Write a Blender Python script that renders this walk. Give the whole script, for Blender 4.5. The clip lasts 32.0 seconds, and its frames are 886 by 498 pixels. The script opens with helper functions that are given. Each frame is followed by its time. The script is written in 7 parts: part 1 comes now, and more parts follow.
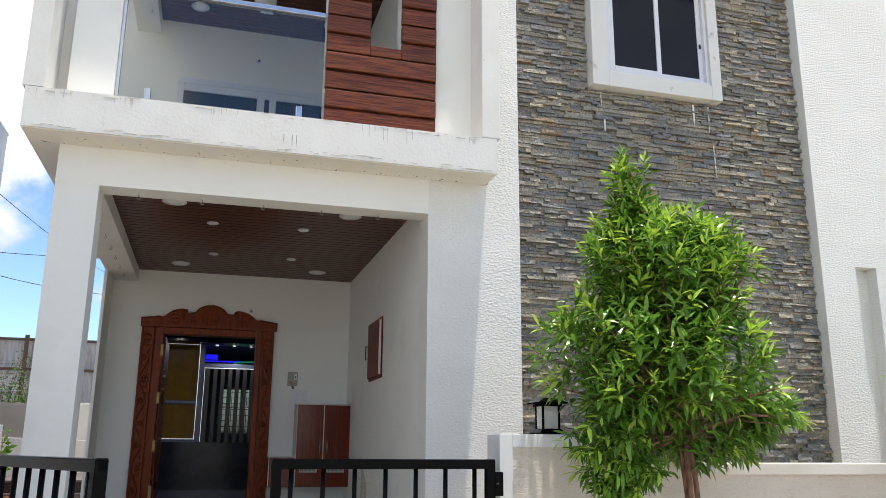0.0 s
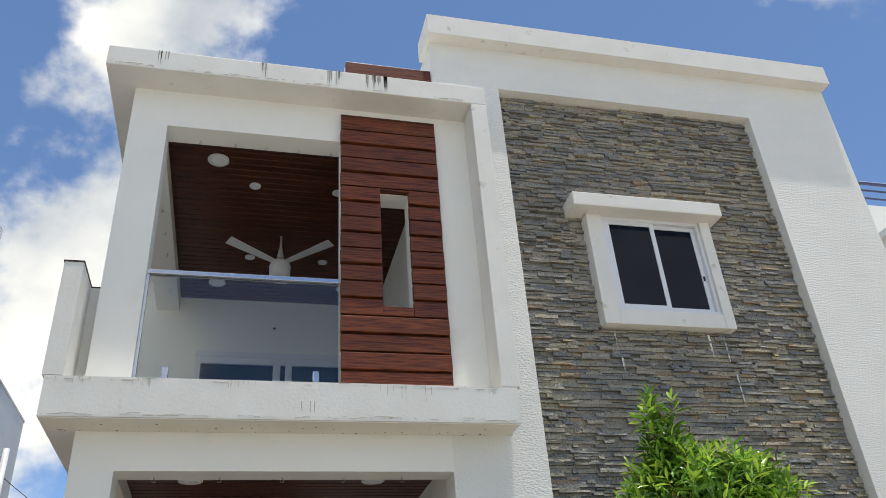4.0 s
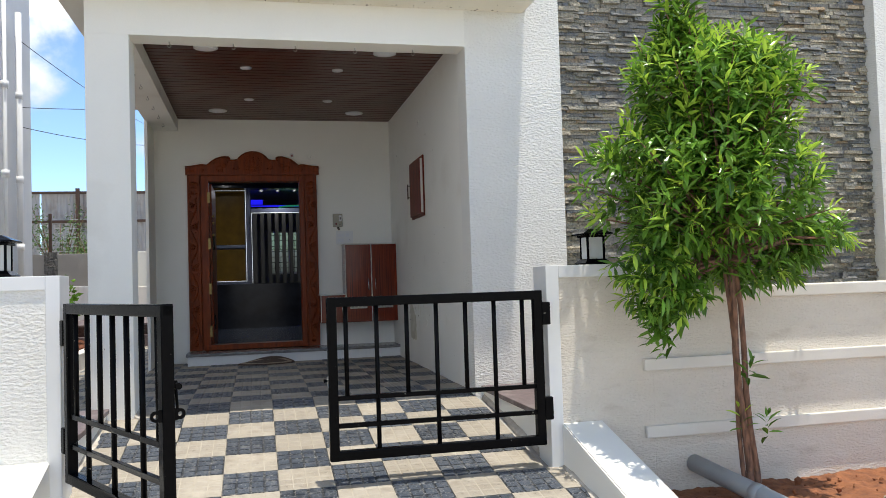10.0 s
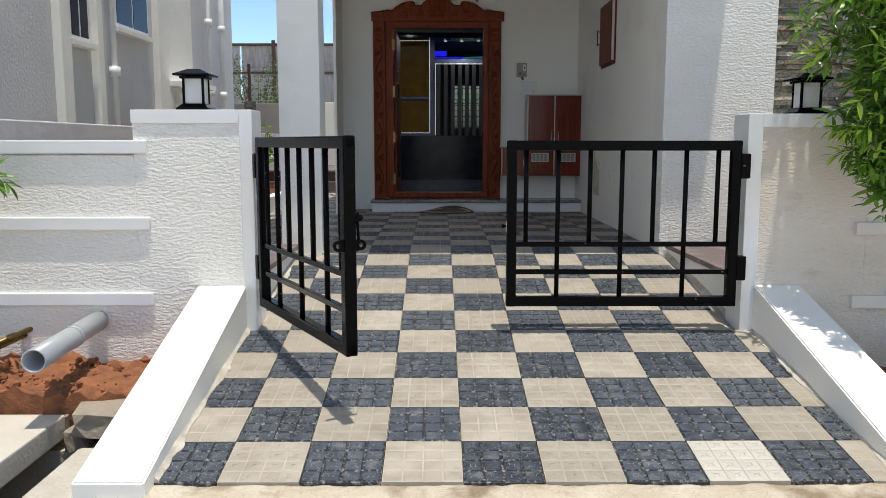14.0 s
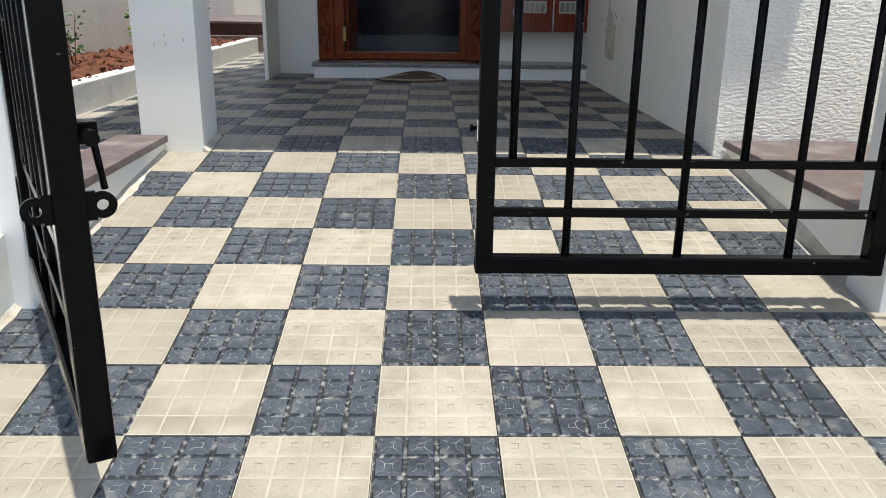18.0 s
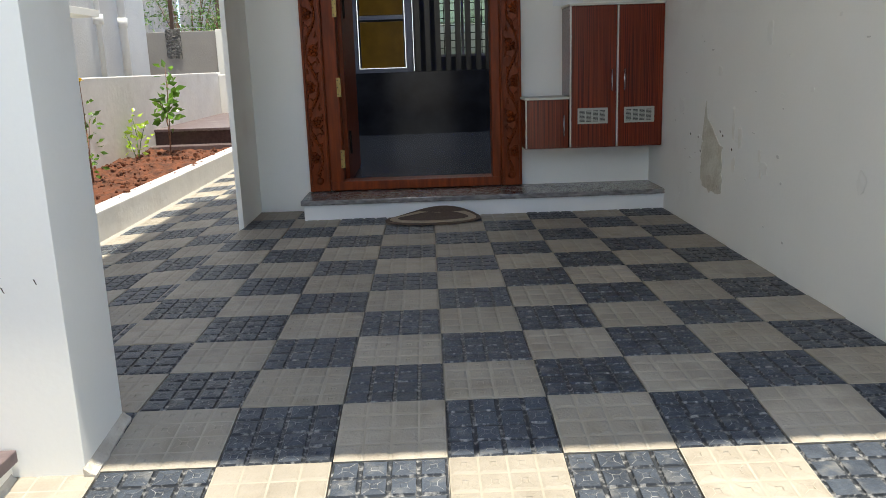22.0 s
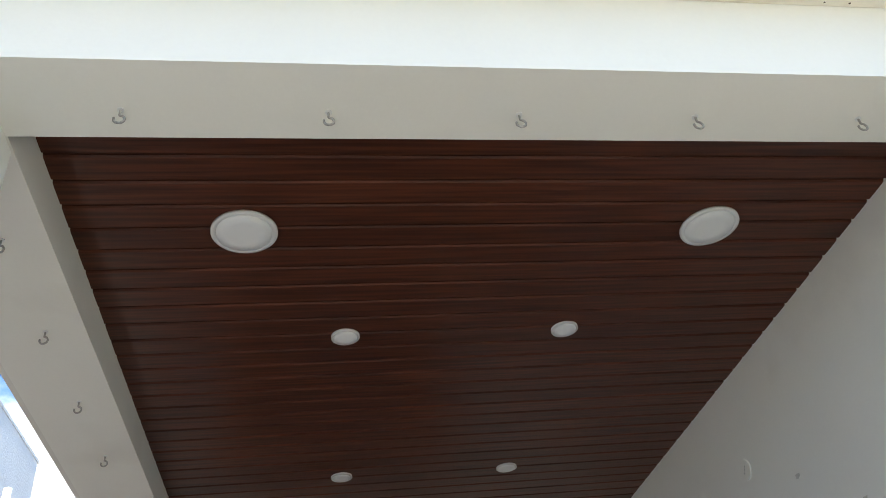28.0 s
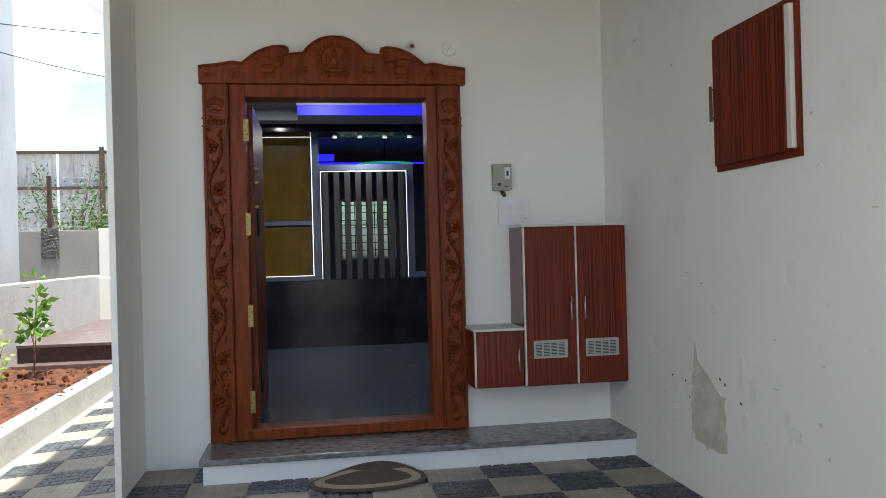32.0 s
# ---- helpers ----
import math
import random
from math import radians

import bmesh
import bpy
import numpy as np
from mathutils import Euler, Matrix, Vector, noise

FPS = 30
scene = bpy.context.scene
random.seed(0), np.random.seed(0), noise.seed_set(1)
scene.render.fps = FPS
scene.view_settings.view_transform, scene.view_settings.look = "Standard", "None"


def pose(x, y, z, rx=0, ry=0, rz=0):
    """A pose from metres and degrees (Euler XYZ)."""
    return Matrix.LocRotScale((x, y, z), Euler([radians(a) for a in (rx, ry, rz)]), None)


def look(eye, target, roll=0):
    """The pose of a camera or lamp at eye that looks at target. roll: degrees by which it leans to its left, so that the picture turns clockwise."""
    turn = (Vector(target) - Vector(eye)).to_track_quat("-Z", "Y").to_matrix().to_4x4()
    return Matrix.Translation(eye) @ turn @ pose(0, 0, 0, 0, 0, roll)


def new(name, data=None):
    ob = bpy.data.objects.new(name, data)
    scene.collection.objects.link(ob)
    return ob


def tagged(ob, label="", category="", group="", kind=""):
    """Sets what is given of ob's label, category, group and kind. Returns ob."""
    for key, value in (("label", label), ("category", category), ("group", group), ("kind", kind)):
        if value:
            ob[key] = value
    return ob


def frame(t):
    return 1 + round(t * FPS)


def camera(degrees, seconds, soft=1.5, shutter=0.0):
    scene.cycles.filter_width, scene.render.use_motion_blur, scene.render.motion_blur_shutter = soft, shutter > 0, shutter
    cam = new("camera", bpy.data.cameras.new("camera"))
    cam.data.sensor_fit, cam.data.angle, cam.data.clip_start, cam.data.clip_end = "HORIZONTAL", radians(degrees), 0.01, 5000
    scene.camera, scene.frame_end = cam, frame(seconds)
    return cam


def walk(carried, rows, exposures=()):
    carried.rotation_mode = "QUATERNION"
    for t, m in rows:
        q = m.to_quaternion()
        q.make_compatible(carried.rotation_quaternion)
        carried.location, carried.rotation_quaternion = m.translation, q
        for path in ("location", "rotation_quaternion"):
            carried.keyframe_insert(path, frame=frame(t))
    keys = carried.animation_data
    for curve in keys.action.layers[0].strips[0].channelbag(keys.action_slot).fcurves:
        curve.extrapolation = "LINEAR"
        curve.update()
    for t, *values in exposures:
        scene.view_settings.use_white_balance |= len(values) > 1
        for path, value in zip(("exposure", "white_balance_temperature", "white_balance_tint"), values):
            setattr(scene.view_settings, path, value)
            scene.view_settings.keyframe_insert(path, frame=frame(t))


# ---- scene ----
cam = camera(57.6, 32.0, soft=0.6)
PATH = [
    (0, (0.219, -0.078, 0.849), (0.755, 1.789, 1.323), 0.4),
    (0.5, (0.235, -0.111, 0.879), (0.719, 1.742, 1.455), -0.0),
    (1, (0.239, -0.089, 0.895), (0.709, 1.725, 1.593), -0.6),
    (1.5, (0.211, -0.057, 0.888), (0.656, 1.713, 1.706), -1.4),
    (2, (0.194, -0.063, 0.908), (0.611, 1.66, 1.835), -2.4),
    (2.5, (0.197, -0.06, 0.913), (0.616, 1.601, 1.945), -3.5),
    (4.5, (0.207, -0.035, 0.913), (0.682, 1.61, 1.947), -4.8),
    (5, (0.22, -0.045, 0.907), (0.71, 1.64, 1.867), -5.0),
    (5.5, (0.2, -0.062, 0.926), (0.693, 1.679, 1.777), -4.9),
    (6, (0.218, -0.063, 0.917), (0.723, 1.721, 1.664), -5.0),
    (6.5, (0.22, -0.067, 0.92), (0.745, 1.749, 1.574), -5.0),
    (7, (0.21, -0.053, 0.9), (0.735, 1.787, 1.48), -5.0),
    (7.5, (0.204, -0.056, 0.898), (0.72, 1.812, 1.39), -5.0),
    (8, (0.212, -0.052, 0.908), (0.721, 1.84, 1.306), -5.0),
    (8.5, (0.205, -0.046, 0.897), (0.686, 1.873, 1.191), -4.7),
    (9, (0.204, -0.045, 0.878), (0.64, 1.896, 1.084), -3.7),
    (9.5, (0.202, -0.05, 0.868), (0.633, 1.899, 0.999), -2.5),
    (10, (0.201, -0.057, 0.859), (0.655, 1.889, 0.933), -1.8),
    (10.5, (0.203, -0.064, 0.854), (0.697, 1.874, 0.883), -1.4),
    (11, (0.216, -0.08, 0.849), (0.822, 1.826, 0.844), -0.9),
    (11.5, (0.224, -0.073, 0.845), (0.931, 1.797, 0.834), -0.6),
    (12, (0.221, -0.075, 0.847), (0.933, 1.794, 0.816), -0.4),
    (12.5, (0.206, -0.062, 0.83), (0.77, 1.855, 0.741), -0.2),
    (13, (0.202, -0.022, 0.814), (0.532, 1.945, 0.656), -0.3),
    (13.5, (0.215, 0.034, 0.794), (0.33, 2.018, 0.571), 0.0),
    (14, (0.211, 0.095, 0.766), (0.221, 2.078, 0.504), -0.0),
    (14.5, (0.179, 0.283, 0.749), (0.248, 2.261, 0.462), -0.9),
    (15, (0.192, 0.468, 0.728), (0.321, 2.43, 0.363), -0.8),
    (15.5, (0.282, 0.69, 0.706), (0.335, 2.639, 0.258), 0.2),
    (17.5, (0.412, 1.731, 0.677), (0.404, 3.638, 0.074), 0.1),
    (18, (0.418, 2.054, 0.687), (0.464, 3.961, 0.086), 0.8),
    (18.5, (0.447, 2.307, 0.683), (0.439, 4.236, 0.157), -0.3),
    (19, (0.524, 2.575, 0.71), (0.347, 4.515, 0.261), -0.3),
    (19.5, (0.494, 2.94, 0.715), (0.283, 4.898, 0.365), 1.3),
    (20, (0.468, 3.183, 0.844), (0.261, 5.142, 0.496), 0.7),
    (20.5, (0.546, 3.401, 0.854), (0.19, 5.322, 0.43), -1.6),
    (21, (0.505, 3.574, 0.866), (0.105, 5.483, 0.425), -0.9),
    (21.5, (0.358, 3.8, 0.911), (0.159, 5.74, 0.469), -1.5),
    (22, (0.276, 3.95, 0.961), (0.305, 5.899, 0.512), -1.9),
    (22.5, (0.187, 4.167, 0.953), (0.388, 6.113, 0.539), -0.7),
    (23, (0.079, 4.313, 0.984), (0.507, 6.231, 0.614), -0.4),
    (23.5, (-0.037, 4.432, 1.043), (0.581, 6.312, 0.752), -1.0),
    (24, (-0.027, 4.557, 1.06), (0.606, 6.445, 0.871), -0.4),
    (24.5, (0.021, 4.696, 1.094), (0.612, 6.604, 0.987), 0.5),
    (25, (0.003, 4.788, 1.114), (0.596, 6.697, 1.154), -1.2),
    (25.5, (-0.012, 4.827, 1.166), (0.591, 6.716, 1.431), -3.5),
    (26, (0.026, 4.831, 1.191), (0.569, 6.689, 1.696), -4.2),
    (26.5, (0.025, 4.795, 1.215), (0.505, 6.594, 1.946), -5.2),
    (28.5, (0.014, 4.725, 1.243), (0.341, 6.246, 2.502), -8.9),
    (29, (0.009, 4.746, 1.248), (0.345, 6.335, 2.414), -8.4),
    (29.5, (0.01, 4.764, 1.254), (0.355, 6.48, 2.221), -7.1),
    (30, (0.019, 4.782, 1.246), (0.354, 6.598, 2.014), -5.7),
    (30.5, (0.02, 4.796, 1.236), (0.35, 6.682, 1.815), -4.4),
    (31, (0.025, 4.805, 1.221), (0.374, 6.737, 1.602), -3.0),
    (31.5, (0.044, 4.822, 1.202), (0.398, 6.783, 1.381), -2.0),
    (32, (0.044, 4.832, 1.169), (0.365, 6.806, 1.171), -1.5),
]
walk(cam, [(t, look(e, g, r)) for t, e, g, r in PATH], exposures=[(0.0, 0.92, 6990, 9), (1.0, 0.77, 6940, 8), (2.0, 0.47, 6940, 7), (5.0, 0.43, 6890, 7), (6.0, 0.65, 6990, 8), (7.0, 0.79, 6940, 8), (9.0, 0.94, 6890, 8), (12.0, 0.88, 6940, 8), (14.0, 0.7, 6940, 8), (15.0, 0.7, 6890, 7), (17.5, 0.95, 6840, 6), (19.0, 1.35, 6840, 6), (20.0, 1.44, 6890, 6), (21.0, 1.45, 6990, 6), (22.0, 1.54, 7190, 6), (23.0, 1.89, 7190, 6), (24.0, 2.08, 7190, 6), (26.0, 2.13, 7040, 5), (28.5, 1.46, 6440, 4), (29.0, 1.53, 6440, 4), (30.0, 1.95, 6740, 4), (32.0, 1.93, 6840, 4)])

# ---- world, sun, exposure ----
SUN_WAY = Vector((-0.072, 0.107, -1.0)).normalized()
world = bpy.data.worlds.new("sky")
world.use_nodes = True
scene.world = world
wn, wl = world.node_tree.nodes, world.node_tree.links
wn.clear()
w_out = wn.new("ShaderNodeOutputWorld")
w_bg = wn.new("ShaderNodeBackground")
w_sky = wn.new("ShaderNodeTexSky")
w_sky.sky_type = "NISHITA"
w_sky.sun_disc = False
w_sky.sun_elevation = radians(82.6)
w_sky.sun_rotation = math.atan2(0.072, -0.107)
w_sky.air_density, w_sky.dust_density, w_sky.ozone_density = 0.7, 0.05, 6.0
# cumulus clouds, mixed over the sky
w_geo = wn.new("ShaderNodeTexCoord")
w_map = wn.new("ShaderNodeMapping")
w_map.inputs["Scale"].default_value = (1.0, 1.0, 1.15)
w_map.inputs["Location"].default_value = (0.35, 0.1, 0.25)
w_n1 = wn.new("ShaderNodeTexNoise")
w_n1.inputs["Scale"].default_value = 2.2
w_n1.inputs["Detail"].default_value = 9.0
w_n1.inputs["Roughness"].default_value = 0.53
w_ramp = wn.new("ShaderNodeValToRGB")
w_ramp.color_ramp.elements[0].position, w_ramp.color_ramp.elements[1].position = 0.488, 0.548
w_ramp.color_ramp.interpolation = "EASE"
w_n2 = wn.new("ShaderNodeTexNoise")
w_n2.inputs["Scale"].default_value = 5.0
w_n2.inputs["Detail"].default_value = 6.0
w_shade = wn.new("ShaderNodeValToRGB")
w_shade.color_ramp.elements[0].position, w_shade.color_ramp.elements[1].position = 0.35, 0.62
w_shade.color_ramp.elements[0].color = (2.5, 2.8, 3.3, 1)
w_shade.color_ramp.elements[1].color = (5.5, 5.5, 5.5, 1)
w_mix = wn.new("ShaderNodeMixRGB")
wl.new(w_geo.outputs["Generated"], w_map.inputs["Vector"])
wl.new(w_map.outputs["Vector"], w_n1.inputs["Vector"])
wl.new(w_map.outputs["Vector"], w_n2.inputs["Vector"])
wl.new(w_n1.outputs["Fac"], w_ramp.inputs["Fac"])
wl.new(w_n2.outputs["Fac"], w_shade.inputs["Fac"])
wl.new(w_ramp.outputs["Color"], w_mix.inputs["Fac"])
wl.new(w_sky.outputs["Color"], w_mix.inputs[1])
wl.new(w_shade.outputs["Color"], w_mix.inputs[2])
wl.new(w_mix.outputs["Color"], w_bg.inputs["Color"])
w_bg.inputs["Strength"].default_value = 0.15
wl.new(w_bg.outputs["Background"], w_out.inputs["Surface"])

sun = new("sun", bpy.data.lights.new("sun", "SUN"))
sun.data.energy, sun.data.angle, sun.data.color = 2.65, radians(0.53), (1.0, 0.965, 0.915)
sun.matrix_world = look((0, 0, 30), Vector((0, 0, 30)) + SUN_WAY)


# ---- materials ----
def material(name, color, rough=0.6, metal=0.0, var=None, var_scale=8.0, var_amount=0.5, bump=0.0, bump_scale=60.0,
             bump_detail=4.0, stretch=(1, 1, 1), spec=0.5, random_amount=0.0, island=False, coat=0.0, dirt=None, dirt_scale=1.2, dirt_low=0.55,
             dirt_high=0.75, fine=0.0, relief=0.01):
    """A surface with colour drift at two scales, fine relief and piece-to-piece change."""
    m = bpy.data.materials.new(name)
    m.use_nodes = True
    n, l = m.node_tree.nodes, m.node_tree.links
    b = n["Principled BSDF"]
    b.inputs["Roughness"].default_value, b.inputs["Metallic"].default_value = rough, metal
    b.inputs["Specular IOR Level"].default_value = spec
    b.inputs["Coat Weight"].default_value = coat
    co = n.new("ShaderNodeTexCoord")
    mp = n.new("ShaderNodeMapping")
    mp.inputs["Scale"].default_value = stretch
    l.new(co.outputs["Object"], mp.inputs["Vector"])
    if random_amount and not island:
        away = n.new("ShaderNodeMath")
        away.operation = "MULTIPLY"
        away.inputs[1].default_value = 43.0
        l.new(n.new("ShaderNodeObjectInfo").outputs["Random"], away.inputs[0])
        l.new(away.outputs[0], mp.inputs["Location"])
    last = n.new("ShaderNodeRGB")
    last.outputs[0].default_value = (*color, 1)
    out = last.outputs[0]

    def mix(fac, c2, blend="MIX"):
        nonlocal out
        x = n.new("ShaderNodeMixRGB")
        x.blend_type = blend
        if isinstance(fac, float):
            x.inputs[0].default_value = fac
        else:
            l.new(fac, x.inputs[0])
        l.new(out, x.inputs[1])
        if isinstance(c2, tuple):
            x.inputs[2].default_value = (*c2, 1)
        else:
            l.new(c2, x.inputs[2])
        out = x.outputs[0]

    def noise_fac(scale, low, high, detail=5.0, top=1.0):
        t = n.new("ShaderNodeTexNoise")
        t.inputs["Scale"].default_value, t.inputs["Detail"].default_value = scale, detail
        l.new(mp.outputs["Vector"], t.inputs["Vector"])
        r = n.new("ShaderNodeMapRange")
        r.inputs["From Min"].default_value, r.inputs["From Max"].default_value = low, high
        r.inputs["To Max"].default_value = top
        l.new(t.outputs["Fac"], r.inputs["Value"])
        return r.outputs[0]

    if random_amount:
        src = n.new("ShaderNodeNewGeometry").outputs["Random Per Island"] if island else n.new("ShaderNodeObjectInfo").outputs["Random"]
        hs = n.new("ShaderNodeHueSaturation")
        r1 = n.new("ShaderNodeMapRange")
        r1.inputs["To Min"].default_value, r1.inputs["To Max"].default_value = 1 - random_amount, 1 + random_amount
        l.new(src, r1.inputs["Value"])
        l.new(r1.outputs[0], hs.inputs["Value"])
        l.new(out, hs.inputs["Color"])
        out = hs.outputs[0]
    if var:
        mix(noise_fac(var_scale, 0.35, 0.65, 6.0, var_amount), var)
    if fine:
        mix(noise_fac(bump_scale * 1.5, 0.3, 0.7, 3.0, fine), tuple(c * 0.6 for c in color))
    if dirt:
        mix(noise_fac(dirt_scale, dirt_low, dirt_high, 8.0, 0.8), dirt)
    l.new(out, b.inputs["Base Color"])
    if bump:
        t = n.new("ShaderNodeTexNoise")
        t.inputs["Scale"].default_value, t.inputs["Detail"].default_value = bump_scale, bump_detail
        l.new(mp.outputs["Vector"], t.inputs["Vector"])
        bp = n.new("ShaderNodeBump")
        bp.inputs["Strength"].default_value = min(1.0, bump)
        bp.inputs["Distance"].default_value = relief
        l.new(t.outputs["Fac"], bp.inputs["Height"])
        l.new(bp.outputs["Normal"], b.inputs["Normal"])
    return m


def glow(name, color, strength):
    m = bpy.data.materials.new(name)
    m.use_nodes = True
    b = m.node_tree.nodes["Principled BSDF"]
    b.inputs["Base Color"].default_value = (*color, 1)
    b.inputs["Emission Color"].default_value = (*color, 1)
    b.inputs["Emission Strength"].default_value = strength
    return m


def glass_material(name, color, rough=0.0, ior=1.45):
    m = bpy.data.materials.new(name)
    m.use_nodes = True
    b = m.node_tree.nodes["Principled BSDF"]
    b.inputs["Base Color"].default_value = (*color, 1)
    b.inputs["Roughness"].default_value = rough
    b.inputs["IOR"].default_value = ior
    b.inputs["Transmission Weight"].default_value = 1.0
    return m


M = {}
M["plaster"] = material("plaster_smooth", (0.86, 0.845, 0.785), 0.75, var=(0.80, 0.785, 0.725), var_scale=1.6, var_amount=0.45, bump=0.05, bump_scale=60, fine=0.03, dirt=(0.66, 0.62, 0.55), dirt_scale=1.4, dirt_low=0.60, dirt_high=0.85)
M["plaster_rough"] = material("plaster_rough", (0.83, 0.815, 0.765), 0.85, var=(0.74, 0.725, 0.675), var_scale=2.0, var_amount=0.4, bump=1.0, bump_scale=44, bump_detail=8, stretch=(0.85, 0.85, 1.75), relief=0.012)
M["fascia"] = material("weathered_white", (0.79, 0.77, 0.72), 0.8, var=(0.70, 0.675, 0.61), var_scale=3.0, var_amount=0.5, bump=0.15, bump_scale=50, dirt=(0.40, 0.37, 0.30), dirt_scale=9.0, dirt_low=0.66, dirt_high=0.8)
M["soffit"] = material("stained_soffit", (0.84, 0.80, 0.71), 0.85, var=(0.76, 0.69, 0.56), var_scale=2.5, var_amount=0.5, bump=0.15, bump_scale=60, dirt=(0.25, 0.21, 0.15), dirt_scale=38.0, dirt_low=0.70, dirt_high=0.76)
M["tile_dark"] = material("tile_dark", (0.040, 0.049, 0.064), 0.40, var=(0.088, 0.105, 0.130), var_scale=14, var_amount=0.65, bump=0.35, bump_scale=120, random_amount=0.35, dirt=(0.22, 0.215, 0.20), dirt_scale=17.0, dirt_low=0.55, dirt_high=0.80, spec=0.3)
M["tile_light"] = material("tile_light", (0.368, 0.328, 0.268), 0.62, var=(0.285, 0.250, 0.198), var_scale=6, var_amount=0.7, bump=0.3, bump_scale=110, random_amount=0.14, dirt=(0.205, 0.172, 0.128), dirt_scale=8.0, dirt_low=0.50, dirt_high=0.82)
M["tile_pale"] = material("tile_pale", (0.50, 0.48, 0.43), 0.62, var=(0.42, 0.40, 0.345), var_scale=9, var_amount=0.6, bump=0.3, bump_scale=110)
M["grout"] = material("cement_grout", (0.33, 0.31, 0.28), 0.9, var=(0.42, 0.40, 0.37), var_scale=14, bump=0.4, bump_scale=90)


def stone_material(name, island):
    """Split stone: each piece takes one of several greys and tans, with its own mottling and rough face."""
    m = material(name, (0.3, 0.28, 0.23), 0.85, bump=1.0, bump_scale=48, bump_detail=8, relief=0.022)
    n, l = m.node_tree.nodes, m.node_tree.links
    b = n["Principled BSDF"]
    co = n.new("ShaderNodeTexCoord")
    src = n.new("ShaderNodeNewGeometry").outputs["Random Per Island"] if island else n.new("ShaderNodeObjectInfo").outputs["Random"]
    ramp = n.new("ShaderNodeValToRGB")
    ramp.color_ramp.interpolation = "CONSTANT"
    tones = ((0.0, (0.185, 0.175, 0.155)), (0.14, (0.350, 0.315, 0.240)), (0.30, (0.250, 0.245, 0.225)), (0.44, (0.425, 0.370, 0.270)), (0.57, (0.300, 0.290, 0.250)), (0.70, (0.210, 0.220, 0.230)), (0.82, (0.470, 0.415, 0.310)), (0.94, (0.350, 0.250, 0.150)))
    e = ramp.color_ramp.elements
    e[0].position, e[0].color = tones[0][0], (*tones[0][1], 1)
    e[1].position, e[1].color = tones[1][0], (*tones[1][1], 1)
    for p, c in tones[2:]:
        k = e.new(p)
        k.color = (*c, 1)
    l.new(src, ramp.inputs["Fac"])
    out = ramp.outputs["Color"]
    for scale, low, high, colour, top in ((26.0, 0.42, 0.68, (0.48, 0.42, 0.31), 0.45), (60.0, 0.45, 0.66, (0.095, 0.093, 0.085), 0.55), (1.1, 0.48, 0.66, (0.165, 0.175, 0.180), 0.40)):
        t = n.new("ShaderNodeTexNoise")
        t.inputs["Scale"].default_value, t.inputs["Detail"].default_value = scale, 5.0
        l.new(co.outputs["Object"], t.inputs["Vector"])
        r = n.new("ShaderNodeMapRange")
        r.inputs["From Min"].default_value, r.inputs["From Max"].default_value, r.inputs["To Max"].default_value = low, high, top
        l.new(t.outputs["Fac"], r.inputs["Value"])
        x = n.new("ShaderNodeMixRGB")
        l.new(r.outputs[0], x.inputs[0])
        l.new(out, x.inputs[1])
        x.inputs[2].default_value = (*colour, 1)
        out = x.outputs[0]
    l.new(out, b.inputs["Base Color"])
    return m


M["stone"] = stone_material("ledge_stone", False)
M["stone_joined"] = stone_material("ledge_stone_far", True)
M["panel_wood"] = material("cladding_wood", (0.205, 0.054, 0.018), 0.38, var=(0.055, 0.013, 0.006), var_scale=4.5, var_amount=0.95, bump=0.12, bump_scale=30, stretch=(1.0, 6, 22), random_amount=0.2, coat=0.05, spec=0.3)
M["ceiling_wood"] = material("ceiling_plank", (0.112, 0.034, 0.017), 0.30, var=(0.036, 0.012, 0.007), var_scale=3.0, var_amount=0.8, bump=0.04, bump_scale=30, stretch=(1.0, 26, 6), random_amount=0.15, island=True, spec=0.22)
M["door_wood"] = material("teak_polished", (0.245, 0.044, 0.008), 0.34, var=(0.105, 0.020, 0.005), var_scale=5.0, var_amount=0.75, bump=0.12, bump_scale=40, stretch=(8, 8, 0.8), spec=0.16)
M["laminate"] = material("striped_laminate", (0.240, 0.034, 0.012), 0.14, var=(0.040, 0.007, 0.005), var_scale=17.0, var_amount=0.95, stretch=(9, 9, 0.07), coat=0.05, spec=0.30)
M["shutter_laminate"] = material("shutter_laminate", (0.240, 0.034, 0.012), 0.38, var=(0.040, 0.007, 0.005), var_scale=17.0, var_amount=0.95, stretch=(9, 9, 0.07), spec=0.08)
M["black_metal"] = material("black_gate_paint", (0.003, 0.003, 0.0035), 0.17, var=(0.006, 0.006, 0.006), var_scale=30, var_amount=0.4, bump=0.06, bump_scale=35, spec=0.05, dirt=(0.20, 0.19, 0.17), dirt_scale=42.0, dirt_low=0.70, dirt_high=0.76)
M["steel"] = material("steel", (0.62, 0.63, 0.65), 0.22, 1.0, var=(0.5, 0.5, 0.52), var_scale=20)
M["hook_steel"] = material("dull_hook_steel", (0.40, 0.39, 0.37), 0.45, 0.4, var=(0.25, 0.22, 0.19), var_scale=30)
M["brass"] = material("brass", (0.30, 0.215, 0.085), 0.42, 1.0, var=(0.2, 0.14, 0.05), var_scale=20)
M["soil"] = material("red_soil", (0.285, 0.110, 0.046), 0.95, var=(0.15, 0.056, 0.026), var_scale=14, var_amount=0.9, bump=1.0, bump_scale=45, bump_detail=8)
M["soil_bed"] = material("moist_garden_soil", (0.160, 0.052, 0.022), 0.95, var=(0.050, 0.019, 0.010), var_scale=11, var_amount=0.9, bump=1.0, bump_scale=45, bump_detail=8)
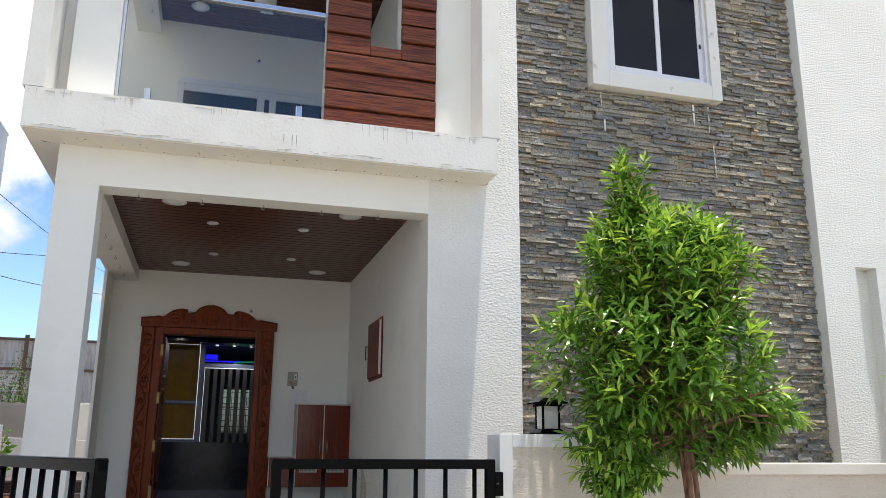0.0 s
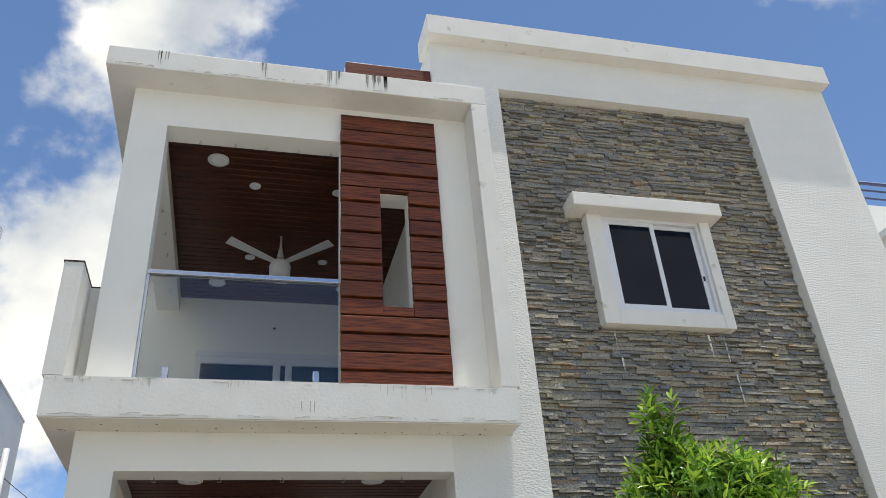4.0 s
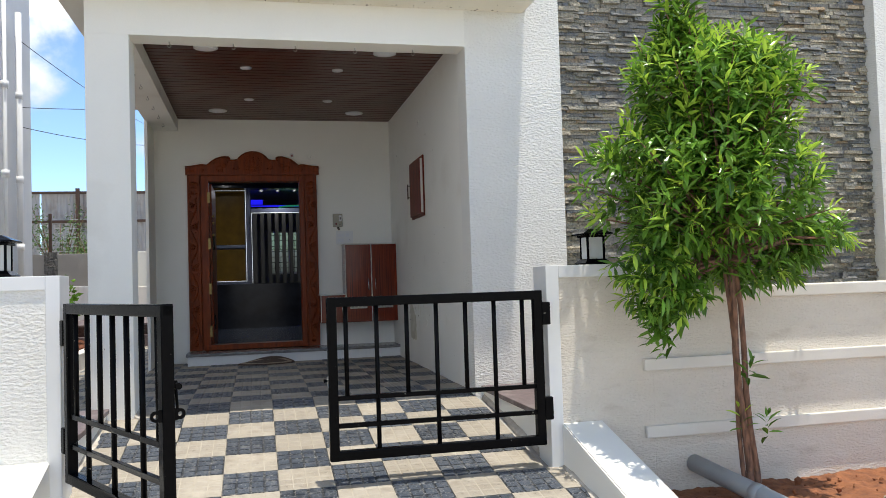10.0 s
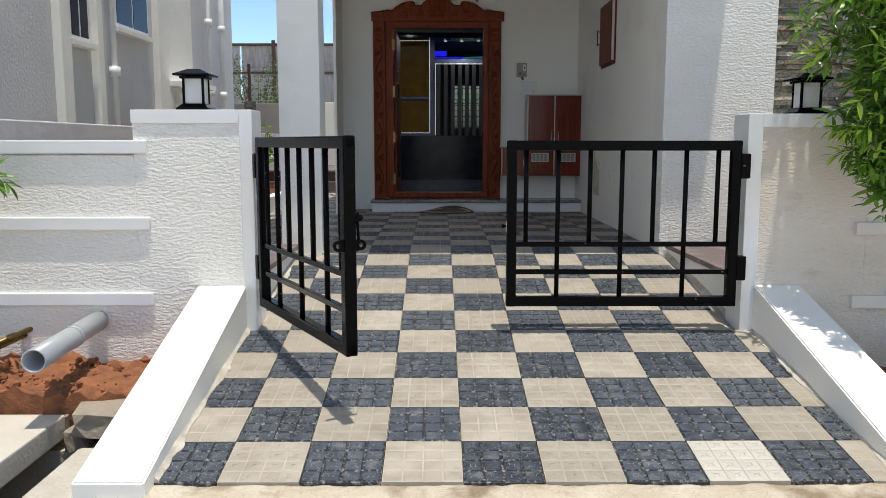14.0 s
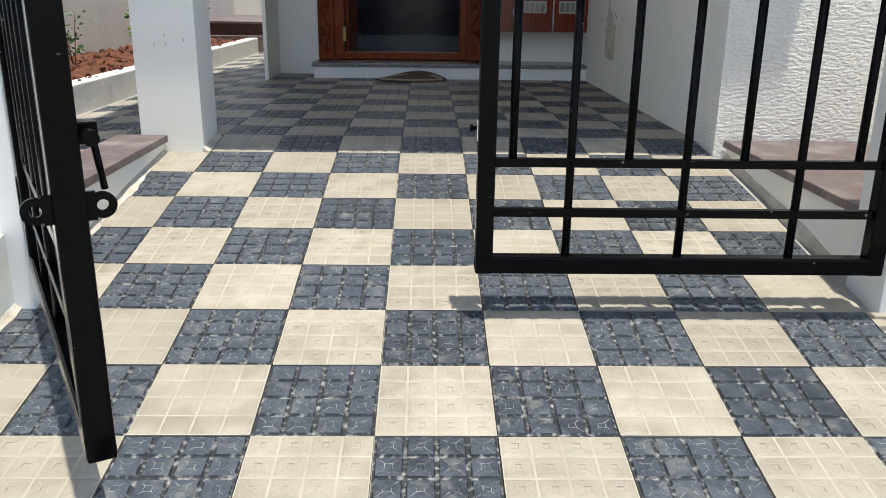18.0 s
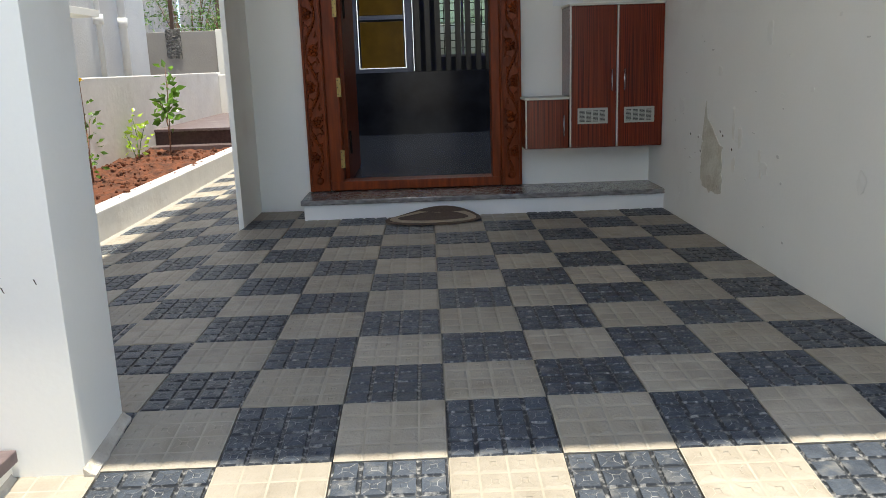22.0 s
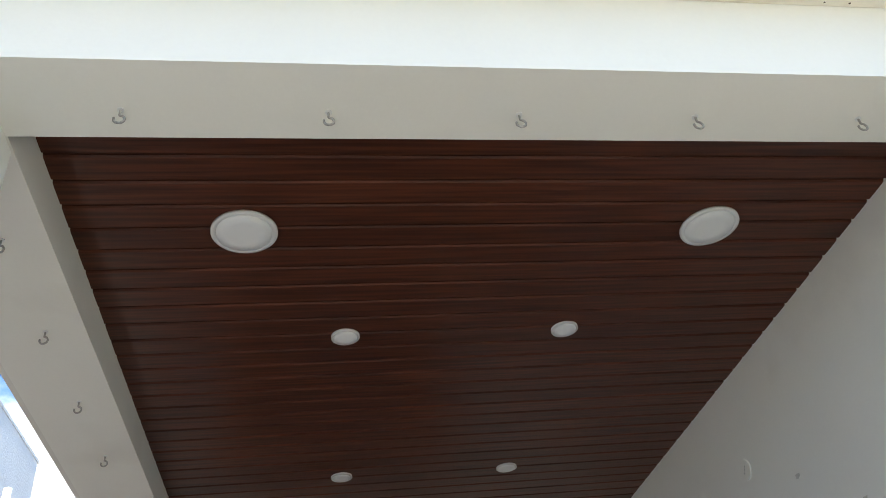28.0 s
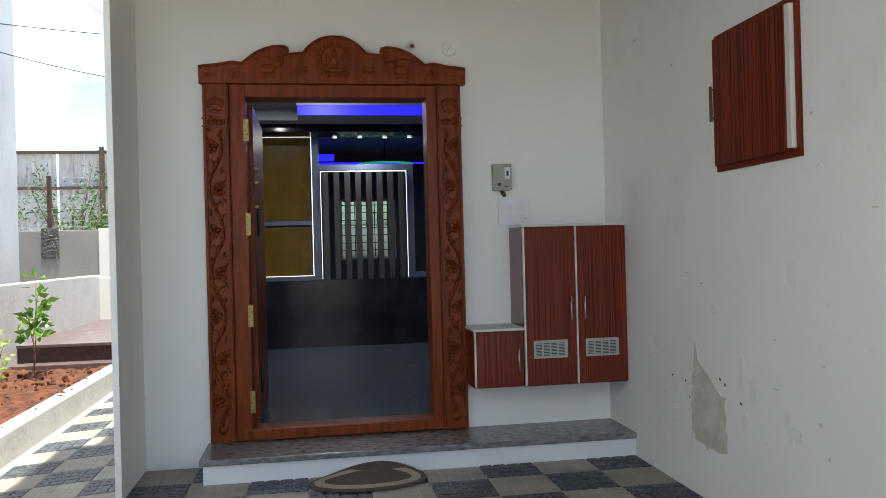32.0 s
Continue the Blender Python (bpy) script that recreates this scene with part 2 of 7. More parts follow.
M["concrete"] = material("concrete_slab", (0.54, 0.50, 0.43), 0.9, var=(0.44, 0.40, 0.34), var_scale=3, var_amount=0.6, bump=0.3, bump_scale=50, dirt=(0.30, 0.22, 0.15), dirt_scale=2.0)
M["road"] = material("road_cement", (0.50, 0.46, 0.40), 0.92, var=(0.40, 0.35, 0.28), var_scale=9.0, var_amount=0.6, bump=0.6, bump_scale=45, bump_detail=8, fine=0.35, dirt=(0.33, 0.25, 0.17), dirt_scale=0.9, dirt_low=0.50, dirt_high=0.72)
M["granite_red"] = material("granite_reddish", (0.105, 0.072, 0.072), 0.42, var=(0.19, 0.140, 0.136), var_scale=30, var_amount=0.55, bump=0.05, bump_scale=90, dirt=(0.31, 0.27, 0.25), dirt_scale=6.0, dirt_low=0.52, dirt_high=0.78)
M["granite_grey"] = material("granite_grey", (0.12, 0.115, 0.11), 0.22, var=(0.30, 0.28, 0.27), var_scale=22, var_amount=0.75, stretch=(1.0, 2.2, 2.2))
M["granite_dark"] = material("granite_dark", (0.045, 0.022, 0.02), 0.2, var=(0.09, 0.05, 0.045), var_scale=30, var_amount=0.6)
M["pvc_grey"] = material("grey_pvc", (0.36, 0.38, 0.40), 0.35, var=(0.30, 0.32, 0.33), var_scale=6)
M["white_paint"] = material("white_gloss", (0.78, 0.78, 0.77), 0.35, var=(0.72, 0.72, 0.71), var_scale=5)
M["upvc"] = material("white_upvc", (0.74, 0.75, 0.78), 0.3, var=(0.70, 0.71, 0.73), var_scale=6)
M["bark"] = material("bark", (0.28, 0.140, 0.085), 0.9, var=(0.055, 0.031, 0.024), var_scale=20, var_amount=0.8, bump=0.9, bump_scale=40, stretch=(3, 3, 0.7))


def leaf_material(name, color, var, random_amount):
    m = material(name, color, 0.24, var=var, var_scale=5, var_amount=0.6, random_amount=random_amount, island=True)
    n, l = m.node_tree.nodes, m.node_tree.links
    b, out = n["Principled BSDF"], n["Material Output"]
    tr, mx = n.new("ShaderNodeBsdfTranslucent"), n.new("ShaderNodeMixShader")
    l.new(b.inputs["Base Color"].links[0].from_socket, tr.inputs["Color"])
    mx.inputs[0].default_value = 0.34
    l.new(b.outputs[0], mx.inputs[1])
    l.new(tr.outputs[0], mx.inputs[2])
    l.new(mx.outputs[0], out.inputs["Surface"])
    return m


M["leaf"] = leaf_material("leaf", (0.155, 0.310, 0.040), (0.060, 0.150, 0.022), 0.6)
M["worn_dark"] = material("dusty_tile_ridge_dark", (0.075, 0.080, 0.085), 0.6, var=(0.05, 0.055, 0.06), var_scale=20, var_amount=0.6, random_amount=0.3, dirt=(0.40, 0.40, 0.39), dirt_scale=55.0, dirt_low=0.44, dirt_high=0.62)
# base colour holds the shade between cushions; the pale dirt is cement residue
M["groove_shade"] = material("shaded_tile_groove", (0.016, 0.019, 0.024), 0.45, var=(0.040, 0.046, 0.054), var_scale=20, var_amount=0.6, random_amount=0.3, dirt=(0.34, 0.335, 0.32), dirt_scale=60.0, dirt_low=0.50, dirt_high=0.68)
M["worn_light"] = material("dusty_tile_ridge_light", (0.41, 0.368, 0.300), 0.7, var=(0.33, 0.29, 0.225), var_scale=9, var_amount=0.9, random_amount=0.12)
M["mortar"] = material("rough_white_mortar", (0.56, 0.52, 0.45), 0.95, var=(0.40, 0.35, 0.28), var_scale=12, var_amount=0.8, bump=0.8, bump_scale=50)
# warm bounce off the soil and wall shade are mixed into this dusty colour
M["street_wall"] = material("dusty_warm_tint_wall", (0.74, 0.68, 0.59), 0.85, var=(0.64, 0.575, 0.485), var_scale=1.6, var_amount=0.6, bump=1.0, bump_scale=46, bump_detail=6, stretch=(1, 1, 2.6), relief=0.012, dirt=(0.40, 0.32, 0.23), dirt_scale=3.0, dirt_low=0.62, dirt_high=0.85)
# the bands carry the same bounce tint in their colour
M["street_band"] = material("dusty_warm_tint_band", (0.72, 0.68, 0.61), 0.6, var=(0.62, 0.57, 0.49), var_scale=2.5, var_amount=0.6, bump=0.1, bump_scale=60)
M["leaf_bright"] = leaf_material("bright_young_leaf", (0.46, 0.64, 0.085), (0.32, 0.52, 0.06), 0.3)
M["dark_glass"] = material("dark_tinted_glass", (0.004, 0.008, 0.022), 0.04, spec=0.16, var=(0.004, 0.006, 0.012), var_scale=1.0)
M["rail_glass"] = glass_material("rail_glass", (0.95, 0.985, 0.975))
M["neighbour"] = material("neighbour_render", (0.62, 0.62, 0.62), 0.9, var=(0.52, 0.52, 0.53), var_scale=1.0, var_amount=0.6, bump=0.5, bump_scale=30)
M["render_wall"] = material("trowelled_render", (0.74, 0.735, 0.72), 0.85, var=(0.65, 0.645, 0.63), var_scale=3.2, var_amount=0.7, bump=0.45, bump_scale=16, bump_detail=9, fine=0.10, dirt=(0.50, 0.47, 0.43), dirt_scale=2.2, dirt_low=0.58, dirt_high=0.8)
M["grey_wall"] = material("cement_wall", (0.33, 0.31, 0.29), 0.95, var=(0.27, 0.25, 0.23), var_scale=2.0, bump=0.3, bump_scale=30)
M["lamp_glass"] = material("frosted_lamp_glass", (0.62, 0.63, 0.62), 0.35, var=(0.52, 0.53, 0.52), var_scale=12)
M["light_disc"] = material("opal_diffuser", (0.88, 0.89, 0.89), 0.4, var=(0.84, 0.85, 0.85), var_scale=6)


# ---- builders ----
def box(bm, x0, x1, y0, y1, z0, z1, bevel=0.0):
    geom = bmesh.ops.create_cube(bm, size=1.0)
    vs = geom["verts"]
    for v in vs:
        v.co = Vector(((x0 + x1) / 2 + v.co.x * (x1 - x0), (y0 + y1) / 2 + v.co.y * (y1 - y0), (z0 + z1) / 2 + v.co.z * (z1 - z0)))
    if bevel:
        es = list({e for v in vs for e in v.link_edges})
        bmesh.ops.bevel(bm, geom=es, offset=bevel, segments=2, affect="EDGES", profile=0.6)
    return bm


def tube(bm, a, b, r0, r1=None, sides=14, caps=True):
    a, b = Vector(a), Vector(b)
    r1 = r0 if r1 is None else r1
    q = (b - a).to_track_quat("Z", "Y")
    ring = lambda c, r: [bm.verts.new(c + q @ Vector((r * math.cos(i * math.tau / sides), r * math.sin(i * math.tau / sides), 0))) for i in range(sides)]
    p, s = ring(a, r0), ring(b, r1)
    for i in range(sides):
        f = bm.faces.new((p[i], p[(i + 1) % sides], s[(i + 1) % sides], s[i]))
        f.smooth = True
    if caps:
        bm.faces.new(p[::-1])
        bm.faces.new(s)
    return bm


def lathe(bm, profile, centre=(0, 0, 0), sides=24):
    """A turned body: profile of (radius, z) from bottom to top."""
    cx, cy, cz = centre
    rings = []
    for r, z in profile:
        rings.append([bm.verts.new((cx + r * math.cos(i * math.tau / sides), cy + r * math.sin(i * math.tau / sides), cz + z)) for i in range(sides)])
    for p, s in zip(rings, rings[1:]):
        for i in range(sides):
            f = bm.faces.new((p[i], p[(i + 1) % sides], s[(i + 1) % sides], s[i]))
            f.smooth = True
    bm.faces.new(rings[0][::-1])
    bm.faces.new(rings[-1])
    return bm


def prism(bm, outline, y0, y1):
    """An outline in x and z, made solid between y0 and y1."""
    f0 = [bm.verts.new((x, y0, z)) for x, z in outline]
    f1 = [bm.verts.new((x, y1, z)) for x, z in outline]
    n = len(outline)
    for i in range(n):
        bm.faces.new((f0[i], f0[(i + 1) % n], f1[(i + 1) % n], f1[i]))
    bm.faces.new(f0[::-1])
    bm.faces.new(f1)
    bmesh.ops.recalc_face_normals(bm, faces=bm.faces[:])
    return bm


def flat_piece(bm, front, back):
    """A thin closed plate between two rings of points."""
    a, b = [bm.verts.new(p) for p in front], [bm.verts.new(p) for p in back]
    n = len(a)
    bm.faces.new(a)
    for i in range(n):
        bm.faces.new((a[i], b[i], b[(i + 1) % n], a[(i + 1) % n]))
    bmesh.ops.recalc_face_normals(bm, faces=bm.faces[:])
    return bm


def part(name, bm, mat, parent=None, label=""):
    me = bpy.data.meshes.new(name)
    bm.to_mesh(me)
    bm.free()
    me.materials.append(mat)
    ob = new(name, me)
    if parent:
        ob.parent = parent
    if label:
        tagged(ob, label)
    return ob


def boxpart(name, dims, mat, parent=None, label="", bevel=0.0):
    return part(name, box(bmesh.new(), *dims, bevel=bevel), mat, parent, label)


def thing(name, place, label, category, group=""):
    ob = new(name)
    ob.location = place
    ob.empty_display_size = 0.1
    return tagged(ob, label, category, group)


def structure(name, boxes, mat, label, category, bevel=0.004):
    bm = bmesh.new()
    for b in boxes:
        box(bm, *b, bevel=bevel if len(boxes) == 1 else 0)
    return tagged(part(name, bm, mat), label, category, kind="structure")


RAMP = ((2.88, -0.460), (3.194, -0.416), (3.787, -0.333), (4.084, -0.287), (4.676, -0.195), (4.973, -0.152), (5.27, -0.107), (5.567, -0.068), (5.864, -0.032), (6.16, 0.0), (14.0, 0.0))


def ramp_z(y):
    for (a, za), (b, zb) in zip(RAMP, RAMP[1:]):
        if y <= b:
            return za + (zb - za) * (y - a) / (b - a)
    return 0.0


# ---- large structure ----
YF = 5.85          # front plane of the house
YS = 5.57          # front edge of the projecting slabs
# ground: one sheet, with the road in front
bm = bmesh.new()
for d in ((-90, -2.9, -60, 120), (-1.09, 90, -60, 120), (-2.9, -1.09, -60, 2.66), (-2.9, -1.09, 3.60, 120)):
    box(bm, *d, -1.3, -0.62)
tagged(part("ground", bm, M["road"]), "dusty cement road and ground around the house", "ground", kind="structure")
structure("road", [(-30, 30, -12, 2.66, -0.62, -0.505)], M["road"], "pale cement road in front of the driveway", "road")
# driveway and porch bed under the tiles
bm = bmesh.new()
top = [(y, z - 0.022) for y, z in RAMP[:-1]] + [(9.5, -0.022)]
outline = [(y, z) for y, z in top] + [(9.5, -0.7), (2.88, -0.7)]
f0 = [bm.verts.new((-0.95, y, z)) for y, z in outline]
f1 = [bm.verts.new((2.0, y, z)) for y, z in outline]
for i in range(len(outline)):
    j = (i + 1) % len(outline)
    bm.faces.new((f0[i], f0[j], f1[j], f1[i]))
bm.faces.new(f0[::-1])
bm.faces.new(f1)
bmesh.ops.recalc_face_normals(bm, faces=bm.faces[:])
drive = tagged(part("floor_driveway", bm, M["grout"]), "sloping driveway and porch floor of chequered cement tiles", "floor", kind="structure")
passage = structure("floor_passage", [(-1.86, -0.95, 4.585, 13.4, -0.7, -0.094)], M["grout"], "side passage floor of chequered cement tiles", "floor")

# house walls
structure("wall_front", [
    (1.798, 2.57, YF, 6.10, -0.30, 2.92), (2.30, 2.57, YF, 6.10, 2.92, 6.615), (1.86, 6.64, YF, 6.10, 6.615, 7.16),
    (5.505, 5.88, YF, 6.10, -0.60, 6.615), (5.88, 6.115, YF + 0.12, 6.10, -0.60, 2.48), (6.115, 6.64, YF, 6.10, -0.60, 6.615), (5.88, 6.115, YF, 6.10, 2.48, 6.615)],
    M["plaster_rough"], "white textured plaster front wall of the house", "wall")
structure("wall_recess", [(2.57, 5.505, 5.985, 6.10, -0.60, 6.615)], M["grout"], "backing wall behind the stone cladding", "wall", 0)
structure("wall_porch_right", [(1.797, 2.0, 6.10, 9.70, -0.3, 2.92)], M["plaster"], "smooth white porch side wall", "wall")
structure("wall_back", [
    (-0.885, -0.37, 9.475, 9.74, -0.3, 2.92), (0.79, 2.0, 9.475, 9.74, -0.3, 2.92), (-0.37, 0.79, 9.475, 9.74, 2.10, 2.92), (-0.37, 0.79, 9.475, 9.74, -0.3, 0.10)],
    M["plaster"], "smooth white wall around the entrance door", "wall")
structure("wall_left_side", [(-0.915, -0.885, 8.90, 9.74, -0.3, 2.92), (-0.915, -0.885, 9.74, 17.2, -0.3, 6.115)], M["plaster"], "white side wall of the house by the passage", "wall")
structure("wall_house_rear", [(-0.915, 0.47, 17.2, 17.4, -0.3, 6.115), (1.33, 6.6, 17.2, 17.4, -0.3, 6.4), (0.47, 1.33, 17.2, 17.4, -0.3, 1.06), (0.47, 1.33, 17.2, 17.4, 1.97, 6.115), (6.4, 6.6, 6.1, 17.2, -0.6, 6.4)], M["plaster"], "plain rear and side walls of the house", "wall")
structure("pillar_porch", [(-0.915, -0.627, YF, 6.12, -0.3, 2.6319)], M["plaster"], "smooth white square porch pillar", "pillar", 0.002)
structure("beam_porch", [(-0.915, 1.798, YF, 6.07, 2.632, 2.92), (-0.905, -0.622, 6.07, 8.90, 2.632, 2.92), (-0.885, -0.622, 8.90, 9.475, 2.632, 2.92)], M["plaster"], "white beam above the porch opening", "beam", 0.002)
structure("slab_balcony", [(-1.12, 2.28, YS, 6.30, 2.92, 3.21), (-1.12, 2.0, 6.30, 9.74, 2.921, 3.209)], M["fascia"], "weathered white balcony slab projecting over the porch", "slab", 0.01)
structure("soffit_balcony", [(-1.11, 2.27, YS + 0.012, YF - 0.001, 2.913, 2.9195)], M["soffit"], "stained cream underside of the balcony slab", "soffit", 0)
structure("slab_roof", [(-1.14, 2.31, YS, 9.74, 6.115, 6.335)], M["fascia"], "white roof slab over the balcony with dark drip stains", "slab", 0.01)
structure("wall_fin", [(2.155, 2.31, YS, YF, 3.215, 6.115)], M["fascia"], "white vertical fin beside the balcony", "wall", 0.01)
structure("wall_upper_front", [(1.85, 2.30, YF, 6.10, 3.215, 6.115), (2.0, 2.30, YF + 0.2, 6.10, 2.92, 3.215), (1.86, 2.30, YF, 6.10, 6.336, 6.615)], M["plaster"], "smooth white wall beside the cladding", "wall")
structure("pillar_balcony", [(-0.915, -0.60, YF, 6.08, 3.215, 5.7149), (-0.915, -0.62, 6.08, 6.10, 3.215, 5.7149)], M["plaster"], "white balcony pillar", "pillar", 0.002)
structure("beam_balcony", [(-0.915, 0.945, YF, 6.08, 5.715, 6.115), (-0.905, -0.635, 6.08, 9.475, 5.715, 6.115)], M["plaster"], "white beam above the balcony opening", "beam", 0.002)
structure("wall_clad", [
    (0.945, 1.295, YF + 0.001, 6.06, 3.215, 6.115), (1.56, 1.85, YF + 0.001, 6.06, 3.215, 6.115), (1.295, 1.56, YF + 0.001, 6.06, 3.215, 3.995), (1.295, 1.56, YF + 0.001, 6.06, 5.155, 6.115),
    (0.98, 1.85, YF + 0.03, 6.06, 6.336, 6.70)],
    M["plaster"], "white wall behind the timber cladding, with a slot", "wall")
structure("wall_balcony_back", [(-1.13, -0.388, 9.475, 9.74, 3.21, 6.115), (1.798, 2.0, 9.475, 9.74, 3.21, 6.115), (-0.388, 1.798, 9.475, 9.74, 5.181, 6.115)], M["plaster"], "white wall behind the balcony", "wall")
structure("wall_balcony_right", [(1.86, 2.0, 6.10, 9.475, 3.21, 6.115)], M["plaster"], "white side wall of the balcony", "wall")
structure("parapet_balcony", [(-1.14, -1.005, YS, 5.97, 3.215, 4.11), (-1.14, -0.915, 5.97, 6.08, 3.215, 4.11), (-1.14, -1.02, 6.08, 9.475, 3.215, 4.11)], M["fascia"], "low white parapet on the balcony's open side", "parapet", 0.008)
structure("parapet_coping", [(-1.146, -1.0, YS - 0.004, 5.969, 4.111, 4.124), (-1.146, -0.92, 5.97, 6.08, 4.111, 4.124)], M["granite_dark"], "thin dark stone coping on the balcony parapet", "coping", 0.003)
structure("parapet_roof", [(1.82, 6.65, 5.70, 6.15, 7.16, 7.42), (1.86, 6.64, 6.10, 6.3, 6.4, 7.16)], M["fascia"], "white projecting roof parapet coping", "parapet", 0.01)
structure("roof_main", [(1.86, 6.64, 6.3, 17.4, 6.4, 6.6), (-0.915, 1.86, 9.74, 17.4, 6.13, 6.36)], M["fascia"], "flat concrete house roof", "roof", 0)
structure("floor_interior_upper", [(-0.885, 6.4, 9.74, 17.2, 2.9, 3.2), (2.0, 6.4, 6.10, 9.74, 2.9, 3.2)], M["plaster"], "upper storey floor inside the house", "floor", 0)

# compound walls
WY0, WY1 = 4.375, 4.585


def gate_post(name, x0, x1, label):
    cap = 0.933 if x0 < 0 else 0.913
    p = structure(name, [(x0, x1, WY0 + 0.004, WY1, -0.75, cap)], M["plaster_rough" if x0 < 0 else "street_wall"], label, "gate post", 0.006)
    side = (x1 - 0.065, x1 + 0.004) if x0 < 0 else (x0 - 0.004, x0 + 0.075)
    top = (x0 - 0.004, x1 - 0.065) if x0 < 0 else (x0 + 0.075, x1 + 0.004)
    for d in ((*side, WY0 - 0.004, WY1 + 0.004, -0.7, cap + 0.004), (*top, WY0 - 0.004, WY1 + 0.003, cap - 0.068, cap + 0.004)):
        boxpart("border_strip", d, M["white_paint"], p, "smooth white border strip", 0.004)
    return p


gate_post("gate_post_1", -1.40, -0.773, "white textured plaster gate post with smooth border")
gate_post("gate_post_2", 1.845, 2.50, "white textured plaster gate post with smooth border")


def street_wall(name, x0, x1, wall, band, b0, b1, tops, proud):
    w = structure(name, [(x0, x1, WY0 + 0.006, WY1, -0.75, 0.70)], M[wall], "white textured street wall with projecting bands", "wall", 0.004)
    for z in tops:
        boxpart("band", (b0, b1, WY0 + 0.006 - proud, WY1 + (0.02 if z > 0.5 else 0), z - 0.070, z), M[band], w, "smooth white projecting band", 0.006)
    return w


street_wall("street_wall_1", 2.50, 12.0, "street_wall", "street_band", 2.435, 12.0, (0.755, 0.345, -0.052), 0.030)
street_wall("street_wall_2", -9.0, -1.40, "plaster_rough", "white_paint", -9.0, -1.325, (0.778, 0.372, -0.036), 0.019)
# ramp side walls
def ramp_wall(name, x0, x1):
    bm = bmesh.new()
    pts = [(4.376, 0.004), (4.376, -0.75), (2.80, -0.75), (2.80, -0.42)]
    f0 = [bm.verts.new((x0, y, z)) for y, z in pts]
    f1 = [bm.verts.new((x1, y, z)) for y, z in pts]
    for i in range(4):
        j = (i + 1) % 4
        bm.faces.new((f0[i], f0[j], f1[j], f1[i]))
    bm.faces.new(f0[::-1])
    bm.faces.new(f1)
    bmesh.ops.recalc_face_normals(bm, faces=bm.faces[:])
    bmesh.ops.bevel(bm, geom=bm.edges[:], offset=0.007, segments=2, affect="EDGES")
    return tagged(part(name, bm, M["plaster"]), "sloping white side wall of the driveway ramp", "ramp wall", kind="structure")


ramp_wall("ramp_wall_1", -1.085, -0.828)
ramp_wall("ramp_wall_2", 1.912, 2.165)
# side steps with granite coping
structure("kerb_left", [(-1.0, -0.81, 4.585, 5.85, -0.6, 0.012)], M["plaster"], "white painted kerb wall beside the driveway", "kerb")
structure("kerb_coping_left", [(-1.02, -0.79, 4.585, 5.845, 0.012, 0.045)], M["granite_red"], "reddish granite coping on the kerb", "coping", 0.004)
structure("kerb_right", [(1.86, 2.2, 4.585, 5.85, -0.6, 0.012)], M["plaster"], "white painted kerb wall beside the driveway", "kerb")
structure("kerb_coping_right", [(1.84, 2.57, 4.585, 5.845, 0.012, 0.045)], M["granite_red"], "reddish granite coping on the kerb", "coping", 0.004)
structure("floor_yard_right", [(2.2, 6.6, 4.585, 5.985, -0.6, 0.010)], M["concrete"], "plain cement yard strip before the stone wall", "floor", 0)
# planting bed and left boundary
structure("bed_kerb", [(-2.00, -1.86, 4.585, 13.40, -0.6, 0.10)], M["render_wall"], "white rendered kerb of the planting bed", "kerb", 0.01)
structure("wall_boundary_left", [(-3.10, -2.95, 4.585, 17.05, -0.7, 0.935)], M["render_wall"], "white rendered boundary wall beside the planting bed", "wall", 0.01)
structure("wall_boundary_rear", [(-2.95, -0.915, 16.9, 17.05, -0.7, 0.90)], M["plaster"], "white rendered rear boundary wall", "wall", 0.01)
structure("platform_step", [(-2.95, -0.915, 13.65, 16.9, -0.3, 0.275)], M["granite_dark"], "dark granite faced platform at the end of the passage", "step", 0.004)
structure("platform_top", [(-2.95, -0.915, 13.62, 16.9, 0.275, 0.305)], M["granite_red"], "granite slab top of the rear platform", "step", 0.004)
structure("platform_lower_step", [(-2.95, -0.915, 13.40, 13.65, -0.3, 0.12)], M["granite_red"], "low granite step before the platform", "step", 0.004)

# ceilings: planks in one mesh
def plank_ceiling(name, x0, x1, y0, y1, z, label):
    bm = bmesh.new()
    n = round((y1 - y0) / 0.098)
    w = (y1 - y0) / n
    for i in range(n):
        ya, yb = y0 + i * w + 0.0035, y0 + (i + 1) * w - 0.0035
        ends = [[bm.verts.new((x, y, h)) for y, h in ((ya, z + 0.012), (ya, z + 0.005), (ya + 0.005, z), (yb - 0.005, z), (yb, z + 0.005), (yb, z + 0.012))] for x in (x0, x1)]
        for k in range(6):
            bm.faces.new((ends[0][k], ends[1][k], ends[1][(k + 1) % 6], ends[0][(k + 1) % 6]))
        bm.faces.new(ends[0])
        bm.faces.new(ends[1][::-1])
        box(bm, x0, x1, y0 + (i + 1) * w - 0.0039, y0 + (i + 1) * w + 0.0039, z + 0.008, z + 0.0119)
    box(bm, x0, x1, y0, y1, z + 0.0125, z + 0.03)
    bmesh.ops.recalc_face_normals(bm, faces=bm.faces[:])
    return tagged(part(name, bm, M["ceiling_wood"]), label, "ceiling", kind="structure")


plank_ceiling("ceiling_porch", -0.622, 1.797, 6.07, 9.475, 2.768, "dark brown glossy plank ceiling of the porch")
plank_ceiling("ceiling_balcony", -0.635, 1.86, 6.08, 9.475, 5.90, "dark brown glossy plank ceiling of the balcony")
# entrance step
structure("entrance_step", [(-0.535, 1.797, 9.095, 9.475, -0.05, 0.095)], M["white_paint"], "white tiled riser of the entrance step", "step")
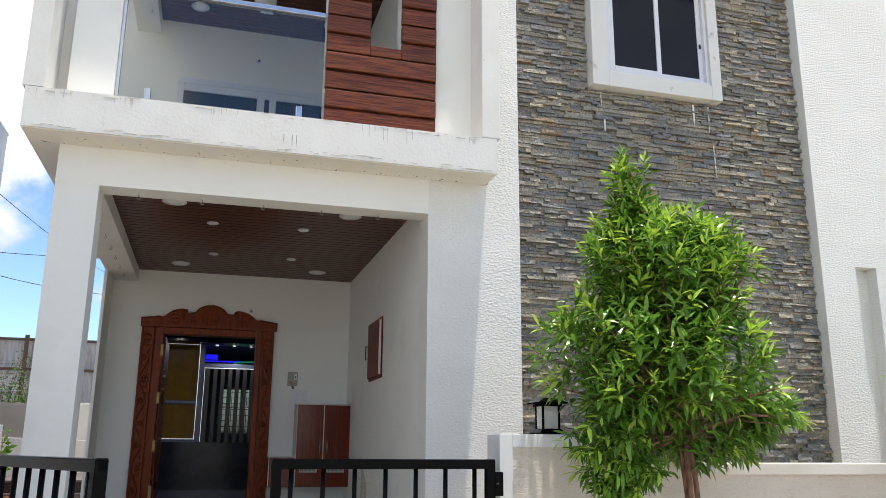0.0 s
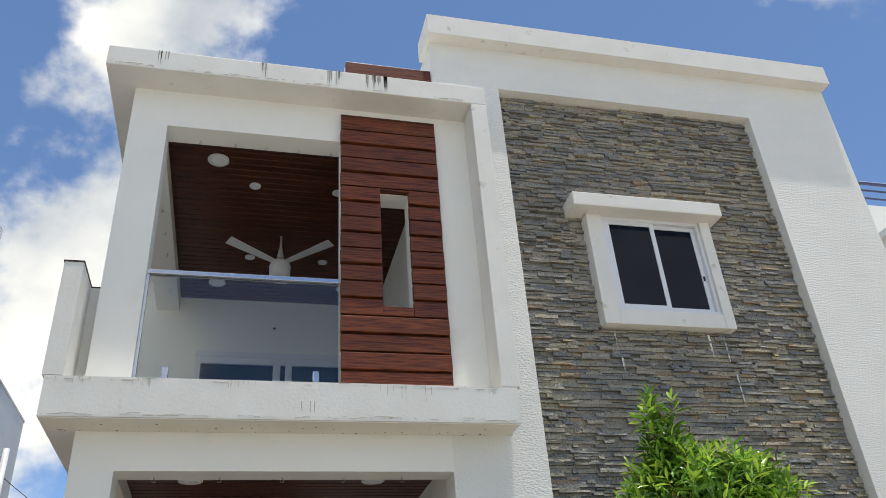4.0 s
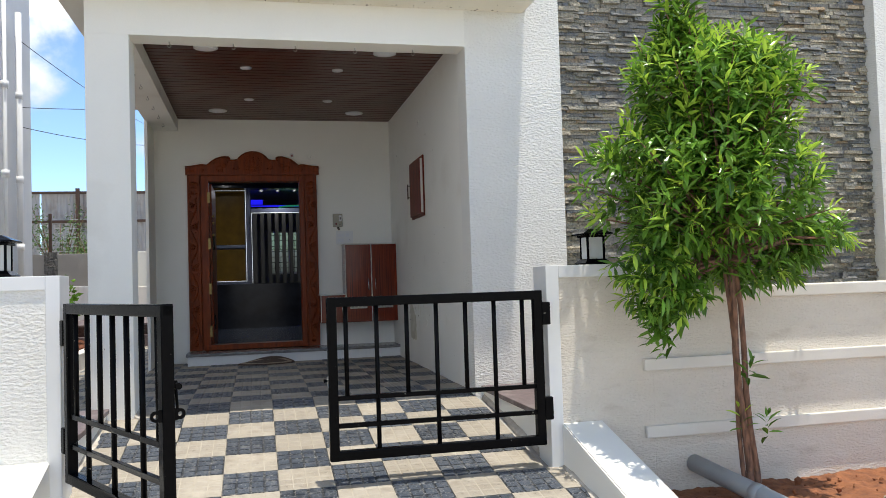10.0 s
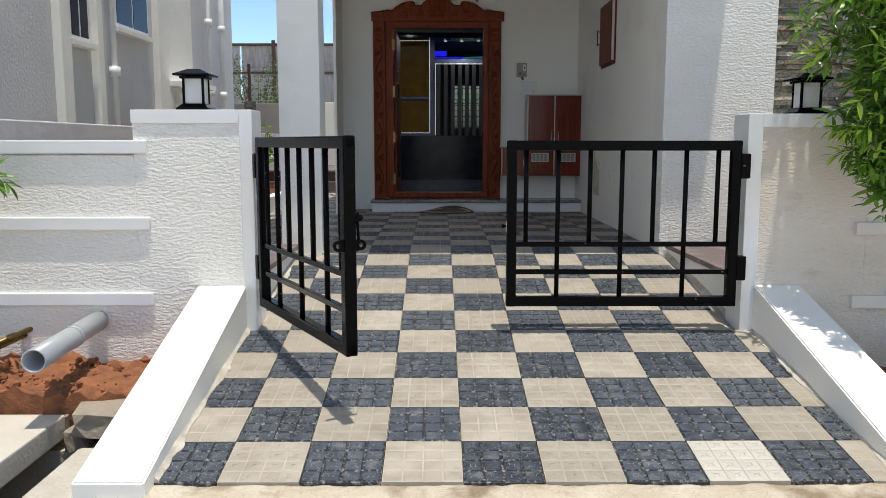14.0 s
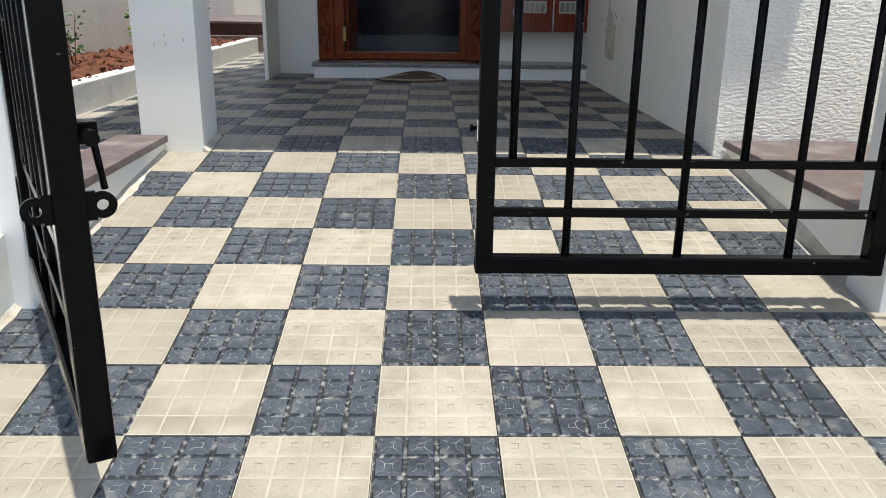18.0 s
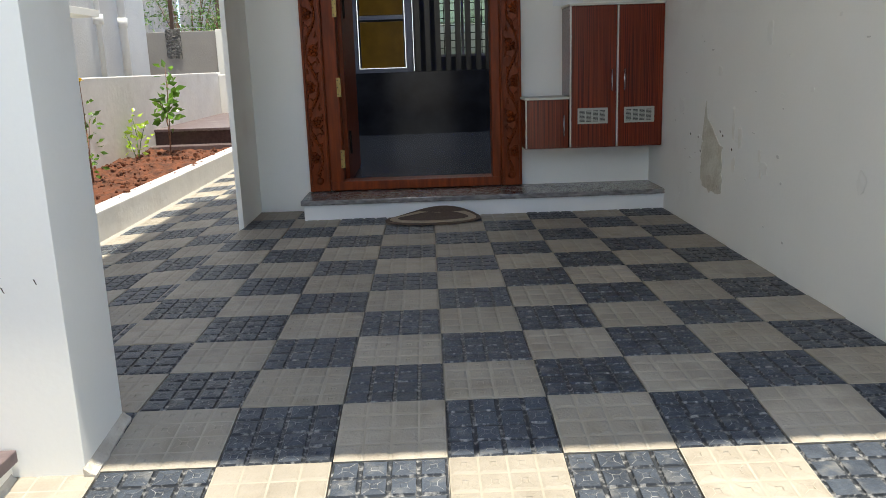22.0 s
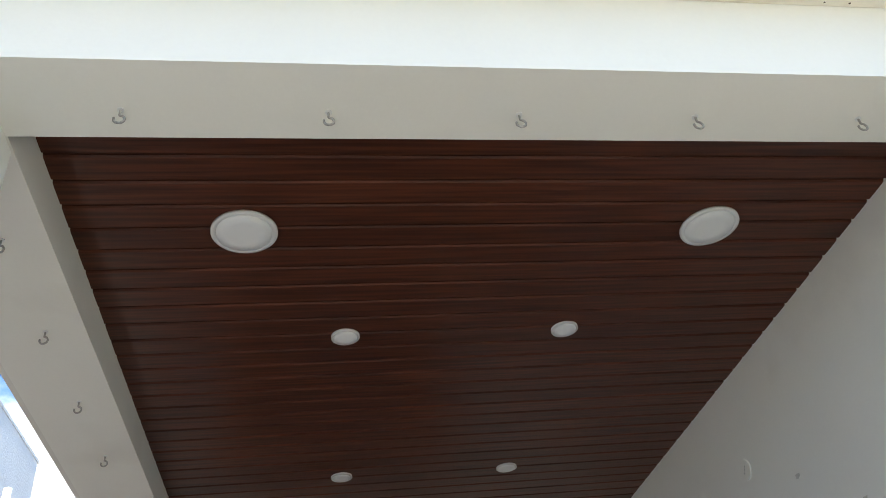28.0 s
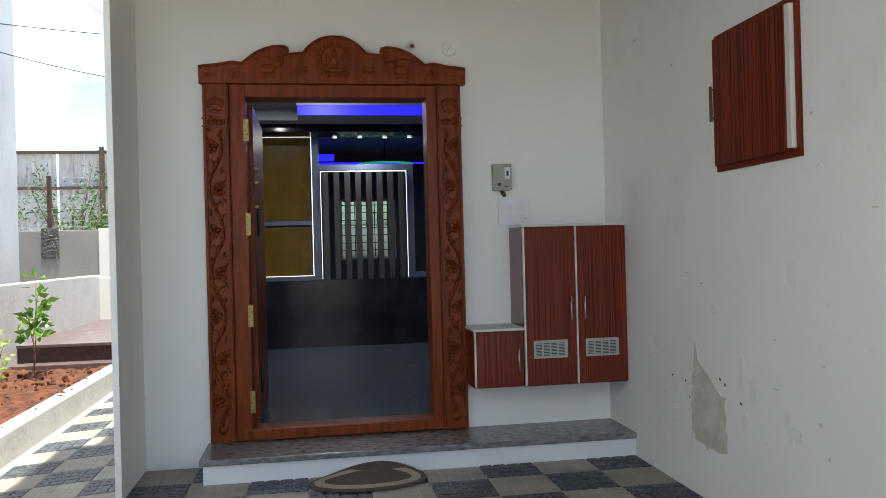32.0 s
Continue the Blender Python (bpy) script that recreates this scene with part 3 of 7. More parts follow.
structure("entrance_step_top", [(-0.552, 1.797, 9.075, 9.60, 0.095, 0.127)], M["granite_grey"], "grey granite slab on the entrance step", "step", 0.005)


# uneven mortar along the sides of the ramp and the broken front edge
def mortar_strip(name, x0, side, y0, y1, wide, seed, label):
    bm = bmesh.new()
    n = int((y1 - y0) / 0.02)
    prev = None
    for i in range(n + 1):
        y = y0 + (y1 - y0) * i / n
        k = 0.5 + 0.5 * noise.fractal(Vector((seed * 5.1, y * 3.0, 0)), 0.6, 2.0, 5)
        w = 0.012 + wide * max(0.0, k) ** 2
        z = ramp_z(y)
        ring = [bm.verts.new(p) for p in ((x0, y, z - 0.03), (x0, y, z + 0.016 + 0.012 * k), (x0 + side * w * 0.5, y, z + 0.006 + 0.006 * k), (x0 + side * w, y, z + 0.0015), (x0 + side * w, y, z - 0.03))]
        if prev:
            for a in range(5):
                bm.faces.new((prev[a], prev[(a + 1) % 5], ring[(a + 1) % 5], ring[a]))
        else:
            bm.faces.new(ring)
        prev = ring
    bm.faces.new(prev[::-1])
    bmesh.ops.recalc_face_normals(bm, faces=bm.faces[:])
    return tagged(part(name, bm, M["mortar"]), label, "mortar", kind="structure")


mortar_strip("mortar_ramp_left", -0.832, 1, 2.90, 4.40, 0.035, 1, "rough mortar smeared along the ramp edge")
mortar_strip("mortar_ramp_right", 1.922, -1, 2.90, 4.40, 0.035, 2, "rough mortar smeared along the ramp edge")
mortar_strip("mortar_pillar", -0.629, 1, 5.84, 6.125, 0.06, 5, "rough white mortar at the foot of the pillar")
mortar_strip("mortar_kerb_left", -0.812, 1, 4.585, 5.84, 0.035, 3, "rough mortar smeared along the kerb")
mortar_strip("mortar_kerb_right", 1.862, -1, 4.585, 5.84, 0.035, 4, "rough mortar smeared along the kerb")


# ---- things ----
def gate(name, place, turn, width, height, n_bars, label, lock):
    g = thing(name, place, label, "gate", "driveway gate leaves")
    g.rotation_euler = (0, 0, turn)
    zb, zt = 0.0, height
    w = 0.052
    for d in ((0, width, zb, zb + w), (0, width, zt - w, zt)):
        boxpart("rail", (d[0], d[1], -0.025, 0.025, d[2], d[3]), M["black_metal"], g, bevel=0.007)
    for x in (0, width - w):
        boxpart("stile", (x, x + w, -0.0255, 0.0255, zb - 0.001, zt + 0.001), M["black_metal"], g, bevel=0.007)
    for z in (0.172, 0.320):
        boxpart("cross_bar", (w, width - w, -0.012, 0.012, z, z + 0.025), M["black_metal"], g, bevel=0.002)
    for i in range(n_bars):
        x = width * (0.083 + 0.137 * i)
        low = zb + w if i % 2 else 0.345
        part("bar", tube(bmesh.new(), (x, 0, low - 0.002), (x, 0, zt - w + 0.002), 0.0125, 0.0125, 16), M["black_metal"], g, "round steel bar")
    for z in (0.14, 0.68):
        boxpart("hinge", (width - 0.005, width + 0.045, -0.03, 0.03, z, z + 0.13), M["black_metal"], g, bevel=0.007)
    if lock:
        for sy in (-1, 1):
            bm = bmesh.new()
            ring_o, ring_i, n = 0.022, 0.0095, 20
            cy = sy * 0.050
            rows = []
            for xx in (0.010, 0.018):
                rows.append(([bm.verts.new((xx, cy + ring_o * math.cos(a * math.tau / n), 0.455 + ring_o * math.sin(a * math.tau / n))) for a in range(n)],
                             [bm.verts.new((xx, cy + ring_i * math.cos(a * math.tau / n), 0.455 + ring_i * math.sin(a * math.tau / n))) for a in range(n)]))
            (o0, i0), (o1, i1) = rows
            for a in range(n):
                b = (a + 1) % n
                bm.faces.new((o0[a], o0[b], i0[b], i0[a]))
                bm.faces.new((o1[b], o1[a], i1[a], i1[b]))
                bm.faces.new((o0[b], o0[a], o1[a], o1[b]))
                bm.faces.new((i0[a], i0[b], i1[b], i1[a]))
            lo, hi = sorted((sy * 0.024, sy * 0.040))
            box(bm, 0.0102, 0.0178, lo, hi, 0.431, 0.479)
            bmesh.ops.recalc_face_normals(bm, faces=bm.faces[:])
            part("latch_plate", bm, M["black_metal"], g, "black latch plate with a padlock hole")
        bolt = part("bolt", tube(bmesh.new(), (0.03, -0.042, 0.565), (0.17, -0.042, 0.565), 0.008), M["black_metal"], g, "black sliding bolt")
        part("bolt_knob", tube(bmesh.new(), (0.0, -0.042, 0.565), (0.03, -0.042, 0.565), 0.013), M["black_metal"], bolt)
        part("bolt_handle", tube(bmesh.new(), (0.05, -0.05, 0.56), (0.065, -0.062, 0.47), 0.006), M["black_metal"], bolt)
        boxpart("bolt_bracket", (0.052, 0.08, -0.06, -0.024, 0.548, 0.584), M["black_metal"], g, bevel=0.003)
    else:
        latch = part("latch_rod", tube(bmesh.new(), (-0.016, 0.0, 0.43), (0.004, 0.0, 0.43), 0.006), M["black_metal"], g, "short black latch rod")
        part("latch_knob", tube(bmesh.new(), (-0.024, 0.0, 0.43), (-0.014, 0.0, 0.43), 0.010), M["black_metal"], latch)
        boxpart("latch_plate", (-0.004, 0.0, -0.018, 0.018, 0.395, 0.455), M["steel"], g, "worn steel keeper plate", 0.0015)
    return g


gate("gate_leaf", (0.568, 4.335, -0.101), math.atan2(0.0, 1.2), 1.225, 0.877, 7, "black painted steel gate leaf, almost closed", False)
gate("gate_leaf", (-0.142, 3.300, -0.100), math.atan2(1.05, -0.585), 1.205, 0.893, 7, "black painted steel gate leaf, swung open outwards", True)


# masses of a crown: offset from the stem, height, half width, half height, share of the shoots
CROWN = ((-0.24, 1.78, 0.65, 0.45, 0.43), (-0.17, 2.26, 0.50, 0.36, 0.26), (-0.36, 2.74, 0.12, 0.28, 0.030), (-0.30, 2.52, 0.26, 0.18, 0.05), (0.13, 2.44, 0.14, 0.20, 0.030),
         (0.50, 1.45, 0.24, 0.14, 0.05), (-0.55, 1.26, 0.26, 0.26, 0.085), (0.12, 1.33, 0.34, 0.17, 0.07), (-0.58, 0.98, 0.06, 0.10, 0.008))


def tree(place, top, wide, low, shift, seed, shoots, label):
    """A young tree: bundled stems, limbs and shoots with whorls of narrow leaves between heights low and top."""
    rnd = random.Random(seed)
    t = thing("tree", place, label, "tree", "street trees")
    fork = low + 0.30
    for k, (dx, dy, r) in enumerate(((-0.012, 0, 0.021), (0.030, -0.012, 0.018), (-0.026, 0.022, 0.013))):
        bm = bmesh.new()
        pts = [Vector((dx * (1 - 0.35 * i / 8) + shift * 0.45 * (i / 8) + 0.012 * math.sin(i * 1.4 + k * 1.1), dy * (1 - 0.35 * i / 8), -0.08 + (fork + 0.5) * i / 8)) for i in range(9)]
        for i in range(8):
            tube(bm, pts[i], pts[i + 1], r * (1.08 - 0.045 * i), r * (1.08 - 0.045 * (i + 1)), 9, i in (0, 7))
        part("trunk", bm, M["bark"], t)
    bm = bmesh.new()
    tips = []
    height = top - low
    cx = lambda z: shift * min(1.0, max(0.2, (z - low * 0.5) / (top * 0.6))) - 0.07 * max(0.0, 1 - (z - low) / (0.4 * height))
    rise = (top - low) / 1.98
    for ox, oz, half, tall, share in CROWN:
        depth = rnd.uniform(-0.12, 0.12) if share < 0.1 else 0.0
        left = round(shoots * share)
        while left > 0:
            d = Vector((rnd.gauss(0, 1), rnd.gauss(0, 1), rnd.gauss(0, 1))).normalized() * rnd.random() ** 0.36 * rnd.uniform(0.86, 1.12)
            p = Vector((ox * wide + d.x * half * wide, depth + d.y * half * wide, low + (oz - 1.04) * rise + d.z * tall * rise))
            if noise.noise(Vector((p.x * 4.2 + seed, p.y * 4.2, p.z * 4.2))) < rnd.uniform(-0.42, 0.02):
                if rnd.random() < 0.86:
                    continue
            left -= 1
            tips.append(p)
    rnd.shuffle(tips)
    shoots = len(tips)
    for i in range(0, shoots, 7):
        tip = tips[i]
        base = Vector((cx(fork) * 0.6, 0, max(fork, tip.z - 0.55 - 0.3 * rnd.random())))
        mid = base.lerp(tip, 0.55) + Vector((0, 0, 0.05))
        tube(bm, base, mid, 0.010, 0.007, 5, True)
        tube(bm, mid, tip, 0.007, 0.003, 5, True)
    part("limb_structure", bm, M["bark"], t)
    for zz, aa in ((0.42, 0.6), (0.46, 2.4), (0.75, 4.0)):
        tips.append(Vector((0.10 * math.cos(aa) + 0.02, 0.07 * math.sin(aa) - 0.05, zz)))
    old, young = [], []
    for tip in tips:
        axis = Vector((cx(tip.z), 0, tip.z - 0.30))
        grow = ((tip - axis).normalized() + Vector((rnd.gauss(0, 0.25), rnd.gauss(0, 0.25), 0.35))).normalized()
        if low < tip.z < low + 0.25 * height:
            grow = (grow + Vector((0, 0, -0.9))).normalized()
        side = grow.orthogonal().normalized()
        # bright young tips increase upward, standing in for sunlit highlights on the crown
        fresh = rnd.random() < 0.28 + 0.25 * (tip.z - low) / height
        n = rnd.randint(8, 11)
        for q in range(n):
            ang = q * 2.4 + rnd.random()
            s = Matrix.Rotation(ang, 3, grow) @ side
            up = 0.25 + 0.75 * (q / n)
            d = (s * (1.15 - 0.75 * q / n) + grow * up + Vector((0, 0, -0.18))).normalized()
            p = tip + grow * (0.13 * (q / n) - 0.09)
            ln = (0.118 - 0.046 * (q / n)) * rnd.uniform(0.8, 1.2)
            (young if (fresh and q > n * 0.45) else old).append((p, d, ln, rnd.gauss(0, 0.4), s))
    for name, lst, mat in (("crown", old, "leaf"), ("shoot", young, "leaf_bright")):
        vs, fs = [], []
        for p, d, ln, roll, s in lst:
            side = d.cross(Vector((0, 0, 1)))
            side = side.normalized() if side.length > 0.05 else d.orthogonal().normalized()
            side = Matrix.Rotation(roll, 3, d) @ side
            up = side.cross(d)
            wd = ln * 0.120
            b = len(vs)
            m1 = p + d * ln * 0.38
            m2 = p + d * ln * 0.72 - up * ln * 0.05
            vs += [p, m1 + side * wd + up * wd * 0.35, m1, m1 - side * wd + up * wd * 0.35, m2 + side * wd * 0.75 + up * wd * 0.25, m2 - side * wd * 0.75 + up * wd * 0.25, p + d * ln - up * ln * 0.14, m2]
            fs += [(b, b + 1, b + 2), (b, b + 2, b + 3), (b + 1, b + 4, b + 7, b + 2), (b + 3, b + 2, b + 7, b + 5), (b + 4, b + 6, b + 7), (b + 5, b + 7, b + 6)]
        me = bpy.data.meshes.new(name)
        me.from_pydata([tuple(v) for v in vs], [], fs)
        me.materials.append(M[mat])
        ob = new(name, me)
        ob.parent = t
        ob["kind"] = "stuff"
    return t


tree((2.90, 4.02, -0.42), 3.02, 1.0, 1.04, -0.24, 3, 1500, "young street tree with bright green narrow leaves")


# ---- more materials ----
M["grille"] = material("grey_plastic", (0.42, 0.41, 0.36), 0.45, var=(0.36, 0.35, 0.31), var_scale=9)
M["edge_band"] = material("cream_edge_band", (0.66, 0.63, 0.55), 0.4, var=(0.58, 0.55, 0.48), var_scale=8)
M["cable"] = material("black_cable", (0.012, 0.012, 0.012), 0.6, var=(0.03, 0.02, 0.02), var_scale=20)
M["pane_frosted"] = glass_material("frosted_window_pane", (0.36, 0.41, 0.38), 0.5)
M["pane_green"] = glass_material("green_window_pane", (0.14, 0.20, 0.16), 0.15)
M["blue_led"] = glow("blue_led_cove", (0.012, 0.012, 1.0), 0.5)
M["white_led"] = glow("white_led_strip", (0.85, 0.92, 1.0), 0.30)
M["green_led"] = glow("green_led_ring", (0.02, 0.30, 0.16), 0.25)
M["spot"] = glow("ceiling_spot", (0.95, 0.97, 1.0), 0.55)
M["gold_panel"] = material("gold_frosted_panel", (0.18, 0.098, 0.008), 0.3, var=(0.10, 0.054, 0.005), var_scale=5, var_amount=0.7, bump=0.1, bump_scale=30, spec=0.15)
M["slat"] = material("grey_oak_slat", (0.062, 0.060, 0.055), 0.45, var=(0.050, 0.048, 0.045), var_scale=4, stretch=(6, 6, 1))
M["blue_grey"] = material("blue_grey_laminate", (0.13, 0.15, 0.22), 0.35, var=(0.10, 0.115, 0.17), var_scale=4)
M["dark_marble"] = material("dark_marble", (0.009, 0.011, 0.018), 0.14, var=(0.04, 0.045, 0.06), var_scale=4.5, var_amount=0.5, spec=0.2)
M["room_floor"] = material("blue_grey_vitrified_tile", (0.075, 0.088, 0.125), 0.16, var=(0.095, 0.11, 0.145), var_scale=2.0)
# dim bluish room light is put into the wall colour
M["room_wall"] = material("dim_blue_tint_wall", (0.10, 0.11, 0.14), 0.7, var=(0.17, 0.18, 0.2), var_scale=2)
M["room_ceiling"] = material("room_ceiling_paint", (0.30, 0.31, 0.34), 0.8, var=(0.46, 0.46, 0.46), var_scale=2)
M["mat_brown"] = material("doormat_brown", (0.13, 0.088, 0.065), 0.95, var=(0.08, 0.052, 0.038), var_scale=60, bump=0.8, bump_scale=160)
M["mat_beige"] = material("doormat_beige", (0.46, 0.37, 0.27), 0.95, var=(0.34, 0.27, 0.19), var_scale=60, bump=0.8, bump_scale=160)
M["damp"] = material("flaked_plaster", (0.66, 0.63, 0.53), 0.95, var=(0.54, 0.50, 0.40), var_scale=11, var_amount=0.9, bump=0.6, bump_scale=50)
M["damp_deep"] = material("flaked_plaster_deep", (0.50, 0.46, 0.36), 0.95, var=(0.62, 0.58, 0.48), var_scale=24, var_amount=0.9, bump=0.8, bump_scale=60)
M["smudge"] = material("damp_smudge", (0.78, 0.75, 0.66), 0.8, var=(0.83, 0.81, 0.75), var_scale=14, var_amount=0.9)
M["faint"] = material("rubbed_plaster", (0.78, 0.765, 0.70), 0.8, var=(0.84, 0.825, 0.77), var_scale=20, var_amount=0.8)
M["grime"] = material("pale_edge_grime", (0.57, 0.54, 0.47), 0.9, var=(0.48, 0.44, 0.36), var_scale=30, var_amount=0.7)
M["scuff"] = material("pale_scuff", (0.64, 0.62, 0.57), 0.9, var=(0.56, 0.53, 0.48), var_scale=30)
M["sheet"] = material("galvanised_sheet", (0.46, 0.46, 0.47), 0.55, 0.2, var=(0.36, 0.34, 0.33), var_scale=2.0, var_amount=0.6, dirt=(0.26, 0.2, 0.15), dirt_scale=1.5)
M["rust"] = material("rusty_steel", (0.07, 0.045, 0.035), 0.8, var=(0.12, 0.06, 0.035), var_scale=12)
M["bush"] = material("bush_leaf", (0.10, 0.20, 0.035), 0.55, var=(0.06, 0.13, 0.02), var_scale=3, random_amount=0.5, island=True)
M["rose_leaf"] = material("rose_leaf", (0.045, 0.115, 0.025), 0.5, var=(0.075, 0.16, 0.03), var_scale=8, random_amount=0.35, island=True)
M["petal_pink"] = material("pink_petal", (0.62, 0.02, 0.16), 0.6, var=(0.45, 0.012, 0.1), var_scale=20)
M["petal_yellow"] = material("yellow_petal", (0.75, 0.52, 0.012), 0.6, var=(0.65, 0.38, 0.01), var_scale=20)
M["petal_white"] = material("white_petal", (0.75, 0.72, 0.55), 0.6, var=(0.68, 0.62, 0.4), var_scale=20)
M["stain"] = material("dark_drip_stain", (0.30, 0.29, 0.26), 0.9, var=(0.42, 0.4, 0.37), var_scale=30, var_amount=0.7)
M["cement_lip"] = material("crumbling_cement", (0.47, 0.40, 0.30), 0.95, var=(0.58, 0.52, 0.42), var_scale=6, var_amount=0.8, bump=1.0, bump_scale=38, bump_detail=8, dirt=(0.20, 0.135, 0.075), dirt_scale=7.0, dirt_low=0.50, dirt_high=0.68, relief=0.02)
M["rock"] = material("broken_stone", (0.30, 0.255, 0.20), 0.95, var=(0.22, 0.18, 0.14), var_scale=9, bump=0.8, bump_scale=40)
# near-black earth: the shade of the deep drain is in the colour
M["drain_dark"] = material("shaded_drain_earth", (0.030, 0.026, 0.022), 0.8, var=(0.05, 0.04, 0.03), var_scale=9, bump=0.6, bump_scale=30)
M["meter_box"] = material("beige_meter_plastic", (0.36, 0.34, 0.27), 0.45, var=(0.31, 0.29, 0.23), var_scale=10)
M["red_knob"] = material("red_plastic", (0.16, 0.012, 0.010), 0.4, var=(0.12, 0.01, 0.01), var_scale=10)
M["blue_rail"] = material("blue_grey_rail", (0.05, 0.06, 0.13), 0.4, var=(0.07, 0.08, 0.15), var_scale=10)


def blob(bm, c, rx, ry, rz, sub=1):
    g = bmesh.ops.create_icosphere(bm, subdivisions=sub, radius=1.0)
    for v in g["verts"]:
        v.co = Vector((c[0] + v.co.x * rx, c[1] + v.co.y * ry, c[2] + v.co.z * rz))
        for f in v.link_faces:
            f.smooth = True


def polytube(bm, pts, r, sides=8):
    for a, b in zip(pts, pts[1:]):
        tube(bm, a, b, r, r, sides, True)
    return bm


# ---- front of the house ----
# window on the stone wall
win = thing("window_1", (3.92, 5.90, 4.0), "white framed sliding window with dark tinted panes and plaster surround", "window")
win["kind"] = "structure"


def wbox(name, d, mat, label="", bevel=0.004, parent=None):
    ox, oy, oz = 3.92, 5.90, 4.0
    return boxpart(name, (d[0] - ox, d[1] - ox, d[2] - oy, d[3] - oy, d[4] - oz, d[5] - oz), mat, parent or win, label, bevel)


for nm, d in (("surround_left", (3.295, 3.45, 5.86, 6.0, 3.965, 5.135)), ("surround_right", (4.505, 4.613, 5.86, 6.0, 3.965, 5.135)), ("window_sill", (3.45, 4.505, 5.862, 6.0, 3.965, 4.112)), ("surround_head", (3.45, 4.505, 5.90, 6.0, 5.155, 5.20))):
    wbox(nm, d, M["fascia"], "white plaster surround", 0.006)
wbox("hood", (3.125, 4.695, 5.72, 6.0, 5.136, 5.285), M["fascia"], "white plaster hood above the window", 0.012)
for nm, d in (("frame_head", (3.45, 4.505, 5.89, 5.985, 5.10, 5.155)), ("frame_foot", (3.45, 4.505, 5.885, 5.985, 4.10, 4.145)), ("frame_left", (3.45, 3.492, 5.89, 5.985, 4.145, 5.10)), ("frame_right", (4.475, 4.505, 5.89, 5.985, 4.145, 5.10))):
    wbox(nm, d, M["upvc"], "", 0.005)
for x0, x1, y in ((3.492, 4.012, 5.895), (3.985, 4.475, 5.927)):
    sash = wbox("sash", (x0, x0 + 0.045, y, y + 0.03, 4.145, 5.10), M["upvc"], "white sliding sash", 0.004)
    for d in ((x1 - 0.045, x1, y, y + 0.03, 4.145, 5.10), (x0 + 0.045, x1 - 0.045, y, y + 0.03, 4.145, 4.19), (x0 + 0.045, x1 - 0.045, y, y + 0.03, 5.058, 5.10)):
        wbox("sash_rail", d, M["upvc"], "", 0.004, sash)
    wbox("pane", (x0 + 0.04, x1 - 0.04, y + 0.012, y + 0.018, 4.185, 5.062), M["dark_glass"], "dark tinted pane", 0, sash)
wbox("latch", (4.440, 4.457, 5.917, 5.928, 4.50, 4.545), M["cable"], "", 0.003)

# timber cladding boards
clad = thing("timber_cladding", (1.40, 5.85, 3.25), "red-brown timber cladding boards with dark grooves and a slot", "cladding")
rows = 17
z0c, z1c = 3.262, 6.0
ph = (z1c - z0c) / rows
for i in range(rows):
    za, zb = z0c + i * ph, z0c + (i + 1) * ph - 0.022
    step = 0.012 if i % 2 else 0.0
    cells = [(0.935, 1.835, za, zb)]
    if zb > 3.995 and za < 5.155:
        cells = [(0.935, 1.285, za, zb), (1.545, 1.835, za, zb)]
        if za < 3.98:
            cells.append((1.286, 1.544, za, 3.99))
        if zb > 5.17:
            cells.append((1.286, 1.544, 5.16, zb))
    for xa, xb, zc, zd in cells:
        wob = random.uniform(-0.006, 0.004) if xa < 1.0 else 0.0
        boxpart("board", (xa - 1.40 + wob, xb - 1.40, -0.052 - step, -0.001, zc - 3.25, zd - 3.25), M["panel_wood"], clad, "", 0.006)
for xa, xb in ((0.94, 1.292), (1.563, 1.842)):
    boxpart("backing", (xa - 1.40, xb - 1.40, -0.02, -0.0005, -0.004, 2.784), M["ceiling_wood"], clad, "dark backing behind the boards")
for za, zb in ((-0.004, 0.742), (1.91, 2.784)):
    boxpart("backing", (-0.107, 0.162, -0.02, -0.0005, za, zb), M["ceiling_wood"], clad)
for i in range(2):
    boxpart("board", (0.985 - 1.40, 1.845 - 1.40, -0.03, 0.028, 3.125 + i * 0.18, 3.29 + i * 0.18), M["panel_wood"], clad, "", 0.006)

# glass balustrade
rail = thing("glass_balustrade", (0.165, 5.90, 3.235), "clear glass balustrade with a steel handrail", "balustrade")
gp = boxpart("glass_pane", (-0.74, 0.755, -0.006, 0.006, 0.05, 0.985), M["rail_glass"], rail, "clear glass pane")
gp.visible_shadow = False
boxpart("handrail", (-0.765, 0.77, -0.03, 0.03, 0.985, 1.025), M["steel"], rail, "square steel handrail", 0.006)
boxpart("bottom_track", (-0.765, 0.77, -0.025, 0.025, 0.0, 0.045), M["steel"], rail, "", 0.004)
boxpart("edge_channel", (-0.765, -0.74, -0.02, 0.02, 0.045, 0.985), M["steel"], rail, "", 0.003)
for x in (-0.56, 0.56):
    boxpart("clamp", (x, x + 0.045, -0.03, 0.03, 0.045, 0.19), M["steel"], rail, "", 0.006)

# sliding door behind the balcony
sl = thing("window_2", (0.9, 9.50, 3.25), "white framed sliding balcony door with dark glass", "window")
sl["kind"] = "structure"
for d in ((-1.29, 0.9, -0.03, 0.05, 1.86, 1.93), (-1.29, -1.22, -0.03, 0.05, 0.0, 1.86), (-0.35, -0.26, -0.03, 0.05, 0.0, 1.86), (0.80, 0.9, -0.03, 0.05, 0.0, 1.86), (-0.20, -0.12, -0.035, 0.05, 0.0, 1.86)):
    boxpart("frame", d, M["upvc"], sl, "", 0.006)
boxpart("head_rail", (-1.22, 0.80, -0.02, 0.04, 1.77, 1.86), M["upvc"], sl, "", 0.004)
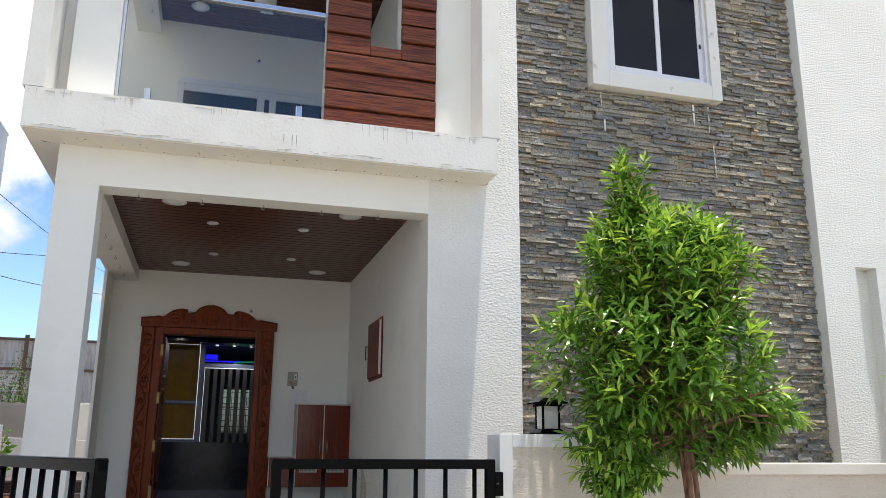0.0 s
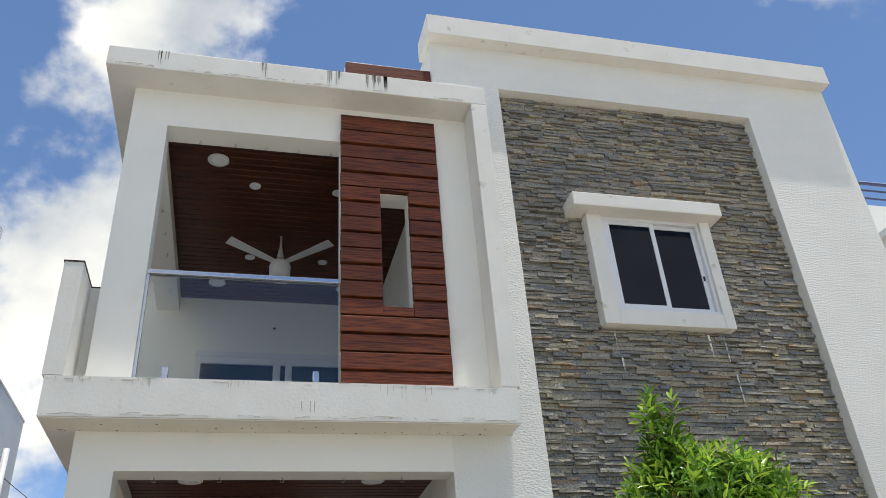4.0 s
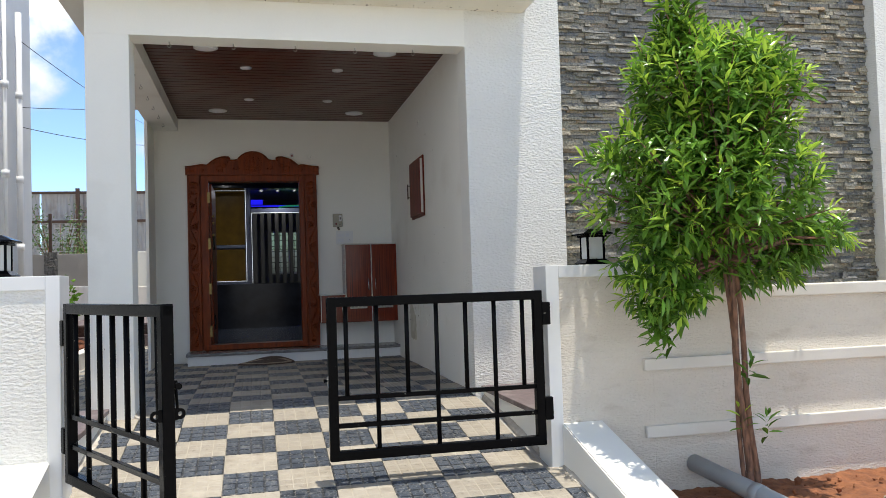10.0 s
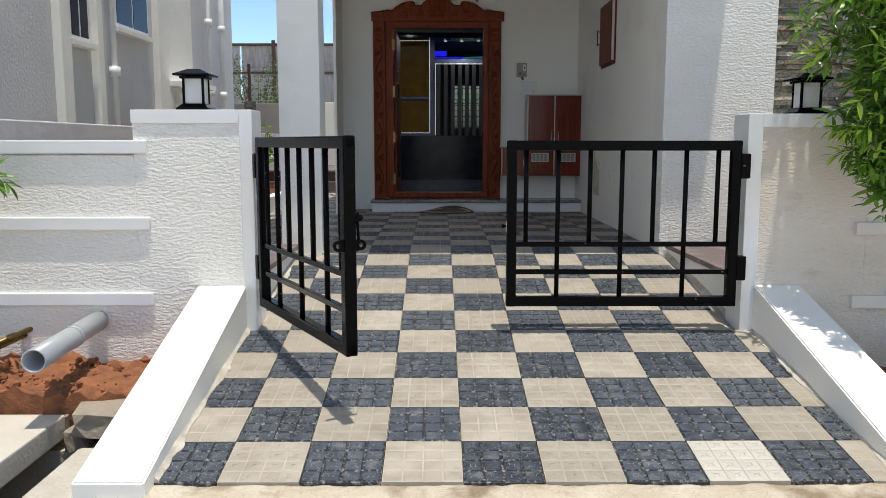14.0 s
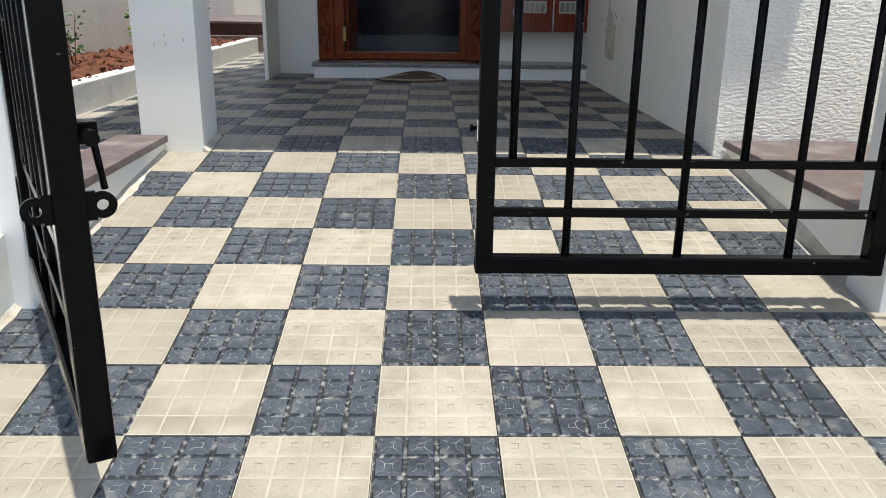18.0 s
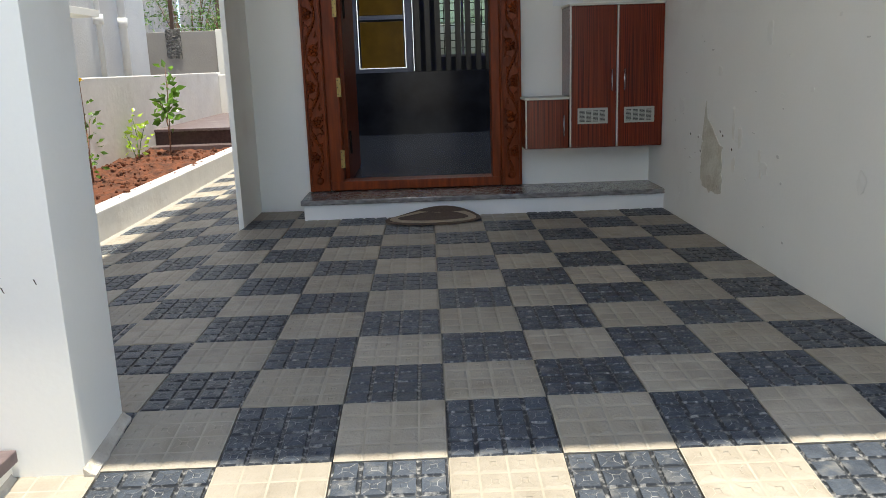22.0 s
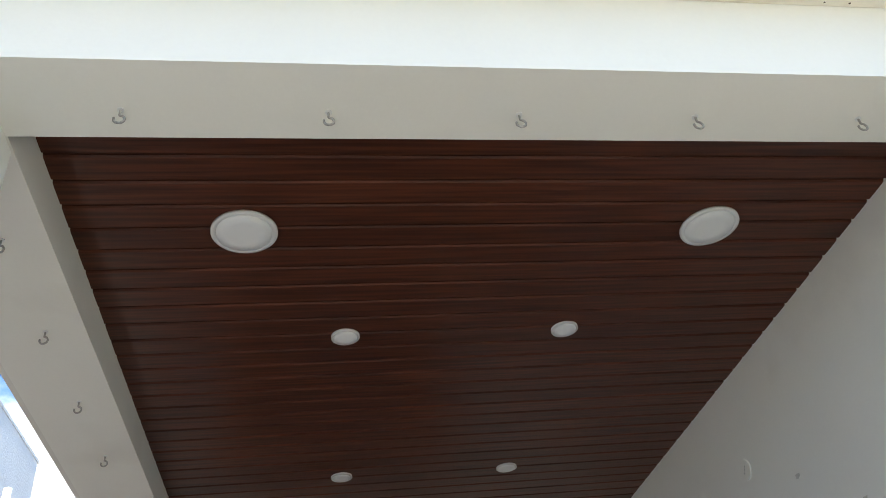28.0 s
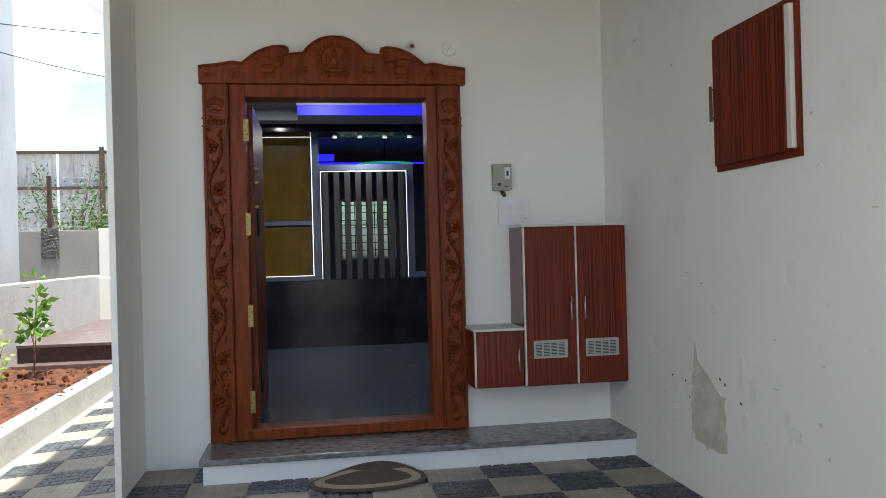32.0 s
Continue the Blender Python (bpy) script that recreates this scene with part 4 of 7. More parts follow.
for a, b in ((-1.22, -0.35), (-0.26, -0.20), (-0.12, 0.80)):
    boxpart("pane", (a, b, 0.0, 0.01, 0.0, 1.77), M["dark_glass"], sl, "dark glass pane")

# cable outlet on the balcony's rear wall
outlet = thing("cable_outlet", (0.542, 9.475, 5.512), "small open cable outlet in the white wall", "outlet")
rim = lathe(bmesh.new(), [(0.028, -0.004), (0.034, -0.004), (0.034, 0.0)], sides=20)
rim.transform(Matrix.Rotation(radians(-90), 4, "X"))
part("box_rim", rim, M["upvc"], outlet)
part("cable_end", tube(bmesh.new(), (0, -0.02, 0.0), (0.004, -0.002, 0.01), 0.014), M["cable"], outlet, "dark loose cable end")

# ceiling fan
fan = thing("ceiling_fan", (0.515, 7.86, 5.90), "white three-bladed ceiling fan at rest", "fan")
part("down_rod", tube(bmesh.new(), (0, 0, -0.34), (0, 0, 0.0), 0.013), M["white_paint"], fan)
part("canopy", lathe(bmesh.new(), [(0.046, -0.30), (0.040, -0.285), (0.020, -0.17), (0.014, -0.15)]), M["white_paint"], fan)
part("motor", lathe(bmesh.new(), [(0.05, -0.535), (0.098, -0.53), (0.112, -0.51), (0.118, -0.40), (0.105, -0.355), (0.06, -0.32), (0.02, -0.31)]), M["white_paint"], fan)
for a in (86, 206, 326):
    bm = bmesh.new()
    box(bm, 0.09, 0.64, -0.072, 0.072, -0.365, -0.357, bevel=0.003)
    for v in bm.verts:
        v.co.y *= 0.55 + 0.45 * min(1, max(0, (v.co.x - 0.09) / 0.35))
    bm.transform(Matrix.Rotation(radians(a), 4, "Z") @ Matrix.Translation((0, 0, -0.36)) @ Matrix.Rotation(radians(-9), 4, "Y") @ Matrix.Rotation(radians(2), 4, "X") @ Matrix.Translation((0, 0, 0.36)))
    part("blade", bm, M["white_paint"], fan)


def ceiling_light(place, r, group):
    t = thing("ceiling_light", place, "round white recessed ceiling light, switched off", "ceiling light", group)
    bm = lathe(bmesh.new(), [(r * 0.80, -0.004), (r * 0.9, -0.010), (r, -0.008), (r, 0.0)], sides=32)
    part("rim", bm, M["white_paint"], t)
    part("diffuser", lathe(bmesh.new(), [(r * 0.5, -0.0125), (r * 0.83, -0.0115), (r * 0.84, -0.002)], sides=32), M["light_disc"], t)


for x, y, r in ((-0.150, 6.572, 0.095), (1.295, 6.572, 0.095), (-0.161, 8.975, 0.098), (1.327, 8.997, 0.098), (0.157, 7.158, 0.050), (0.959, 7.156, 0.050), (0.175, 8.396, 0.050), (0.976, 8.405, 0.050)):
    ceiling_light((x, y, 2.768), r, "porch ceiling lights")
for x, y, r in ((-0.175, 6.53, 0.103), (1.38, 6.53, 0.103), (0.19, 6.917, 0.058), (1.04, 6.925, 0.058), (0.181, 8.358, 0.058), (1.035, 8.375, 0.058), (-0.19, 9.02, 0.103), (1.38, 9.02, 0.103)):
    ceiling_light((x, y, 5.90), r, "balcony ceiling lights")


def hook(place, group):
    """A small open screw hook under a beam."""
    h = thing("ceiling_hook", place, "small white steel hook in the beam", "hook", group)
    pts = [Vector((0, 0, 0.0)), Vector((0, 0, -0.022))]
    for i in range(8):
        a = math.pi / 2 - i * math.tau * 0.8 / 7
        pts.append(Vector((0.014 * math.cos(a), 0, -0.036 + 0.014 * math.sin(a))))
    part("shank", polytube(bmesh.new(), [p * 0.85 for p in pts], 0.0030, 6), M["hook_steel"], h, "grey steel shank")
    part("plate", lathe(bmesh.new(), [(0.008, -0.003), (0.008, 0.0)], sides=10), M["white_paint"], h)
    return h


for x in (-0.37, 0.079, 0.526, 0.973, 1.42):
    hook((x, 5.987, 2.632), "porch beam hooks")
for y in (6.43, 6.86, 7.296, 7.73, 8.155, 8.59, 9.02):
    hook((-0.735, y, 2.632), "porch beam hooks")
for x in (-0.318, -0.009, 0.27, 0.568, 0.868):
    hook((x, 6.02, 5.715), "balcony beam hooks")
for y in (6.33, 6.76, 7.195, 7.63, 8.07, 8.49, 8.905):
    hook((-0.711, y, 5.715), "balcony beam hooks")

# drip stains on the slab fronts
def drips(name, x0, x1, z, n, lmin, lmax, y, seed, w=0.006, mat="stain", label="dark rain drip stains"):
    rnd = random.Random(seed)
    st = structure(name, [(x0, x0 + 0.003, y - 0.0012, y + 0.002, z - 0.05, z)], M[mat], label, "stain", 0)
    for i in range(n):
        x = rnd.uniform(x0, x1)
        ln = rnd.uniform(lmin, lmax)
        ww = w * rnd.uniform(0.4, 1.4)
        ring = ((x - ww, z), (x + ww, z), (x + ww * 0.7, z - ln * 0.7), (x + 0.001, z - ln), (x - ww * 0.5, z - ln * 0.75))
        bm = flat_piece(bmesh.new(), [(a, y - 0.003, b) for a, b in ring], [(a, y + 0.001, b) for a, b in ring])
        part("drip", bm, M[mat], st)


drips("stain_roof_slab_1", 0.78, 0.93, 6.333, 9, 0.08, 0.19, YS, 1)
drips("stain_roof_slab_2", 1.14, 1.34, 6.334, 14, 0.06, 0.2, YS, 2, 0.009)
drips("stain_roof_slab_3", -0.72, -0.62, 6.333, 5, 0.05, 0.16, YS, 3)
drips("stain_roof_slab_4", 0.18, 0.22, 6.333, 3, 0.1, 0.22, YS, 4)
drips("stain_balcony_slab_1", 0.62, 0.72, 3.06, 4, 0.05, 0.10, YS, 5, 0.002)

drips("stain_balcony_slab_2", -0.55, -0.40, 3.205, 6, 0.03, 0.10, YS, 6, 0.0022, mat="grime")
drips("stain_balcony_slab_3", 0.10, 0.42, 3.205, 9, 0.02, 0.07, YS, 7, 0.0022, mat="grime")
drips("stain_balcony_slab_4", 1.20, 2.05, 3.205, 9, 0.03, 0.13, YS, 8, 0.0018, mat="grime")
drips("stain_balcony_slab_5", -1.05, -0.80, 3.205, 5, 0.03, 0.09, YS, 9, 0.0022, mat="grime")


r_fleck = random.Random(17)
fleck_base = structure("stain_soffit", [(-1.0, -0.99, YF - 0.03, YF - 0.025, 2.911, 2.9125)], M["rust"], "brown water specks under the balcony slab", "stain", 0)
for i in range(70):
    x, y, r = r_fleck.uniform(-1.05, 2.2), YF - 0.01 - 0.16 * r_fleck.random() ** 2, 0.002 + 0.006 * r_fleck.random() ** 2
    ring = [(x + r * r_fleck.uniform(0.6, 1.6) * math.cos(q * math.tau / 6), y + r * r_fleck.uniform(0.6, 1.3) * math.sin(q * math.tau / 6)) for q in range(6)]
    part("speck", flat_piece(bmesh.new(), [(a, b, 2.9115) for a, b in ring], [(a, b, 2.9135) for a, b in ring]), M["rust"], fleck_base)


def edge_grime(name, x0, x1, z, y, n, seed):
    """Short flecks of dirt along an edge."""
    r = random.Random(seed)
    st = structure(name, [(x0, x0 + 0.01, y - 0.0012, y + 0.002, z, z + 0.003)], M["grime"], "dirt gathered along the slab edge", "stain", 0)
    for i in range(n):
        x, ln, h = r.uniform(x0, x1), r.uniform(0.015, 0.11), r.uniform(0.0015, 0.006)
        zz = z + r.random() ** 2 * 0.02
        ring = ((x, zz), (x + ln, zz + r.uniform(-0.002, 0.002)), (x + ln * 0.8, zz + h), (x + ln * 0.2, zz + h * 0.8))
        part("fleck", flat_piece(bmesh.new(), [(a, y - 0.0026, b) for a, b in ring], [(a, y + 0.001, b) for a, b in ring]), M["grime"], st)


edge_grime("stain_edge_1", -1.10, 2.20, 2.934, YS, 46, 3)
edge_grime("stain_edge_2", -1.10, 2.20, 6.130, YS, 40, 4)
edge_grime("stain_edge_3", -1.10, 2.10, 3.185, YS, 26, 5)
for i, (xa, zl) in enumerate(((3.40, 3.93), (3.43, 3.70), (4.34, 3.93), (4.50, 3.93), (4.53, 3.55))):
    drips("stain_lime_%d" % (i + 1), xa, xa + 0.012, zl, 2, 0.12, 0.34, 5.947, 30 + i, 0.005, "plaster", "white lime drips on the stone")

# ---- porch: carved door frame ----
door = thing("door_1", (0.199, 9.475, 0.127), "carved polished teak entrance door frame, door standing open", "door")
door["kind"] = "structure"
DX, DY, DZ = 0.197, 9.52, 0.122


def dbox(name, d, mat=None, label="", bevel=0.004, parent=None):
    return boxpart(name, (d[0] - DX, d[1] - DX, d[2] - DY, d[3] - DY, d[4] - DZ, d[5] - DZ), mat or M["door_wood"], parent or door, label, bevel)


def carved_jamb(x0, x1, mirror):
    j = dbox("jamb", (x0, x1, 9.472, 9.53, 0.127, 2.118), label="carved teak jamb with flowering vine", bevel=0.006)
    xc, s = (x0 + x1) / 2 - DX, -1 if mirror else 1
    for xa in (x0 + 0.006, x1 - 0.018):
        dbox("bead", (xa, xa + 0.012, 9.454, 9.474, 0.16, 2.11), parent=j, bevel=0.003)
    yf = 9.470 - DY
    bm = bmesh.new()
    xv = xc - s * 0.010
    wave = lambda z: xv + s * 0.042 * math.sin((z - 0.24) * math.tau / 0.47)
    pts = [Vector((wave(0.24 + i * 0.02), yf - 0.001, 0.24 + i * 0.02 - DZ)) for i in range(80)]
    polytube(bm, pts, 0.0105, 6)

    def curl(cx, cz, r, a0, turn, way, thick):
        q = [Vector((cx + way * r * (1 - 0.55 * i / 11) * math.cos(a0 + turn * i / 11), yf - 0.001, cz + r * (1 - 0.55 * i / 11) * math.sin(a0 + turn * i / 11))) for i in range(12)]
        for i in range(11):
            tube(bm, q[i], q[i + 1], thick * (1 - 0.06 * i), thick * (1 - 0.06 * (i + 1)), 6)

    def petal(cx, cz, a, ln, wd, deep):
        for i in range(4):
            k = (i + 0.5) / 4
            blob(bm, (cx + ln * k * math.cos(a), yf + 0.002, cz + ln * k * math.sin(a)), wd * math.sin(math.pi * (0.15 + 0.8 * k)), deep, wd * math.sin(math.pi * (0.15 + 0.8 * k)))

    k = 0
    z = 0.24 + 0.1175
    while z < 1.80:
        side = s * (1 if k % 2 else -1)
        fx, fz = xv + side * 0.012, z - DZ
        for a in range(5):
            aa = a * math.tau / 5 + 0.3
            blob(bm, (fx + 0.022 * math.cos(aa), yf, fz + 0.022 * math.sin(aa)), 0.0155, 0.014, 0.0155)
        blob(bm, (fx, yf - 0.011, fz), 0.010, 0.009, 0.010)
        curl(fx, fz, 0.050, 0.2, 2.5, side, 0.0105)
        curl(fx, fz, 0.047, -0.3, -2.2, side, 0.010)
        petal(fx - side * 0.030, fz + 0.056, 2.2 if side > 0 else 0.94, 0.055, 0.013, 0.014)
        petal(fx + side * 0.030, fz - 0.050, -0.7 if side > 0 else -2.44, 0.046, 0.013, 0.014)
        petal(fx - side * 0.034, fz - 0.030, 3.6 if side > 0 else -0.46, 0.034, 0.011, 0.013)
        petal(fx + side * 0.036, fz + 0.040, 0.5 if side > 0 else 2.64, 0.034, 0.011, 0.013)
        curl(fx + side * 0.030, fz + 0.086, 0.018, 0, 4.5, side, 0.005)
        curl(fx - side * 0.034, fz - 0.080, 0.016, 0, 4.5, -side, 0.005)
        gz = fz + 0.1175
        petal(xv - side * 0.004, gz + 0.012, 0.9 if side > 0 else 2.2, 0.060, 0.015, 0.014)
        petal(xv + side * 0.030, gz - 0.030, 1.2 if side > 0 else 1.9, 0.045, 0.011, 0.013)
        curl(xv - side * 0.030, gz + 0.030, 0.020, 0, 4.8, side, 0.006)
        z += 0.235
        k += 1
    for v in bm.verts:
        v.co.x = xc + 0.056 * math.tanh((v.co.x - xc) / 0.056)
        v.co.y = yf + (v.co.y - yf) * 1.7
    blob(bm, (xc, yf, 0.20 - DZ), 0.030, 0.008, 0.028)
    blob(bm, (xc, yf, 0.245 - DZ), 0.014, 0.008, 0.018)
    part("vine_carving", bm, M["door_wood"], j, "carved vine with round flowers")
    # capital: fluted band and a fan of petals
    bm = bmesh.new()
    box(bm, x0 - DX - 0.004, x1 - DX + 0.004, yf - 0.008, yf + 0.004, 1.875 - DZ, 1.885 - DZ)
    for i in range(9):
        xx = x0 - DX + 0.012 + i * (x1 - x0 - 0.024) / 8
        tube(bm, (xx, yf, 1.888 - DZ), (xx, yf, 1.915 - DZ), 0.0055, 0.0055, 8)
    box(bm, x0 - DX - 0.004, x1 - DX + 0.004, yf - 0.008, yf + 0.004, 1.918 - DZ, 1.928 - DZ)
    for i in range(7):
        a = (i - 3) * 0.33
        blob(bm, (xc + 0.045 * math.sin(a), yf, 1.985 - DZ + 0.035 * math.cos(a)), 0.010, 0.007, 0.026)
    blob(bm, (xc, yf, 1.965 - DZ), 0.04, 0.006, 0.012)
    part("capital", bm, M["door_wood"], j, "carved lotus capital")
    return j


carved_jamb(-0.535, -0.395, False)
carved_jamb(0.775, 0.915, True)
# inner frame
dbox("inner_stile", (-0.395, -0.305, 9.492, 9.66, 0.127, 2.118), bevel=0.006)
dbox("inner_stile", (0.715, 0.775, 9.492, 9.66, 0.127, 2.118), bevel=0.006)
dbox("inner_head", (-0.305, 0.715, 9.490, 9.66, 2.045, 2.118), bevel=0.006)
dbox("threshold", (-0.395, 0.775, 9.488, 9.66, 0.127, 0.188), bevel=0.006)
# pediment
half = [(0.748, 2.120), (0.748, 2.208), (0.64, 2.220), (0.567, 2.235), (0.512, 2.226), (0.475, 2.258), (0.435, 2.288), (0.39, 2.309), (0.34, 2.323), (0.295, 2.326), (0.266, 2.319), (0.260, 2.300), (0.282, 2.279), (0.217, 2.284), (0.172, 2.290), (0.150, 2.320), (0.120, 2.346), (0.085, 2.366), (0.045, 2.379)]
outline = [(-x, z - DZ) for x, z in half] + [(0.0, 2.383 - DZ)] + [(x, z - DZ) for x, z in reversed(half)]
ped = part("pediment", prism(bmesh.new(), outline, 9.468 - DY, 9.5195 - DY), M["door_wood"], door, "curved carved teak pediment")
bm = bmesh.new()
rim = [Vector((x, 9.464 - DY, z)) for x, z in outline[1:-1]]
polytube(bm, rim, 0.009, 6)
part("rim_moulding", bm, M["door_wood"], ped)
bm = bmesh.new()
yp = 9.466 - DY
rnd = random.Random(5)
for s in (-1, 1):
    for i in range(10):
        a = i * math.tau / 10
        blob(bm, (s * 0.555 + 0.026 * math.cos(a), yp, 2.175 - DZ + 0.026 * math.sin(a)), 0.008, 0.006, 0.008)
    blob(bm, (s * 0.555, yp, 2.175 - DZ), 0.014, 0.007, 0.014)
    for i in range(6):
        blob(bm, (s * (0.66 + 0.012 * i), yp, 2.165 - DZ), 0.006, 0.006, 0.018)
    # a four-legged animal with a raised trunk, facing the middle
    blob(bm, (s * 0.375, yp, 2.205 - DZ), 0.046, 0.014, 0.030, 2)
    blob(bm, (s * 0.322, yp - 0.002, 2.235 - DZ), 0.026, 0.014, 0.024, 2)
    for dx in (-0.03, -0.012, 0.014, 0.03):
        tube(bm, (s * (0.375 + dx), yp, 2.195 - DZ), (s * (0.375 + dx), yp, 2.148 - DZ), 0.008, 0.009, 8)
    polytube(bm, [Vector((s * (0.305 - 0.020 * math.sin(q * 0.45)), yp - 0.002, 2.225 + 0.011 * q - DZ)) for q in range(7)], 0.006, 6)
    for i in range(9):
        blob(bm, (s * (0.345 + 0.014 * i), yp, 2.262 + 0.012 * math.sin(i * 0.5) - DZ), 0.009, 0.008, 0.008)
    tube(bm, (s * 0.19, yp, 2.17 - DZ), (s * 0.19, yp, 2.275 - DZ), 0.005, 0.005, 6)
    for i in range(5):
        blob(bm, (s * 0.19 + 0.016 * (i - 2), yp, 2.180 - DZ + 0.005 * abs(i - 2)), 0.010, 0.009, 0.012)
    tube(bm, (s * 0.19 - 0.034, yp, 2.212 - DZ), (s * 0.19 + 0.034, yp, 2.212 - DZ), 0.006, 0.006, 6)
polytube(bm, [Vector((0.078 * math.cos(i * math.tau / 28), yp, 2.262 - DZ + 0.086 * math.sin(i * math.tau / 28))) for i in range(29)], 0.006, 6)
for i in range(22):
    blob(bm, (0.092 * math.cos(i * math.tau / 22), yp, 2.262 - DZ + 0.100 * math.sin(i * math.tau / 22)), 0.009, 0.008, 0.009)
# seated figure inside the ring: head, body, folded legs, arms and crown
for dx, dz, rx, rz in ((0, 0.035, 0.016, 0.020), (0, -0.005, 0.026, 0.030), (-0.034, -0.035, 0.026, 0.013), (0.034, -0.035, 0.026, 0.013), (0, -0.062, 0.062, 0.012), (0, 0.064, 0.010, 0.014), (-0.040, 0.012, 0.010, 0.024), (0.040, 0.012, 0.010, 0.024)):
    blob(bm, (dx, yp - 0.002, 2.262 - DZ + dz), rx, 0.013, rz, 2)
for i in range(9):
    blob(bm, ((i - 4) * 0.019, yp, 2.165 - DZ + 0.003 * abs(i - 4)), 0.011, 0.010, 0.017)
for v in bm.verts:
    v.co.y = yp + 0.003 + (v.co.y - yp) * 0.55
    v.co.z = 2.150 - DZ + (v.co.z - 2.150 + DZ) * 0.93
part("relief_carving", bm, M["door_wood"], ped, "low carved relief of a seated figure, animals and flowers")
# hinges and the opened leaf inside
for z in (0.28, 0.76, 1.272, 1.798):
    h = dbox("hinge", (-0.318, -0.290, 9.488, 9.4925, z, z + 0.125), M["brass"], "brass butt hinge with screw holes", 0.001)
    for i in range(5):
        part("screw", tube(bmesh.new(), (-0.311 - DX + 0.014 * (i % 2), 9.4885 - DY, z + 0.015 + i * 0.023 - DZ), (-0.311 - DX + 0.014 * (i % 2), 9.4865 - DY, z + 0.015 + i * 0.023 - DZ), 0.0035, 0.0035, 8), M["cable"], h)
leaf = thing("door_leaf", (-0.285, 9.625, 0.16), "dark polished wooden door leaf swung open inside", "door")
boxpart("panel", (-0.028, 0.008, 0.0, 0.95, 0.0, 1.88), M["door_wood"], leaf, "", 0.004)
for z in (0.2, 1.12):
    part("tower_bolt", tube(bmesh.new(), (0.022, 0.05, z), (0.022, 0.05, z + 0.16), 0.008), M["cable"], leaf)
for z in (1.28, 1.42, 1.50):
    boxpart("bolt_plate", (0.008, 0.03, 0.02, 0.09, z, z + 0.02), M["brass"], leaf, "", 0.003)

# ---- porch: cabinets ----
def cabinet(name, place, w, d, h, doors, label, vents):
    c = thing(name, place, label, "cabinet", "shoe cabinets")
    boxpart("body", (0, w, 0.02, d, 0, h), M["laminate"], c, "", 0.002)
    boxpart("top", (-0.006, w + 0.006, -0.004, d, h, h + 0.014), M["edge_band"], c, "cream top panel", 0.003)
    for i in range(doors):
        x0, x1 = w * i / doors, w * (i + 1) / doors
        dr = boxpart("door", (x0 + 0.010, x1 - 0.003, 0.0, 0.0195, 0.008, h - 0.004), M["laminate"], c, "striped red-brown laminate door", 0.002)
        boxpart("edge_band", (x0 + 0.001, x0 + 0.0095, -0.0008, 0.02, 0.006, h - 0.002), M["edge_band"], dr)
        hx = x1 - 0.035 if (i == 0) else x0 + 0.045
        hz = h * 0.42 if h > 0.5 else h * 0.30
        for dz in (0, 0.11):
            part("handle_post", tube(bmesh.new(), (hx, 0, hz + dz), (hx, -0.022, hz + dz), 0.004, 0.004, 8), M["steel"], dr)
        part("handle", tube(bmesh.new(), (hx, -0.022, hz - 0.012), (hx, -0.022, hz + 0.122), 0.005, 0.005, 10), M["steel"], dr, "slim steel bar handle")
        if vents:
            vx0, vx1, vz0, vz1 = x0 + 0.05, x1 - 0.055, 0.155, 0.255
            v = boxpart("vent", (vx0, vx1, -0.004, 0.0, vz0, vz1), M["grille"], dr, "grey plastic vent grille", 0.002)
            for a in range(4):
                for b in range(9):
                    ww = (vx1 - vx0 - 0.03) / 4
                    xa = vx0 + 0.012 + a * (ww + 0.002)
                    za = vz0 + 0.014 + b * 0.0082
                    boxpart("louvre", (xa, xa + ww - 0.008, -0.0048, -0.0035, za, za + 0.004), M["cable"], v)
    return c


cabinet("shoe_cabinet", (1.196, 9.168, 0.396), 0.60, 0.307, 0.888, 2, "tall wall-hung red-brown laminate cabinet with two doors", True)
cabinet("shoe_cabinet", (0.912, 9.178, 0.396), 0.280, 0.297, 0.315, 1, "low wall-hung red-brown laminate cabinet with one door", False)

# meter, switches, small fittings
mt = thing("meter_box", (1.155, 9.475, 1.508), "beige plastic doorbell control box on the wall", "control box")
boxpart("case", (-0.056, 0.056, -0.05, 0, 0, 0.155), M["meter_box"], mt, "", 0.006)
boxpart("cover", (0.012, 0.045, -0.056, -0.048, 0.065, 0.135), M["white_paint"], mt, "", 0.003)
boxpart("switch", (0.022, 0.034, -0.062, -0.055, 0.085, 0.112), M["cable"], mt, "", 0.002)
part("knob", tube(bmesh.new(), (-0.02, -0.048, 0.035), (-0.02, -0.058, 0.035), 0.012, 0.010, 14), M["red_knob"], mt, "red push button")
boxpart("badge", (0.01, 0.032, -0.0515, -0.049, 0.02, 0.026), M["cable"], mt)
bm = bmesh.new()
for i in range(4):
    polytube(bm, [Vector((-0.01 + i * 0.006, -0.02, 0.002)), Vector((-0.005 + 0.008 * i, -0.028, -0.018)), Vector((0.01 + i * 0.004, -0.012, -0.034))], 0.003, 6)
part("wires", bm, M["rust"], mt, "short brown wires")
sw = thing("switch_board", (1.234, 9.475, 1.305), "white modular switch board with a socket", "switch board")
boxpart("plate", (-0.1, 0.1, -0.014, 0, 0, 0.158), M["white_paint"], sw, "", 0.004)
for r, zz in enumerate((0.028, 0.088)):
    for i in range(5):
        if r == 0 and i == 3:
            continue
        xx = -0.08 + i * 0.0235 + (0.02 if i > 2 else 0)
        boxpart("rocker", (xx, xx + 0.021, -0.019, -0.013, zz, zz + 0.038), M["upvc"], sw, "", 0.002)
